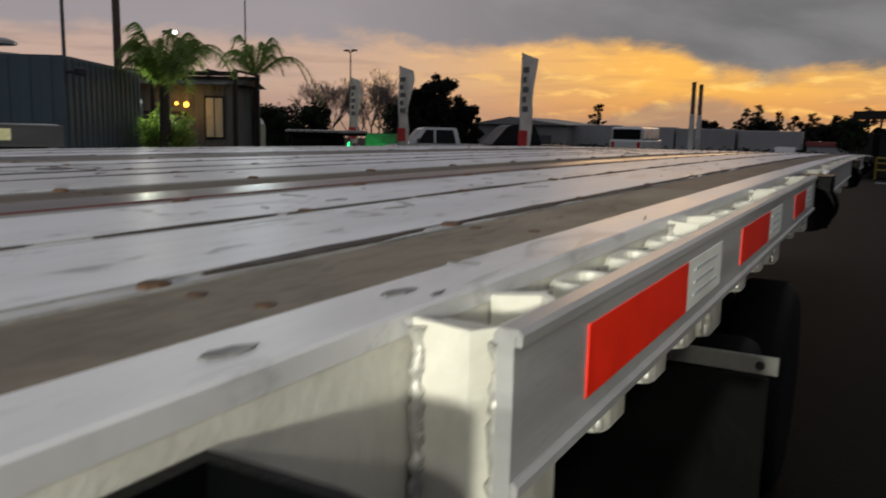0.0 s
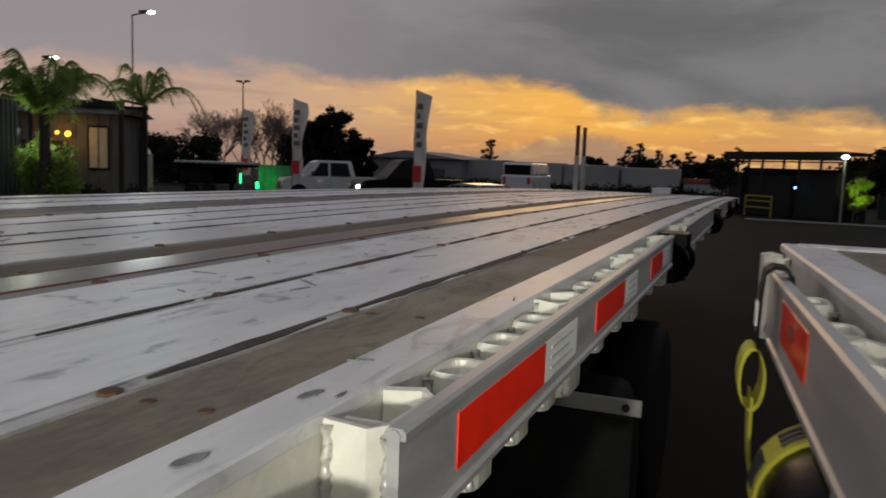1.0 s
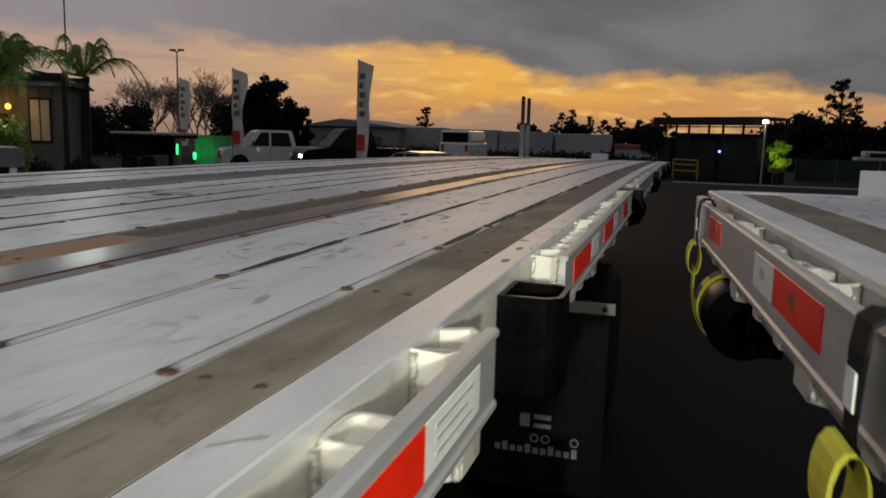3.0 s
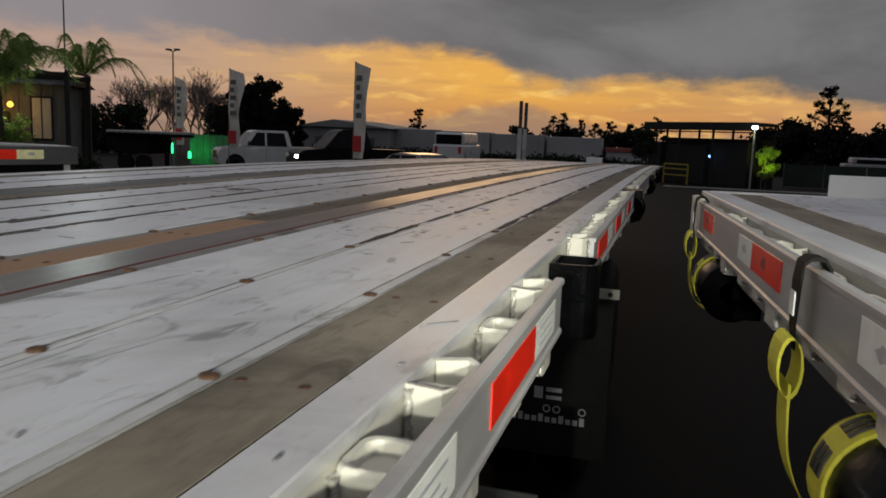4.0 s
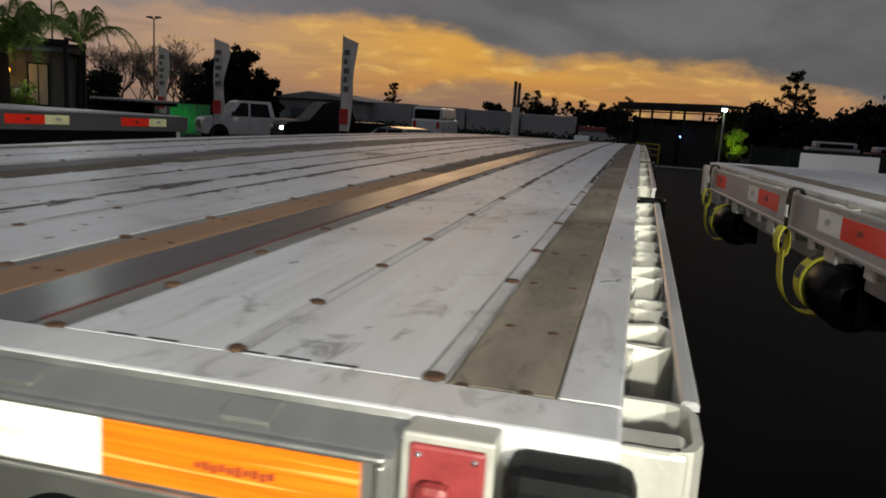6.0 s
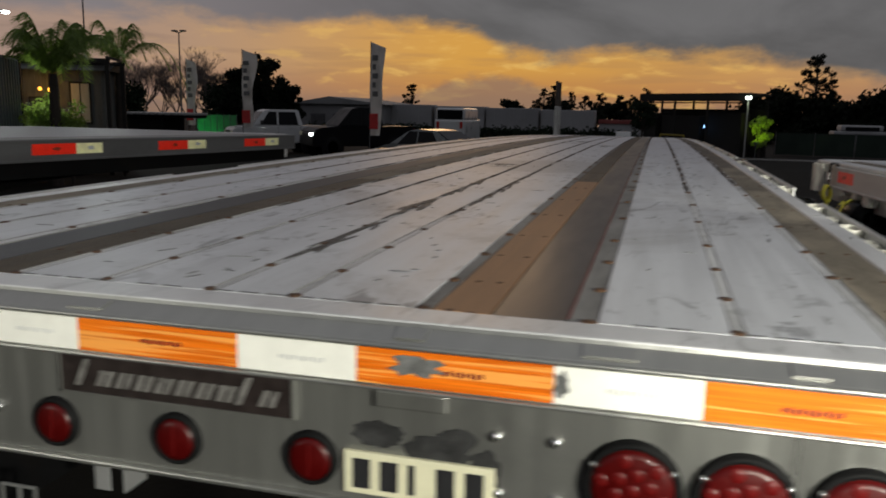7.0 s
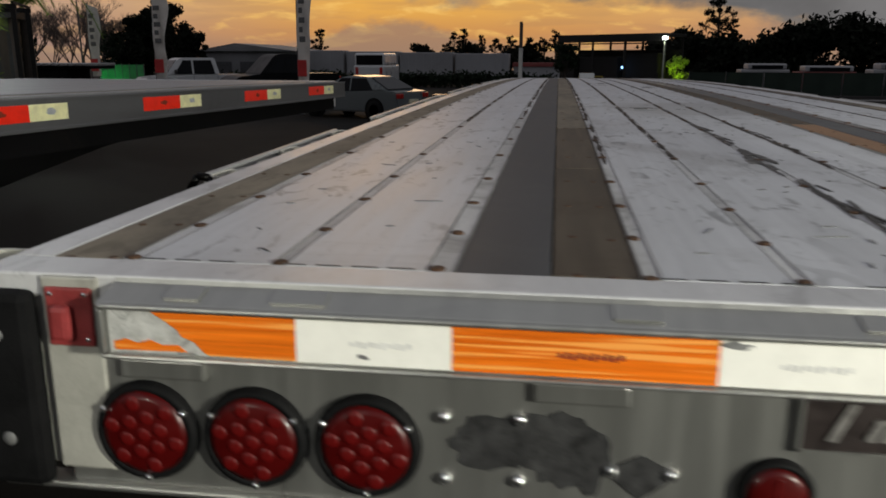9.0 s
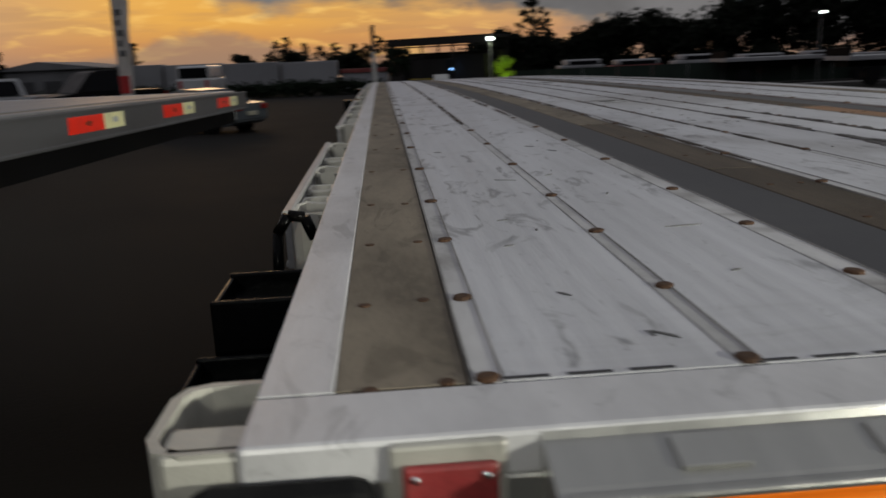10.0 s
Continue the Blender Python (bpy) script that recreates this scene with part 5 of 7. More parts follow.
left_trailer = build_neighbour(
    "flatbed_trailer", "grey flatbed trailer with red and cream side tape", left_at, 13.0, 1, 2.5,
    [(a - 0.89 * k, b - 0.89 * k, c) for k in range(5) for a, b, c in ((-0.72, -0.45, 0), (-0.45, -0.27, 1))],
    ("red_tape", "cream_tape"), [-8.0, -9.2], [], 0.30, "old_deck", 0.17)


# ---------------------------------------------------------------- yard: banners, poles, lamps
def banner(x, y, top, width=0.58, lean=0.02, curl=0.10, seed=1):
    B = thing("banner_flag", "tall white feather banner with a red foot", "banner", group="feather banners in the yard")
    g = fall(y)
    Shape().tube((x, y, g), (x + lean, y, top + 0.02), 0.022, 0.012).make("mast", M["pole"], B)
    Shape().lathe([(0.22, 0.0), (0.22, 0.04), (0.05, 0.08), (0.03, 0.2)], 18, "z", (x, y, g)).make("foot", M["pole"], B)
    z0, n, m = 0.75, 26, 7
    front, back = [], []
    for k in range(n + 1):
        t = k / n
        z = z0 + (top - z0) * t
        w = width * (0.72 + 0.28 * min(1, t * 1.6))
        for j in range(m + 1):
            u = j / m
            bend = curl * math.sin(t * 7 + seed) * u * u + 0.05 * math.sin(u * 6 + t * 9)
            front.append((x + lean * t + u * w * (1 - 0.12 * abs(math.sin(t * 5 + seed))), y + bend, z - 0.13 * u * (t > 0.98) - 0.10 * u * t))
    back = [(a, b + 0.006, c) for a, b, c in front]
    q = len(front)
    f = []
    for k in range(n):
        for j in range(m):
            a = k * (m + 1) + j
            f += [(a, a + 1, a + m + 2, a + m + 1), (q + a, q + a + m + 1, q + a + m + 2, q + a + 1)]
    link("cloth", front + back, f, M["banner"], B, "white cloth", True)
    for k in range(5):
        z = z0 + (top - z0) * (0.42 + 0.095 * k)
        Shape().box(x + 0.17, x + width * 0.66, y - 0.16, y - 0.135, z, z + 0.20, 0.01).make("print_bar", M["banner_ink"], B) if k % 2 == 0 else \
            Shape().box(x + 0.17, x + width * 0.52, y - 0.16, y - 0.135, z, z + 0.20, 0.01).make("print_bar", M["banner_ink"], B)
    Shape().box(x + 0.06, x + width * 0.68, y - 0.16, y - 0.13, z0 + 0.25, z0 + 0.85, 0.02).make("print_block", M["banner_red"], B, "red printed block")
    return B


banner(-10.22, 28.2, 4.32, 0.60, 0.05, 0.10, 1)
banner(-18.44, 33.0, 4.42, 0.72, 0.04, 0.14, 2)
banner(-23.5, 36.2, 4.22, 0.66, 0.0, 0.06, 3)


def stakes():
    for x, y, top in ((-1.27, 15.12, 2.37), (-1.25, 14.50, 2.37)):
        z = arch(min(y, FRONT))
        P = thing("load_stake", "dark upright steel load stake at the trailer's front corner", "stake", group="load stakes")
        Shape().box(x - 0.034, x + 0.034, y - 0.034, y + 0.034, z - 0.12, top - 0.48, 0.004).make("shaft", M["pale_pole"], P, "pale galvanised lower part")
        Shape().box(x - 0.028, x + 0.028, y - 0.028, y + 0.028, top - 0.48, top, 0.006).make("cap", M["timber_pole"], P, "dark upper part")


stakes()


def street_lamp(x, y, z, reach, heads, lit="lit_white", watts=60, colour=(0.9, 1.0, 0.95), r=0.06, label="tall lamp post with a lit head"):
    L = thing("street_lamp", label, "lamp")
    g = fall(y)
    Shape().tube((x, y, g), (x, y, z), r, r * 0.6).make("post", M["pole"], L)
    for dx in heads:
        Shape().tube((x, y, z), (x + dx * reach, y, z + 0.08), 0.03).make("arm", M["pole"], L)
        w = 0.32 if watts else 0.15
        Shape().box(x + dx * reach - w, x + dx * reach + w - 0.2 * (watts > 0), y - 0.14, y + 0.14, z + 0.06, z + 0.16, 0.03).make("head", M["pole"], L)
        if watts:
            Shape().box(x + dx * reach + 0.12, x + dx * reach + 0.36, y - 0.14, y + 0.08, z + 0.0, z + 0.12, 0.05).make("glass", M[lit], L, "lit glass")
            ob = new("lamp_light", bpy.data.lights.new("lamp_light", "SPOT"))
            ob.data.energy, ob.data.color, ob.data.shadow_soft_size = watts, colour, 0.15
            ob.data.spot_size, ob.data.spot_blend = radians(120), 0.6
            ob.matrix_world = look((x + dx * reach, y - 0.25, z - 0.1), (x + dx * reach + 1.5, y - 4.5, z - 5.0))
    return L


street_lamp(-22.4, 27.3, 7.2, 0.75, (1,), watts=380, r=0.045)
street_lamp(-27.0, 41.0, 6.0, 0.28, (-1, 1), watts=0, label="slim lamp post with two unlit heads")
street_lamp(-24.7, 25.0, 5.15, 0.4, (1,), watts=280, r=0.035)
street_lamp(24.3, 44.6, 3.42, 0.16, (-1,), watts=90, r=0.05)


def utility_poles():
    P = thing("utility_pole", "dark timber utility pole with sagging wires", "pole")
    Shape().tube((-19.8, 18.9, fall(18.9)), (-19.8, 18.9, 9.5), 0.14, 0.10, 12).make("shaft", M["timber_pole"], P)
    Shape().box(-20.8, -18.8, 18.85, 18.97, 8.7, 8.85, 0.01).make("cross_arm", M["timber_pole"], P)
    s = Shape()
    for z, sag in ((7.3, 0.8), (8.8, 0.6)):
        pts = []
        for k in range(17):
            t = k / 16
            pts.append((-19.8 - 16 * t, 18.9 - 13 * t, z - 4 * sag * t * (1 - t) + 0.8 * t))
        s.path(pts, 0.028, 5)
    s.make("wire", M["ink"], P, "sagging black wire")
    Q = thing("flag_pole", "thin dark pole beside the cladded office", "pole")
    Shape().tube((-13.2, 12.4, fall(12)), (-13.2, 12.4, 7.5), 0.045, 0.03).make("shaft", M["pole"], Q)


utility_poles()


# ---------------------------------------------------------------- office, shack and plants beside the yard
def build_office():
    m = pose(-12.5, 11.9, fall(12), 0, 0, 33.0)      # local +y runs along the side wall, -x along the front
    O = thing("site_office", "slate-blue cladded site office with a wall air conditioner", "office", m)
    h, w, l = 3.02, 6.5, 4.6
    # front wall, ribbed
    def ribbed(name, n, place, mat):
        s = Shape()
        for k in range(n):
            place(s, k)
        return s.make(name, mat, O)
    Shape().box(-w, -0.02, 0.0, 0.12, 0.0, h, 0.01).make("front_wall", M["container"], O)
    Shape().box(-0.14, -0.02, 0.12, l, 0.0, h, 0.01).make("side_wall", M["container_side"], O, "grey-green ribbed side wall")
    for k in range(int(l / 0.3)):
        Shape().box(-0.02, 0.02, 0.14 + k * 0.3, 0.27 + k * 0.3, 0.05, h - 0.05, 0.008).make("rib", M["container_side"], O)
    for k in range(int(w / 0.4)):
        Shape().box(-w + 0.05 + k * 0.4, -w + 0.25 + k * 0.4, -0.03, 0.0, 0.05, h - 0.05, 0.008).make("rib", M["container"], O)
    Shape().box(-w, -0.14, 0.12, l, h - 0.1, h - 0.02).make("roof", M["container"], O)
    Shape().box(-w, -w + 0.12, 0.12, l, 0, h).make("far_wall", M["container"], O)
    Shape().box(-w, -0.1, l, l + 0.1, 0, h).make("back_wall", M["container"], O)
    A = new("air_conditioner")
    A.parent = O
    Shape().box(-2.45, -1.75, -0.30, -0.03, 1.95, 2.42, 0.03).make("case", M["white_paint"], A, "white air conditioner case")
    Shape().box(-2.35, -2.0, -0.315, -0.295, 2.02, 2.35, 0.01).make("grille", M["ink"], A)
    L = thing("wall_camera", "small dark camera on the office wall", "camera")
    p = m @ Vector((0.25, 0.1, 2.72))
    Shape().tube(m @ Vector((0.0, 0.1, 2.72)), p, 0.03).make("arm", M["ink"], L)
    Shape().box(p.x - 0.08, p.x + 0.08, p.y - 0.08, p.y + 0.08, p.z - 0.07, p.z + 0.07, 0.02).make("housing", M["ink"], L)
    V = thing("roof_vent", "flat roof vent on the site office", "vent")
    p = m @ Vector((-1.9, 1.2, h))
    Shape().box(p.x - 0.5, p.x + 0.5, p.y - 0.3, p.y + 0.3, p.z - 0.03, p.z + 0.10, 0.03).make("curb", M["pale_pole"], V)
    Shape().lathe([(0.45, 0.28), (0.48, 0.33), (0.3, 0.40), (0.01, 0.42)], 18, "z", (p.x, p.y, p.z)).make("cowl", M["pale_pole"], V, "", True)
    Shape().tube((p.x, p.y, p.z + 0.08), (p.x, p.y, p.z + 0.3), 0.12).make("neck", M["pale_pole"], V)
    W = thing("block_wall", "low pinkish block wall", "wall", kind="structure")
    Shape().box(-22.0, -12.2, 9.6, 9.85, fall(9.7), 1.55, 0.01).make("wall_core", M["masonry"], W)
    cap = None
    for k in range(16):
        if cap is None:
            cap = Shape().box(-0.29, 0.29, 9.56, 9.89, 1.55, 1.63, 0.01).make("coping_block", M["masonry"], W)
            cap.location.x = -21.7
        else:
            again(cap, W, Matrix.Translation((-21.7 + 0.61 * k, 0, 0)))


build_office()


def build_shack():
    at = pose(-14.65, 18.65, 0.0, 0, 0, 26.4)
    S = thing("porch_house", "weathered grey house with a lit timber porch", "house", at)
    g = fall(20)
    Shape().box(-4.9, -0.40, 1.45, 3.6, g, 2.75, 0.02).make("wall", M["shack"], S)
    for k in range(15):
        Shape().box(-4.86 + k * 0.31, -4.82 + k * 0.31, 1.43, 1.448, g, 2.7).make("batten", M["shack"], S)
    Shape().add([(-5.2, 1.2, 2.75), (-0.2, 1.2, 2.75), (-0.2, 3.9, 2.75), (-5.2, 3.9, 2.75), (-5.2, 2.5, 3.02), (-0.2, 2.5, 3.02)],
                [(0, 1, 5, 4), (2, 3, 4, 5), (1, 2, 5), (3, 0, 4), (0, 3, 2, 1)]).make("roof", M["dark_timber"], S, "dark shallow roof")
    for a, b, z0, z1, mat in ((-1.40, -0.78, 1.15, 2.42, "curtain"), (-2.55, -1.95, 0.95, 1.95, "window"), (-3.7, -3.1, 0.95, 1.95, "window")):
        W = new("window")
        W.parent = S
        tagged(W, "pale curtained window" if mat == "curtain" else "dark window")
        c = (a + b) / 2
        Shape().box(a, b, 1.405, 1.427, z0, z1, 0.01).make("frame", M["dark_timber"], W)
        Shape().box(a + 0.06, c - 0.02, 1.39, 1.404, z0 + 0.06, z1 - 0.06).make("pane", M[mat], W)
        Shape().box(c + 0.02, b - 0.06, 1.39, 1.404, z0 + 0.06, z1 - 0.06).make("pane", M[mat], W)
    P = thing("pergola", "dark timber pergola in front of the house", "pergola", at)
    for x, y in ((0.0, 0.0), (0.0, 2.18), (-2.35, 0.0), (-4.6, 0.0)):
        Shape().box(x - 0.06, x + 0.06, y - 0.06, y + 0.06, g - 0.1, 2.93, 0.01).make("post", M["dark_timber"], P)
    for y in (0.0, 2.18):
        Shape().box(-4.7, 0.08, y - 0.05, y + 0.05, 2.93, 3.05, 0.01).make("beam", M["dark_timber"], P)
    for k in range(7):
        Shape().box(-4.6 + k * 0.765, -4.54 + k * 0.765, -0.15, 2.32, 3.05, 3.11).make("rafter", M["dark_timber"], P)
    for x, y, z, mat, w, c, r, kind in ((-16.82, 18.92, 2.15, "lit_warm", 10, (1.0, 0.50, 0.10), 0.085, "porch"), (-17.10, 18.80, 2.18, "lit_warm", 4, (1.0, 0.50, 0.10), 0.055, "porch"),
                                        (-30.35, 34.7, 3.88, "lit_yellow", 60, (1.0, 0.9, 0.6), 0.14, "post"), (-15.83, 16.38, 2.14, "lit_white", 330, (0.95, 1, 0.8), 0.06, "post")):
        L = thing("porch_lamp" if kind == "porch" else "garden_lamp", "small glowing warm porch lamp globe" if kind == "porch" else "small bright lamp on a thin dark post", "lamp")
        Shape().lathe([(0.01, -r), (r * 0.7, -r * 0.7), (r, 0.0), (r * 0.7, r * 0.7), (0.01, r)], 14, "z", (x, y - 0.05, z)).make("globe", M[mat], L, "", True)
        if kind == "porch":
            Shape().tube((x, y, z + r), (x, y, 3.0), 0.012).make("stem", M["pole"], L)
        else:
            Shape().tube((x, y + r, fall(y)), (x, y + r, z + r), 0.035).make("stem", M["pole"], L)
        if mat != "lit_white":
            lamp("lamp_light", (x + 0.1, y - 0.35, z), w, c, 0.1)
            continue
        ob = new("lamp_light", bpy.data.lights.new("lamp_light", "SPOT"))
        ob.data.energy, ob.data.color, ob.data.shadow_soft_size = w, c, 0.08
        ob.data.spot_size, ob.data.spot_blend = radians(100), 0.5
        ob.matrix_world = look((x + 0.25, y - 0.15, z), (-13.4, 15.0, 2.7))
    # small pale kiosk with a domed top, further back
    K = thing("kiosk", "small pale kiosk with a domed top, lit yellow-green", "kiosk")
    x, y = -27.95, 33.0
    h = fall(y)
    Shape().box(x - 0.55, x + 0.55, y, y + 1.0, h, 1.65, 0.04).make("body", M["curtain"], K)
    Shape().box(x - 0.38, x + 0.38, y - 0.02, y - 0.002, 0.7, 1.5, 0.005).make("hatch", M["window"], K, "dark hatch")
    Shape().lathe([(0.66, 1.652), (0.62, 1.80), (0.45, 2.02), (0.2, 2.15), (0.001, 2.18)], 20, "z", (x, y + 0.5, 0)).make("dome", M["white_paint"], K, "", True)
    lamp("lamp_light", (x + 0.2, y - 0.9, 2.3), 60, (0.95, 1.0, 0.55), 0.1)


build_shack()


def frond(s, base, yaw, length, lift, droop, rnd, leaf=0.30):
    """A feather-shaped palm leaf: an arched stem with many narrow leaflets."""
    pts = []
    n = 12
    for k in range(n + 1):
        t = k / n
        rad = length * (t - 0.12 * t * t)
        pts.append(Vector((base[0] + math.cos(yaw) * rad, base[1] + math.sin(yaw) * rad, base[2] + lift * math.sin(min(1, t * 1.1) * math.pi * 0.55) - droop * t * t * t)))
    for a, b in zip(pts, pts[1:]):
        s.tube(a, b, 0.018, 0.012, 5, False)
    side = Vector((-math.sin(yaw), math.cos(yaw), 0))
    for k in range(1, n):
        for h in (0.0, 0.2, 0.4, 0.6, 0.8):
            p = pts[k].lerp(pts[k + 1], h)
            L = leaf * (0.5 + 1.0 * math.sin(math.pi * min(1.0, (k + h) / n * 0.95)))
            for sd in (-1, 1):
                tip = p + side * sd * L * rnd.uniform(0.5, 0.8) + Vector((math.cos(yaw), math.sin(yaw), 0)) * L * 0.45 - Vector((0, 0, L * rnd.uniform(0.2, 0.8)))
                q = (pts[k + 1] - pts[k]).normalized() * 0.013
                s.add([p - q, p + q, tip], [(0, 1, 2)])


def palm(x, y, crown, seed, fronds=15, length=1.5, special=None, droop=1.0, leaf=0.30, lift=0.0):
    P = thing("palm_tree", "green feather palm with arching fronds", "palm", group="palms by the porch")
    rnd = random.Random(seed)
    g = fall(y)
    s = Shape()
    n = 9
    for k in range(n):
        a, b = k / n, (k + 1) / n
        s.tube((x + 0.08 * math.sin(a * 2), y, g + (crown - g) * a), (x + 0.08 * math.sin(b * 2), y, g + (crown - g) * b), 0.17 - 0.06 * a, 0.15 - 0.06 * b, 10)
    s.make("trunk", M["bark"], P)
    top = (x + 0.07, y, crown)
    for k in range(fronds):
        s = Shape()
        frond(s, top, 2 * math.pi * k / fronds + rnd.uniform(-0.2, 0.2), length * rnd.uniform(0.75, 1.1), rnd.uniform(0.35, 1.35) + lift, rnd.uniform(0.5, 1.8) * droop, rnd, leaf)
        s.make("frond", M["leaf"], P)
    if special:
        for yaw, ln, lift, dr in special:
            s = Shape()
            frond(s, top, yaw, ln, lift, dr, rnd, 0.34)
            s.make("frond", M["leaf"], P)


palm(-13.4, 15.0, 2.45, 3, 26, 1.15, special=((0.15, 2.2, 1.15, 1.0), (0.5, 1.9, 1.25, 0.9), (5.9, 1.7, 1.0, 1.2)), droop=0.6, leaf=0.30, lift=0.35)
palm(-16.3, 21.2, 3.10, 4, 13, 1.2, special=((0.3, 2.5, 1.05, 1.9), (0.9, 1.9, 1.0, 1.2), (3.3, 1.6, 1.1, 0.8)), droop=0.6, leaf=0.24, lift=0.35)


def leaf_cloud(centres, per, size, rnd, flat=0.6):
    """Many small bent leaves round the given centres (x, y, z, radius)."""
    v, f = [], []
    for cx, cy, cz, r in centres:
        for _ in range(per):
            u = Vector((rnd.gauss(0, 1), rnd.gauss(0, 1), rnd.gauss(0, 1) * flat))
            u = u.normalized() * r * rnd.random() ** 0.45
            p = Vector((cx, cy, cz)) + Vector((u.x, u.y, u.z))
            a = Vector((rnd.uniform(-1, 1), rnd.uniform(-1, 1), rnd.uniform(-1, 1))).normalized() * size * rnd.uniform(0.5, 1.2)
            b = a.cross(Vector((rnd.uniform(-1, 1), rnd.uniform(-1, 1), rnd.uniform(-1, 1)))).normalized() * size * 0.45
            n = len(v)
            v += [tuple(p - a), tuple(p + b), tuple(p + a), tuple(p - b)]
            f.append((n, n + 1, n + 2, n + 3))
    return v, f


def shrub(x, y, height, spread, seed, mat="leaf", label="leafy green garden shrub in front of the house"):
    """A clump of arching stems, each with a plume of narrow leaves."""
    B = thing("shrub", label, "shrub", group="garden shrubs")
    rnd, g = random.Random(seed), fall(y)
    stems, cs = Shape(), []
    for k in range(16):
        a, r = rnd.uniform(0, 6.28), spread * rnd.uniform(0.25, 1.0)
        top = Vector((x + math.cos(a) * r, y + math.sin(a) * r * 0.7, g + height * rnd.uniform(0.45, 1.0)))
        mid = Vector((x + math.cos(a) * r * 0.35, y + math.sin(a) * r * 0.25, g + (top.z - g) * 0.6))
        stems.tube((x, y, g), mid, 0.02, 0.014, 5)
        stems.tube(mid, top, 0.014, 0.006, 5)
        cs += [(*mid, 0.22), (*((mid + top) / 2), 0.25), (*top, 0.24)]
    stems.make("stem", M["bark"], B)
    v, f = leaf_cloud(cs, 80, 0.06, rnd, 0.9)
    link("foliage", v, f, M[mat], B)


for k, (x, y, h, w) in enumerate(((-13.9, 15.3, 2.3, 0.55), (-13.1, 15.2, 1.9, 0.45), (-14.5, 16.0, 1.9, 0.6), (-16.2, 17.3, 1.1, 0.6), (-15.2, 17.9, 0.9, 0.5), (-14.2, 18.6, 0.95, 0.5))):
    shrub(x, y, h, w, 60 + k, "leaf" if h > 1.5 else "hedge")


def tree(x, y, height, spread, seed, kind="round", mat="far_leaf", name="tree", label="dark evergreen tree with a dense crown", size=0.2, per=150):
    T = thing(name, label, "tree")
    rnd = random.Random(seed)
    g = fall(y)
    s = Shape()
    s.tube((x, y, g - 0.1), (x + 0.1, y, g + height * 0.55), height * 0.022, height * 0.016, 8)
    s.tube((x + 0.1, y, g + height * 0.55), (x, y, g + height * 0.92), height * 0.016, height * 0.006, 8)
    cs = []
    n = 46 if kind == "round" else 30
    for k in range(n):
        t = rnd.random()
        if kind == "round":
            zz = g + height * (0.25 + 0.68 * t)
            r = spread * (0.35 + 0.65 * math.sin(math.pi * min(1, 0.25 + 0.72 * t)))
        else:
            zz = g + height * (0.62 + 0.36 * t)
            r = spread * (1.05 - 0.75 * t)
        a = rnd.uniform(0, 6.28)
        d = r * rnd.random() ** 0.5
        c = (x + math.cos(a) * d, y + math.sin(a) * d, zz)
        s.tube((x, y, zz - spread * 0.35), c, height * 0.006, height * 0.002, 5)
        cs.append((*c, spread * (rnd.uniform(0.20, 0.40) if kind == "round" else rnd.uniform(0.10, 0.26))))
    s.make("trunk", M["bark"], T)
    v, f = leaf_cloud(cs, per, size, rnd)
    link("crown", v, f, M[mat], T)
    return T


def bare_tree(x, y, height, seed):
    T = thing("bare_tree", "leafless grey tree with fine twigs", "tree")
    rnd = random.Random(seed)
    s = Shape()
    def grow(p, d, l, r, depth):
        q = p + d * l
        s.tube(p, q, r, r * 0.7, 4 if depth > 1 else 7, False)
        if depth >= 6:
            return
        for _ in range(3 if depth else 5):
            e = (d + Vector((rnd.gauss(0, 0.5), rnd.gauss(0, 0.5), rnd.uniform(-0.1, 0.5)))).normalized()
            grow(q if rnd.random() < 0.7 else p.lerp(q, rnd.uniform(0.5, 1)), e, l * rnd.uniform(0.55, 0.8), max(r * 0.6, 0.009), depth + 1)
    grow(Vector((x, y, fall(y))), Vector((0, 0, 1)), height * 0.3, height * 0.013, 0)
    s.make("branch", M["twig"], T)


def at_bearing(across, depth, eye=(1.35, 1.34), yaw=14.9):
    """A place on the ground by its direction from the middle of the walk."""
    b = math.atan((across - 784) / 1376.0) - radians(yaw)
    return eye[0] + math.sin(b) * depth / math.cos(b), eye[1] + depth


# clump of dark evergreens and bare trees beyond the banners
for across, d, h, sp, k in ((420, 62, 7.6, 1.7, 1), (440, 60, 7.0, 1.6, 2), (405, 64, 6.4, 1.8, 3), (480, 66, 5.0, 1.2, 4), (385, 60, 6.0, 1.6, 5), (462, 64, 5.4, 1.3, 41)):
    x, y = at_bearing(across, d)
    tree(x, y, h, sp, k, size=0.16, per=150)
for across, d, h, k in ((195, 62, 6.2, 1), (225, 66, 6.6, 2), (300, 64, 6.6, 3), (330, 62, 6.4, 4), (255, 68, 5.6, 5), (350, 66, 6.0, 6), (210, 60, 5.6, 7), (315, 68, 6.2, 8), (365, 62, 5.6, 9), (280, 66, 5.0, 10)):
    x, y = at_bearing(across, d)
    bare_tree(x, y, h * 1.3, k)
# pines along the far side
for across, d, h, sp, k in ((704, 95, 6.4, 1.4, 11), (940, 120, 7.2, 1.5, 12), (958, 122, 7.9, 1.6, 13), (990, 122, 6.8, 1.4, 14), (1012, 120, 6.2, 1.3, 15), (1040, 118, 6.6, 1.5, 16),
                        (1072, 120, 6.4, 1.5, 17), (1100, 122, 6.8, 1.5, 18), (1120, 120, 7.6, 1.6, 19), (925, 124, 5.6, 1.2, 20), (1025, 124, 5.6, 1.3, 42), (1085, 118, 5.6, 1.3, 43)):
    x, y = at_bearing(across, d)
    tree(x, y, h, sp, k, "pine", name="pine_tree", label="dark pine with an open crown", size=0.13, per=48)
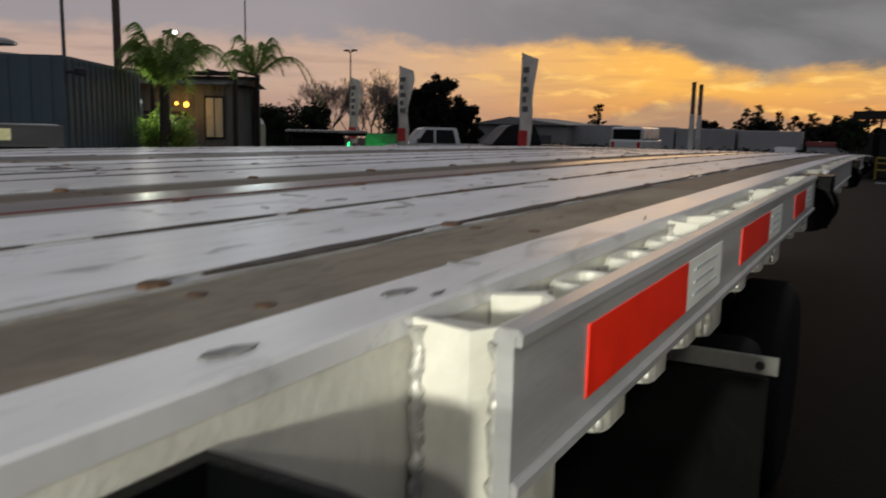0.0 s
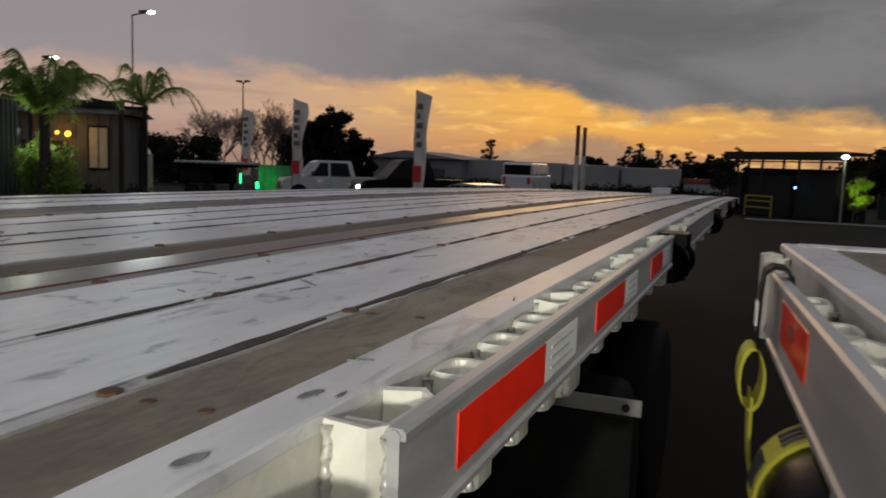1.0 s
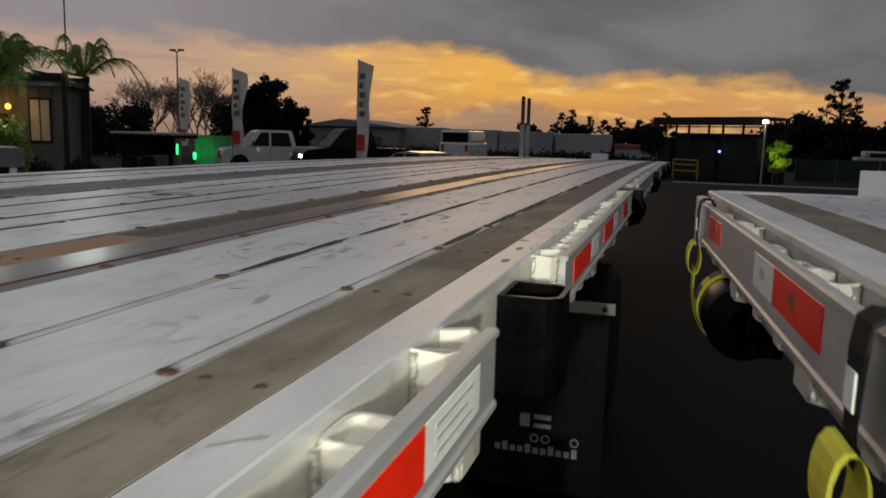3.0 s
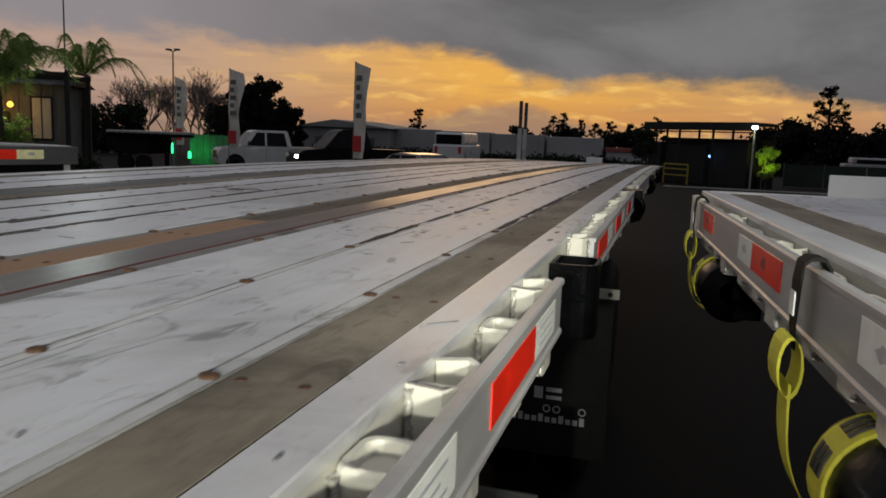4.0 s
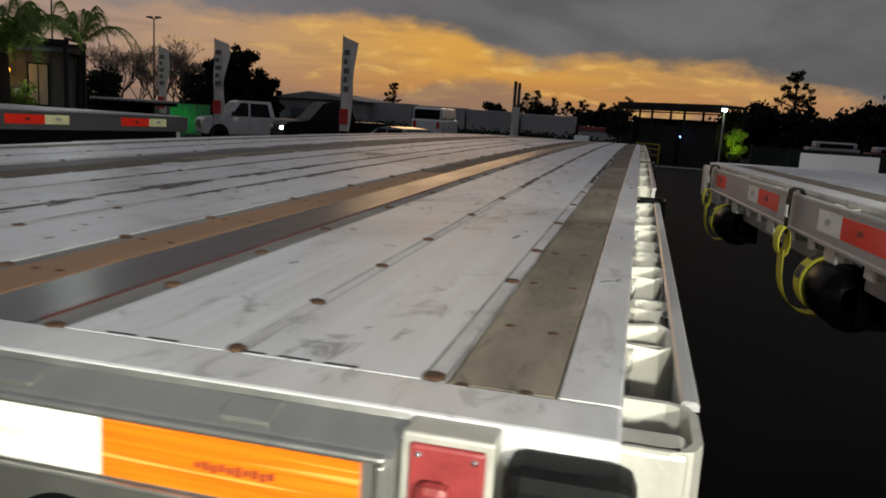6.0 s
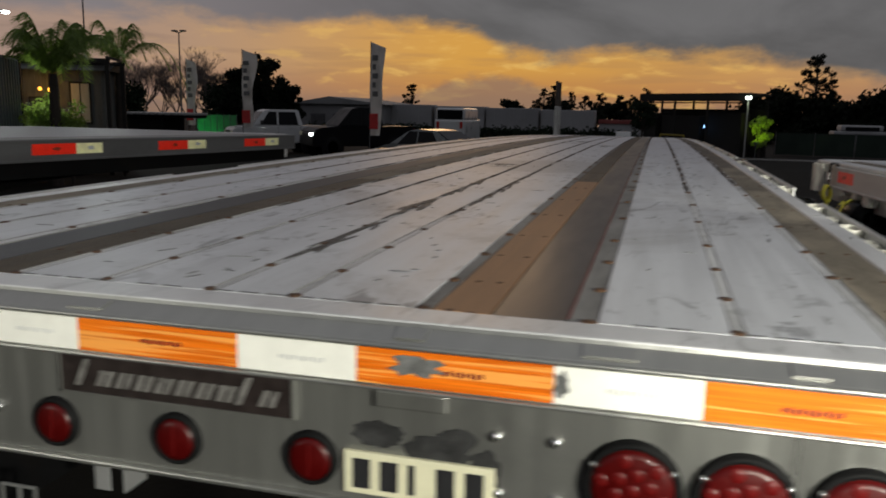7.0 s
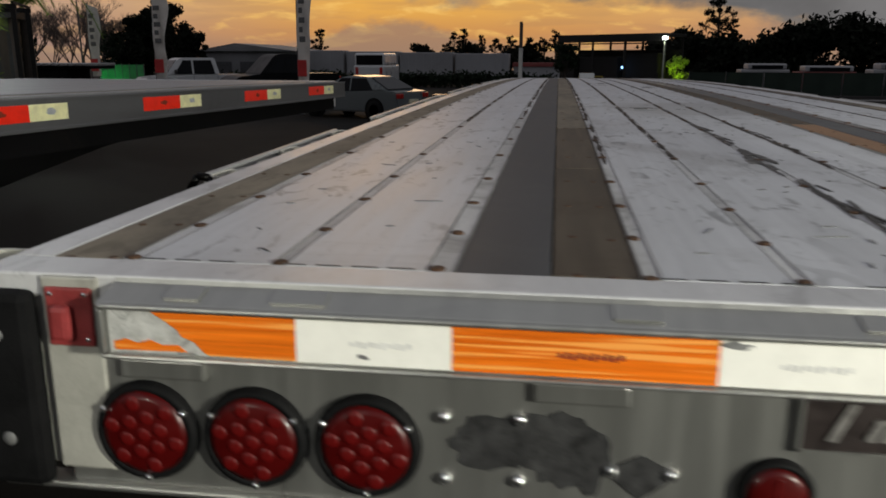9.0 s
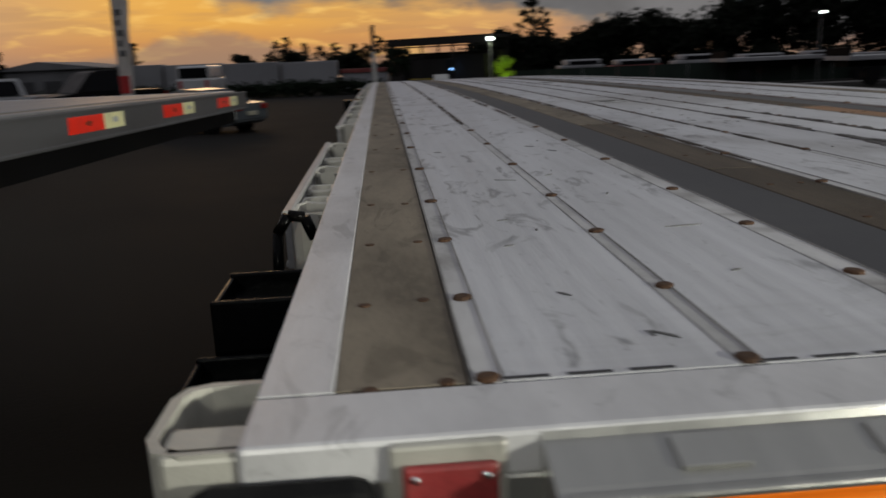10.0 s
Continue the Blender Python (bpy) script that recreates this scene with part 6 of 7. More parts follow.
tree(18.0, 98.9, 10.6, 2.3, 21, "pine", name="pine_tree", label="tall dark pine with an open crown", size=0.15, per=90)


def far_woods():
    rnd = random.Random(9)
    cs = []
    for k in range(1500):
        t = rnd.random()
        x = 9 + 95 * t
        y = 104 - 62 * t + rnd.uniform(-2, 10)
        top = 4.0 + 9.5 * t + rnd.uniform(-0.8, 0.8) + 0.9 * math.sin(x * 0.5) + 0.6 * math.sin(x * 1.7)
        z = fall(y) + top * rnd.random() ** 0.45
        cs.append((x, y, z, rnd.uniform(0.8, 1.7)))
    for k in range(170):
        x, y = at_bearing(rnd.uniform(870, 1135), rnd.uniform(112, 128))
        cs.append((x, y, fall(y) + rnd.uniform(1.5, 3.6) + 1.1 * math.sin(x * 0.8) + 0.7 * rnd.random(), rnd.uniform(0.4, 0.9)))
    v, f = leaf_cloud(cs, 60, 0.42, rnd)
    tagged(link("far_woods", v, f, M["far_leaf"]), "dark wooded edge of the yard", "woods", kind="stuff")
    s = Shape()
    for k in range(60):
        t = rnd.random()
        x, y = 10 + 92 * t, 104 - 62 * t + rnd.uniform(0, 6)
        s.tube((x, y, fall(y)), (x, y, fall(y) + 3 + 7 * t), 0.13, 0.05, 6)
    tagged(s.make("far_trunks", M["bark"]), "dark trunks in the wooded edge", "woods", kind="stuff")
    # low dark hedge along the far kerb
    cs = []
    for k in range(240):
        x = -34 + 33 * k / 240
        y = 74 + rnd.uniform(-0.5, 0.5)
        cs.append((x, y, fall(y) + rnd.uniform(0.2, 1.2), 0.6))
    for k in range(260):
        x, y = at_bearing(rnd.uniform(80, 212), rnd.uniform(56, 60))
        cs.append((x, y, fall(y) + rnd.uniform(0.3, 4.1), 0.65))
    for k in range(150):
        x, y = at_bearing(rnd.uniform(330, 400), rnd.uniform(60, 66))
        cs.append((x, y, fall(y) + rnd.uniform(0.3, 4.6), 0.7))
    v, f = leaf_cloud(cs, 46, 0.2, rnd)
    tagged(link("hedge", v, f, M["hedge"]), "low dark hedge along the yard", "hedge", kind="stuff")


far_woods()


# ---------------------------------------------------------------- buildings on the far side
def build_far_side():
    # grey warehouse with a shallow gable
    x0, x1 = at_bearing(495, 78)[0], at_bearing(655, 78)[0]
    g = fall(79)
    W = thing("warehouse", "low grey warehouse with a shallow gabled roof", "warehouse")
    Shape().box(x0, x1, 79, 92, g, 2.25, 0.02).make("wall", M["warehouse"], W)
    xm = (x0 + x1) / 2
    Shape().add([(x0 - 0.4, 78.6, 2.25), (xm - 1.0, 78.6, 3.05), (x1 + 0.4, 78.6, 2.25), (x0 - 0.4, 92.4, 2.25), (xm - 1.0, 92.4, 3.05), (x1 + 0.4, 92.4, 2.25)],
                [(0, 1, 4, 3), (1, 2, 5, 4), (0, 2, 1), (3, 4, 5), (0, 3, 5, 2)]).make("roof", M["warehouse"], W, "grey sheet roof")
    for k in range(3):
        xx = x0 + 2 + k * 2.6
        D = new("door")
        D.parent = W
        Shape().box(xx, xx + 1.7, 78.95, 79.0, g, 1.2, 0.02).make("shutter", M["pole"], D)
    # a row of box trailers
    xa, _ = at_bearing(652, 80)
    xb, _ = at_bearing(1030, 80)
    n = 4
    L = (xb - xa) / n
    for k in range(n):
        a = xa + k * L
        B = thing("box_trailer", "pale grey box trailer parked in a row", "trailer", group="row of box trailers")
        y = 81.0 + 0.3 * (k % 2)
        g = fall(y)
        top = 2.35 - 0.10 * k
        Shape().box(a, a + L - 0.25, y, y + 2.5, g + 1.0, top, 0.06).make("body", M["box_trailer"], B)
        for j in range(int(L / 0.8)):
            Shape().box(a + 0.1 + 0.8 * j, a + 0.13 + 0.8 * j, y - 0.03, y, g + 1.05, top - 0.05).make("side_post", M["box_trailer"], B)
        Shape().box(a, a + L - 0.25, y + 0.5, y + 2.0, g + 0.75, g + 1.0).make("chassis", M["frame"], B)
        for wx in (a + 1.0, a + 2.2, a + L - 1.6):
            Shape().lathe([(0.1, -0.14), (0.5, -0.14), (0.5, 0.14), (0.1, 0.14)], 18, "y", (wx, y + 0.3, g + 0.5)).make("wheel", M["rubber"], B)
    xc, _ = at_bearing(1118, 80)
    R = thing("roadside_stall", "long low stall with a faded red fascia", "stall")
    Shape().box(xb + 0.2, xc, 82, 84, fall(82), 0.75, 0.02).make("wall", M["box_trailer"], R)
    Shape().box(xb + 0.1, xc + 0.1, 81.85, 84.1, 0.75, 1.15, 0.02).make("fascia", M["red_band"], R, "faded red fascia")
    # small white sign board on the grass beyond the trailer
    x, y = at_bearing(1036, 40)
    S = thing("sign_board", "small white board on short posts", "sign")
    Shape().box(x - 0.5, x + 0.5, y, y + 0.04, 0.1, 0.42, 0.01).make("board", M["white_paint"], S)
    for d in (-0.4, 0.4):
        Shape().box(x + d - 0.03, x + d + 0.03, y + 0.04, y + 0.1, fall(y), 0.4).make("post", M["pole"], S)


build_far_side()


def build_shed():
    S = thing("open_shed", "dark open-sided shed with a flat metal roof", "shed")
    P = [Vector((-0.43, 57.0, 3.16)), Vector((6.1, 51.2, 3.03))]
    d = (P[1] - P[0])
    d.z = 0
    L = d.length
    u = d.normalized()
    m = Matrix.Translation((P[0].x, P[0].y, 0)) @ Matrix(((u.x, -u.y, 0, 0), (u.y, u.x, 0, 0), (0, 0, 1, 0), (0, 0, 0, 1)))
    S.matrix_world = m @ Matrix.Diagonal((1, 0.4, 1, 1))
    g = fall(54)
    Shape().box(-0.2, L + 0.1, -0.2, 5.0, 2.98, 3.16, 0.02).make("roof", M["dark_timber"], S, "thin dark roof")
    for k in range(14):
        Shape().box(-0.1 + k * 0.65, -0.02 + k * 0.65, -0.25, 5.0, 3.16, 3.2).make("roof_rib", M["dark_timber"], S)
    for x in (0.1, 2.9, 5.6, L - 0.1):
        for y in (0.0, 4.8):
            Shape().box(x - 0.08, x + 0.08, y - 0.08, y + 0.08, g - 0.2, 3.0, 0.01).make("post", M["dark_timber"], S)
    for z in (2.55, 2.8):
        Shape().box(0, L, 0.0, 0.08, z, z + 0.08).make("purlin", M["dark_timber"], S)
    # dark blocks added where the shed's inside is only shade
    Shape().box(0.0, 1.1, 0.6, 4.6, g, 1.9, 0.05).make("goods_crate", M["dark_timber"], S, "dark block added to fill the shed's shaded inside")
    Shape().box(1.3, 4.6, 1.4, 4.4, g, 1.75, 0.08).make("goods_crate", M["dark_timber"], S, "dark block added to fill the shed's shaded inside")
    Shape().box(4.9, 7.6, 2.2, 4.4, g, 2.0, 0.08).make("goods_crate", M["dark_timber"], S, "dark block added to fill the shed's shaded inside")
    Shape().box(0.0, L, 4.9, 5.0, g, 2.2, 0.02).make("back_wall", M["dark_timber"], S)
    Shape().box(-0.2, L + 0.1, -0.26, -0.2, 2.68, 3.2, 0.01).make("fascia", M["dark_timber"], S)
    Y = thing("safety_rail", "yellow tubular safety rail", "rail")
    for x in (2.4, 4.4):
        Shape().tube(m @ Vector((x, -0.7, g)), m @ Vector((x, -0.7, g + 1.25)), 0.06).make("upright", M["yellow_rail"], Y)
    for z in (0.55, 0.95, 1.25):
        Shape().tube(m @ Vector((2.4, -0.7, g + z)), m @ Vector((4.4, -0.7, g + z)), 0.055).make("bar", M["yellow_rail"], Y)
    B = thing("shed_lamp", "small bluish work lamp inside the shed", "lamp")
    p = m @ Vector((5.2, 0.4, 1.05))
    Shape().box(p.x - 0.12, p.x + 0.12, p.y - 0.1, p.y + 0.1, p.z - 0.07, p.z + 0.07, 0.03).make("glass", M["lit_blue"], B)
    Shape().tube((p.x, p.y, p.z + 0.05), (p.x, p.y, 3.0), 0.02).make("cord", M["pole"], B)
    c = thing("corner_lamp", "bright lamp on the shed's corner post", "lamp")
    q = m @ Vector((L + 0.05, -0.25, 2.9))
    Shape().box(q.x - 0.16, q.x + 0.16, q.y - 0.1, q.y + 0.1, q.z - 0.1, q.z + 0.08, 0.04).make("glass", M["lit_white"], c)
    Shape().tube((q.x, q.y + 0.1, g - 0.2), (q.x, q.y + 0.1, q.z), 0.055, 0.05).make("post", M["pale_pole"], c, "slim pale post")
    lamp("lamp_light", (q.x, q.y - 0.4, q.z - 0.3), 10, (0.85, 1.0, 0.6), 0.1)
    for x, y, z, seed in ((6.85, 51.3, 0.85, 5), (-0.15, 44.8, 1.7, 6)):
        T = thing("lit_bush", "lime-green small tree lit from below" if x > 5 else "small unlit green tree beside the shed, darkened in its leaf colour", "bush")
        rnd = random.Random(seed)
        s = Shape()
        gg = fall(y)
        cs = []
        for k in range(18):
            a, rr = rnd.uniform(0, 6.28), rnd.uniform(0.1, 0.7)
            cc = (x + math.cos(a) * rr, y + math.sin(a) * rr, z + rnd.uniform(-0.75, 0.75))
            s.tube((x, y, z - 0.9), cc, 0.03, 0.012, 5)
            cs.append((*cc, rnd.uniform(0.2, 0.36)))
        s.tube((x, y, gg), (x, y, z - 0.8), 0.07, 0.05)
        s.make("trunk", M["bark"], T)
        v, f = leaf_cloud(cs, 110, 0.10, rnd)
        # the second tree is unlit: that darkness is put into its leaf colour
        link("crown", v, f, M["bush" if x > 5 else "hedge"], T)
        if x < 5:
            continue
        G = thing("ground_spot", "small green spotlight on a stake", "lamp")
        Shape().lathe([(0.03, 0), (0.03, z - 0.75 - gg), (0.10, z - 0.72 - gg), (0.12, z - 0.6 - gg), (0.001, z - 0.58 - gg)], 12, "z", (x - 0.4, y - 1.6, gg)).make("case", M["pole"], G)
        ob = new("lamp_light", bpy.data.lights.new("lamp_light", "SPOT"))
        ob.data.energy, ob.data.color, ob.data.shadow_soft_size = 150, (0.75, 1.0, 0.12), 0.08
        ob.data.spot_size, ob.data.spot_blend = radians(62), 0.4
        ob.matrix_world = look((x - 0.4, y - 1.6, z - 0.42), (x, y, z + 0.1))
    # screened fence along the yard's far side, with pale vehicles behind it
    N = thing("screen_fence", "long dark green screened fence on steel posts", "fence")
    post, panel = None, None
    for k in range(26):
        x = 8.6 + 2.4 * k
        y = 57.5 - 0.20 * (x - 8.6)
        at = pose(x, y, fall(y), 0, 0, -11.3)
        if post is None:
            post = Shape().tube((0, 0, 0), (0, 0, 1.62), 0.035, n=8).make("post", M["pole"], N)
            panel = Shape().box(0.05, 2.40, -0.012, 0.012, 0.08, 1.52).box(0.03, 2.42, -0.02, 0.02, 1.52, 1.57).make("panel", M["screen"], N, "dark green screen cloth")
            post.matrix_basis = panel.matrix_basis = at
        else:
            again(post, N, at)
            again(panel, N, at)
    for x, y, l, top, mat in ((13.5, 64.0, 3.6, 1.25, "box_trailer"), (17.6, 63.5, 4.2, 1.10, "red_band"), (22.6, 62.5, 3.8, 1.30, "box_trailer"), (27.2, 61.5, 4.0, 1.15, "red_band"), (32.0, 60.5, 4.4, 1.2, "box_trailer")):
        C = thing("parked_van", "low pale van parked behind the fence" if mat == "box_trailer" else "low faded red van parked behind the fence", "van", group="vans behind the fence")
        g2 = fall(y)
        Shape().box(x, x + l, y, y + 1.8, g2 + 0.3, top - 0.45, 0.08).make("body", M[mat], C)
        Shape().box(x + 0.5, x + l - 0.2, y + 0.08, y + 1.72, top - 0.45, top, 0.12).make("cabin", M["box_trailer"], C)
        Shape().box(x + 0.8, x + l - 0.5, y + 0.05, y + 0.09, top - 0.40, top - 0.12, 0.02).make("side_window", M["car_glass"], C)
        for wx in (0.7, l - 0.8):
            Shape().lathe([(0.1, -0.1), (0.33, -0.1), (0.33, 0.1), (0.1, 0.1)], 16, "y", (x + wx, y + 0.1, g2 + 0.33)).make("wheel", M["rubber"], C)
    F = thing("flood_light", "bright far floodlight on a low post", "lamp")
    Shape().tube((23.97, 93.9, fall(94)), (23.97, 93.9, 0.4), 0.06).make("post", M["pole"], F)
    Shape().box(23.7, 24.25, 93.7, 93.82, 0.25, 0.62, 0.05).make("glass", M["lit_white"], F)


build_shed()


# ---------------------------------------------------------------- vehicles
def vehicle(name, label, category, at, paint, profile, cabin, width, wheels, r, extra=()):
    """A car from its side outline: body, glasshouse, windows, wheels, lamps. Local x runs along it, nose at x = 0."""
    V = thing(name, label, category, at)
    def slab(nm, pts, w, inset, mat, lab="", taper=0.0):
        n = len(pts)
        zmin, zmax = min(z for _, z in pts), max(z for _, z in pts)
        v = []
        for sd, k in ((-1, 0), (1, 1)):
            for x, z in pts:
                t = (z - zmin) / max(0.01, zmax - zmin)
                v.append((x, sd * (w / 2 - inset - taper * t), z))
        bm = bmesh.new()
        vs = [bm.verts.new(p) for p in v]
        bm.faces.new(vs[:n])
        bm.faces.new(vs[n:][::-1])
        for i in range(n):
            j = (i + 1) % n
            bm.faces.new((vs[i], vs[n + i], vs[n + j], vs[j]))
        bmesh.ops.recalc_face_normals(bm, faces=bm.faces[:])
        long_edges = [e for e in bm.edges]
        bmesh.ops.bevel(bm, geom=long_edges, offset=0.05, segments=2, affect="EDGES", clamp_overlap=True)
        return Shape().take(bm).make(nm, mat, V, lab)
    slab("body", profile, width, 0, paint)
    slab("cabin", cabin, width, 0.06, paint, "", 0.14)
    z0, z1 = min(z for _, z in cabin), max(z for _, z in cabin)
    for a, b, c, d in extra:
        for sd in (-1, 1):
            h0, h1 = z0 + 0.07 * (z1 - z0), z1 - 0.14 * (z1 - z0)
            y0 = sd * (width / 2 - 0.055)
            y1 = sd * (width / 2 - 0.055 - 0.115)
            s = Shape().add([(a, y0, h0), (b, y0, h0), (c, y1, h1), (d, y1, h1), (a, y0 * 0.94, h0), (b, y0 * 0.94, h0), (c, y1 * 0.94, h1), (d, y1 * 0.94, h1)],
                            [(0, 1, 2, 3), (4, 7, 6, 5), (0, 4, 5, 1), (1, 5, 6, 2), (2, 6, 7, 3), (3, 7, 4, 0)])
            s.make("side_window", M["car_glass"], V)
    for x in wheels:
        for sd in (-1, 1):
            # flat black disc stands for the shaded hollow of the wheel arch
            lo, hi = sorted((sd * (width / 2 - 0.02), sd * (width / 2 + 0.004)))
            Shape().lathe([(0.001, lo), (r * 1.28, lo), (r * 1.28, hi), (0.001, hi)], 28, "y", (x, 0, r)).make("wheel_arch", M["rubber"], V)
            W = new("wheel")
            W.parent, W.location = V, (x, sd * (width / 2 - 0.09), r)
            Shape().lathe([(r * 0.6, -0.11), (r * 0.95, -0.11), (r, -0.08), (r, 0.08), (r * 0.95, 0.11), (r * 0.6, 0.11)], 28, "y").make("tyre", M["rubber"], W, "", True)
            Shape().lathe([(r * 0.62, -0.09), (r * 0.5, -0.06), (0.01, -0.07), (0.01, 0.07), (r * 0.5, 0.06), (r * 0.62, 0.09)], 20, "y").make("rim", M["rail"], W, "", True)
    return V


def glass_pane(V, pts, t=0.02):
    n = len(pts)
    nrm = (Vector(pts[1]) - Vector(pts[0])).cross(Vector(pts[2]) - Vector(pts[0])).normalized() * t
    s = Shape().add([Vector(p) - nrm for p in pts] + [Vector(p) + nrm for p in pts], [list(range(n))[::-1], list(range(n, 2 * n))] + [(i, (i + 1) % n, n + (i + 1) % n, n + i) for i in range(n)])
    return s.make("windscreen", M["car_glass"], V)


def build_vehicles():
    # white crew-cab pickup, nose to the left
    y = 36.0
    V = vehicle("pickup_truck", "white crew-cab pickup truck", "pickup", pose(-20.36, y - 2.0, fall(y), 0, 0, 41) @ Matrix.Diagonal((0.95, 1.05, 1.14, 1)), M["white_paint"],
                [(0.5, 0.55), (0.52, 0.98), (0.62, 1.13), (1.75, 1.24), (5.8, 1.24), (5.85, 0.6), (5.6, 0.5), (0.6, 0.45)],
                [(1.55, 1.22), (2.2, 1.86), (2.45, 1.93), (4.05, 1.93), (4.25, 1.22)], 1.98, (1.35, 4.6), 0.40,
                ((1.98, 2.85, 2.85, 2.45), (2.95, 4.0, 3.85, 2.95)))
    glass_pane(V, [(1.64, -0.8, 1.30), (1.64, 0.8, 1.30), (2.17, 0.68, 1.82), (2.17, -0.68, 1.82)])
    Shape().box(0.48, 0.58, 0.55, 0.9, 0.82, 1.0, 0.02).make("headlight", M["plate"], V)
    Shape().box(0.48, 0.58, -0.9, -0.55, 0.82, 1.0, 0.02).make("headlight", M["plate"], V)
    Shape().box(0.47, 0.53, -0.5, 0.5, 0.72, 1.02, 0.02).make("grille", M["ink"], V, "dark grille")
    for sd in (-1, 1):
        lo, hi = sorted((sd * 0.99, sd * 1.16))
        Shape().box(1.95, 2.08, lo, hi, 1.28, 1.46, 0.03).make("mirror", M["ink"], V, "black door mirror")
        for x in (2.9, 4.1):
            lo, hi = sorted((sd * 0.985, sd * 0.994))
            Shape().box(x, x + 0.012, lo, hi, 0.62, 1.22).make("door_seam", M["ink"], V)
    # black pickup, nose to the left, lamp lit
    y = 30.0
    V = vehicle("pickup_truck", "black pickup truck with a lit headlight", "pickup", pose(-14.86, y + 2.3, fall(y + 2.3), 0, 0, 42) @ Matrix.Diagonal((1.0, 1.05, 1.18, 1)), M["black_paint"],
                [(0.0, 0.5), (0.04, 1.0), (0.3, 1.16), (1.4, 1.25), (5.0, 1.25), (5.05, 0.6), (4.8, 0.5), (0.2, 0.45)],
                [(1.2, 1.22), (1.95, 1.90), (2.2, 1.96), (3.2, 1.96), (3.5, 1.22)], 2.0, (0.95, 4.0), 0.42,
                ((1.7, 2.35, 2.35, 2.1), (2.42, 3.25, 3.05, 2.42)))
    glass_pane(V, [(1.33, -0.8, 1.30), (1.33, 0.8, 1.30), (1.92, 0.68, 1.84), (1.92, -0.68, 1.84)])
    Shape().box(-0.03, 0.06, -0.92, -0.6, 0.86, 0.98, 0.02).make("headlight", M["lit_white"], V, "lit headlight")
    Shape().box(-0.02, 0.06, 0.6, 0.92, 0.86, 1.0, 0.02).make("headlight", M["plate"], V)
    Shape().box(4.98, 5.08, -0.95, -0.8, 0.8, 1.15, 0.02).make("tail_lamp", M["tail"], V)
    # silver sedan seen from its rear quarter
    y = 33.0
    V = vehicle("sedan_car", "silver sedan parked in the yard", "car", pose(-9.7, 28.6, fall(28.0), 0, 0, -26) @ Matrix.Scale(1.04, 4), M["silver_paint"],
                [(0.0, 0.35), (0.05, 0.62), (0.9, 0.85), (3.9, 0.98), (4.45, 0.92), (4.5, 0.4), (4.2, 0.25), (0.2, 0.22)],
                [(0.95, 0.84), (1.85, 1.36), (2.3, 1.44), (3.1, 1.40), (4.0, 0.96)], 1.78, (0.85, 3.5), 0.32,
                ((1.45, 2.35, 2.35, 1.95), (2.42, 3.45, 3.05, 2.42)))
    glass_pane(V, [(3.95, -0.7, 1.0), (3.95, 0.7, 1.0), (3.18, 0.6, 1.37), (3.18, -0.6, 1.37)])
    for sd in (-1, 1):
        Shape().box(4.36, 4.5, min(sd * 0.55, sd * 0.86), max(sd * 0.55, sd * 0.86), 0.72, 0.88, 0.02).make("tail_lamp", M["tail"], V, "red tail lamp")
    Shape().box(4.46, 4.52, -0.25, 0.25, 0.55, 0.68, 0.01).make("plate", M["plate"], V)
    # white van behind, seen from the rear
    x, y = -13.75, 50.0
    g = fall(y)
    V = thing("white_van", "white van with a dark rear window", "van")
    Shape().box(x, x + 2.1, y, y + 4.8, g + 0.4, 1.18, 0.12).make("body", M["white_paint"], V)
    Shape().box(x + 0.04, x + 2.06, y + 0.15, y + 4.2, 1.1, 1.95, 0.16).make("cabin", M["white_paint"], V)
    Shape().box(x + 0.18, x + 1.92, y + 0.12, y + 0.17, 1.2, 1.82, 0.02).make("rear_window", M["car_glass"], V)
    for a in (0.15, 1.75):
        Shape().box(x + a, x + a + 0.2, y - 0.02, y + 0.06, 0.6, 1.05, 0.02).make("tail_lamp", M["tail"], V)
        for yy in (0.9, 3.9):
            Shape().lathe([(0.1, -0.11), (0.36, -0.11), (0.36, 0.11), (0.1, 0.11)], 18, "x", (x + a + 0.1, y + yy, g + 0.36)).make("wheel", M["rubber"], V)
    # dark gooseneck trailer by the porch
    T = thing("gooseneck_trailer", "dark gooseneck trailer on its stand", "trailer")
    x, y = at_bearing(140, 31)
    g = fall(y)
    Shape().box(x, x + 3.4, y, y + 2.2, 1.30, 1.42, 0.02).make("deck", M["pale_pole"], T)
    Shape().box(x, x + 3.4, y + 0.1, y + 2.1, 1.16, 1.30, 0.02).make("chassis", M["frame"], T)
    Shape().box(x + 0.2, x + 2.2, y + 0.2, y + 2.0, 0.35, 1.16, 0.06).make("tool_body", M["frame"], T)
    for k in (0.4, 3.0):
        Shape().box(x + k, x + k + 0.15, y + 0.3, y + 0.45, g, 1.2).make("stand_leg", M["frame"], T)
    for k in range(8):
        Shape().lathe([(0.05, -0.08), (0.07, 0.0), (0.05, 0.08)], 10, "y", (x + 0.3 + k * 0.4, y - 0.05, 1.36)).make("chain_lug", M["pale_pole"], T)
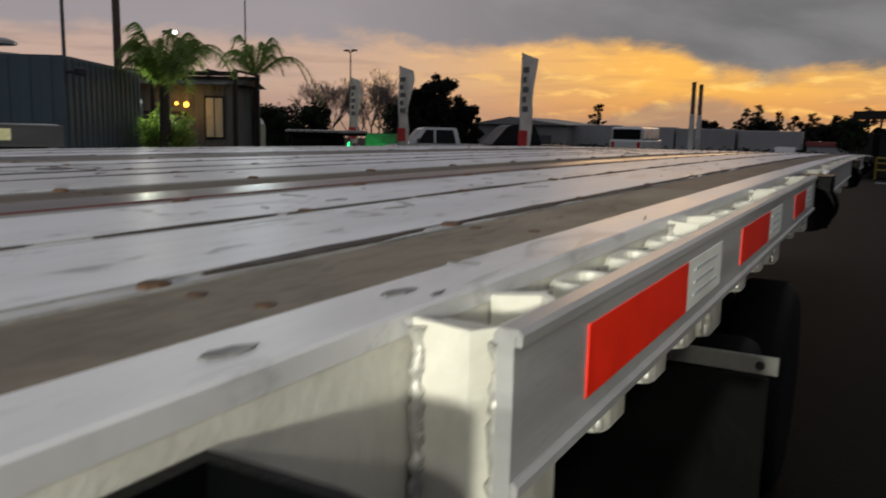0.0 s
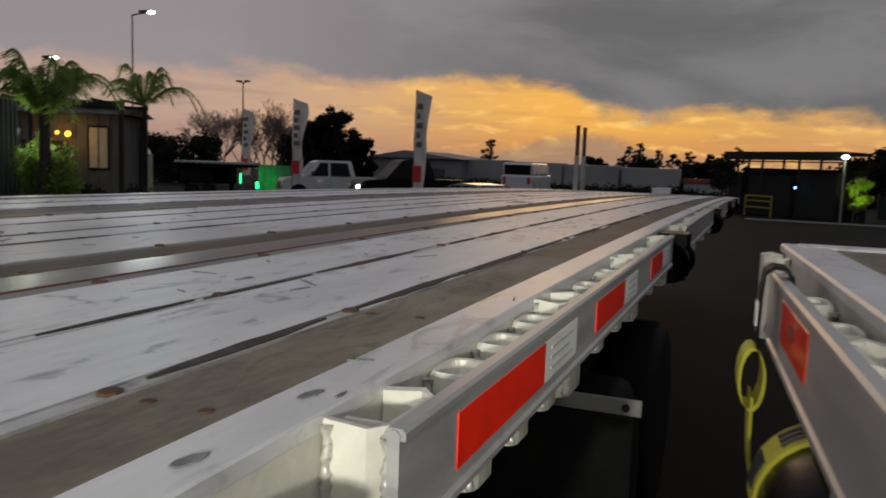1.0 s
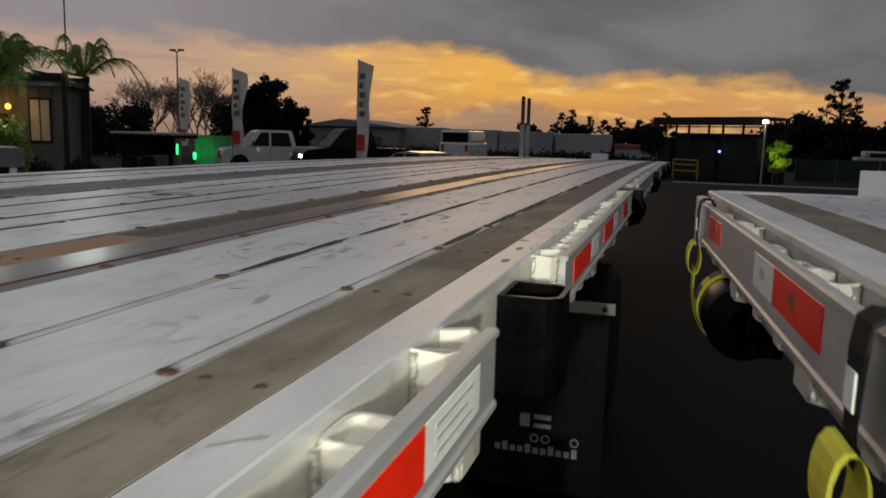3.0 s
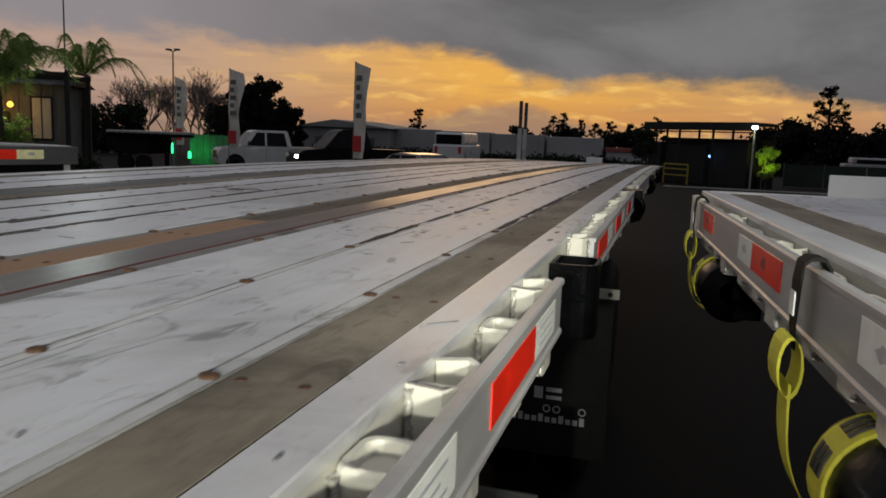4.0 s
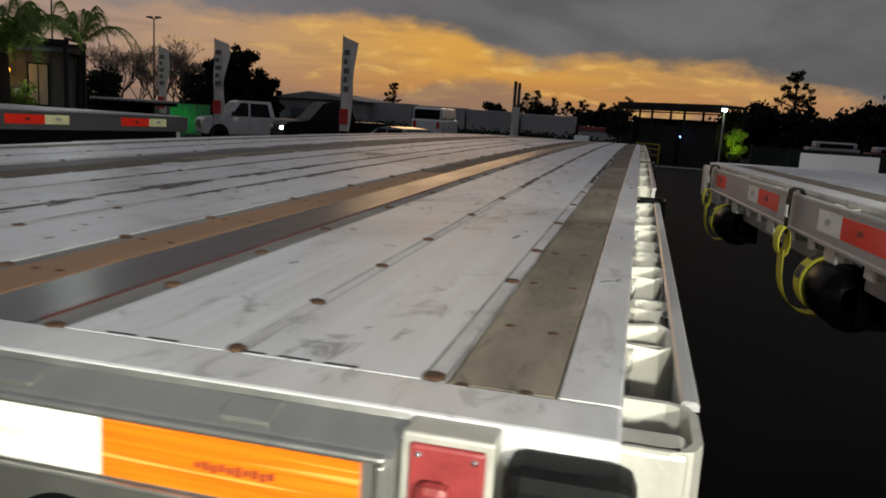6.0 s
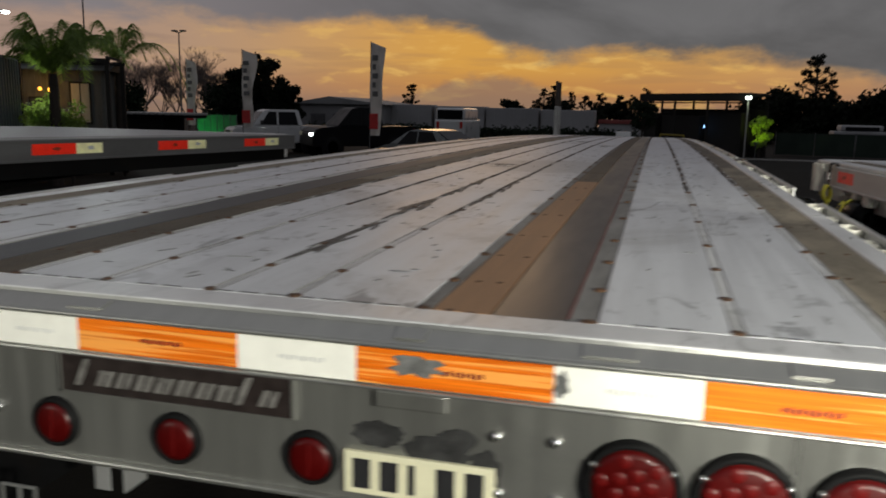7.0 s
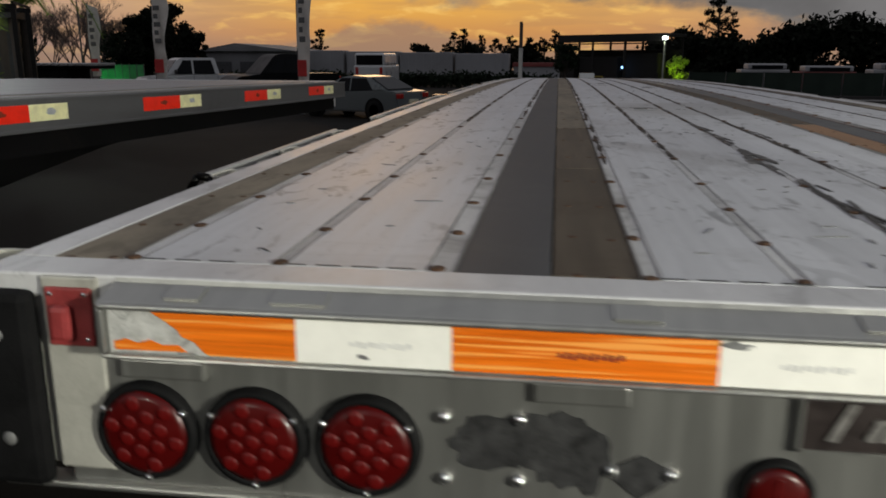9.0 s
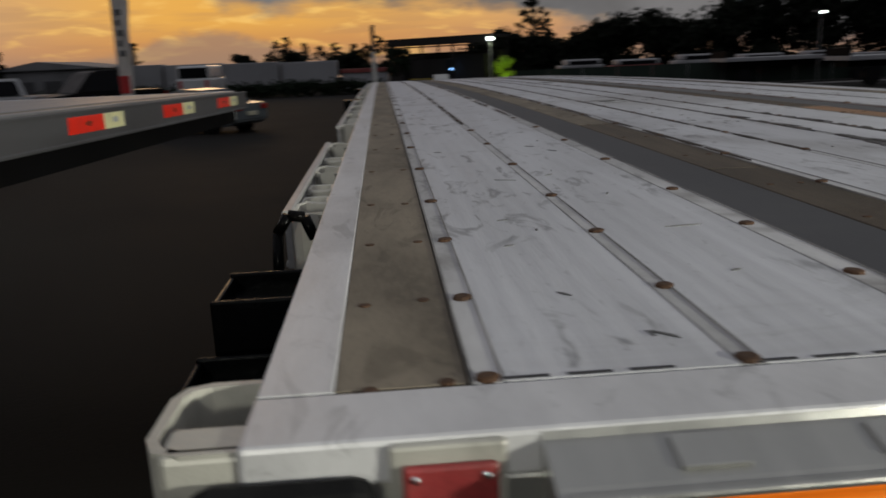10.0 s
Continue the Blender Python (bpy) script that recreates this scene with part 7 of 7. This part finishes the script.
    for wx in (1.0, 2.0):
        Shape().lathe([(0.1, -0.12), (0.4, -0.12), (0.4, 0.12), (0.1, 0.12)], 18, "y", (x + wx, y + 0.1, g + 0.4)).make("wheel", M["rubber"], T)
    # row of dark flat trailers beyond the right side
    for k, (x, y, l) in enumerate(((24.0, 41.0, 11.0), (36.0, 37.0, 11.0), (22.0, 52.0, 12.0))):
        T = thing("parked_trailer", "dark flat trailer parked at the yard's edge", "trailer", group="trailers along the yard's edge")
        g = fall(y)
        Shape().box(x, x + l, y, y + 2.5, 0.75, 1.0, 0.03).make("deck", M["box_trailer"], T)
        Shape().box(x + 0.3, x + l - 0.3, y + 0.6, y + 1.9, 0.4, 0.75).make("chassis", M["frame"], T)
        Shape().box(x, x + 0.12, y, y + 2.5, 1.0, 1.45, 0.02).make("headboard", M["frame"], T)
        for wx in (l - 1.2, l - 2.4, 1.5):
            Shape().lathe([(0.1, -0.13), (0.5, -0.13), (0.5, 0.13), (0.1, 0.13)], 18, "y", (x + wx, y + 0.3, g + 0.5)).make("wheel", M["rubber"], T)
    # green-lit mesh fence with two green lamps
    F = thing("mesh_fence", "green mesh fence lit by green lamps", "fence")
    x, y = at_bearing(295, 41)
    g = fall(y)
    for k in range(7):
        Shape().tube((x + 0.45 * k, y, g), (x + 0.45 * k, y, 1.3), 0.03).make("post", M["pole"], F)
    for k in range(6):
        Shape().box(x + 0.45 * k + 0.03, x + 0.45 * k + 0.42, y - 0.01, y + 0.02, g + 0.1, 1.25).make("panel", M["green_net"], F)
    for dx in (-0.4, 0.75):
        L = thing("green_lamp", "small green garden lamp", "lamp")
        gz = 0.15 + (0.25 if dx < 0 else 0)
        Shape().lathe([(0.08, -0.3), (0.09, 0.0), (0.06, 0.3 if dx < 0 else 0.1), (0.001, 0.31 if dx < 0 else 0.11)], 12, "z", (x + dx, y - 1.2, gz)).make("glass", M["lit_green"], L)
        Shape().tube((x + dx, y - 1.2, fall(y)), (x + dx, y - 1.2, gz), 0.03).make("stem", M["pole"], L)
        lamp("lamp_light", (x + dx + 0.2, y - 0.8, gz + 0.1), 14, (0.02, 1.0, 0.25), 0.08)


build_vehicles()
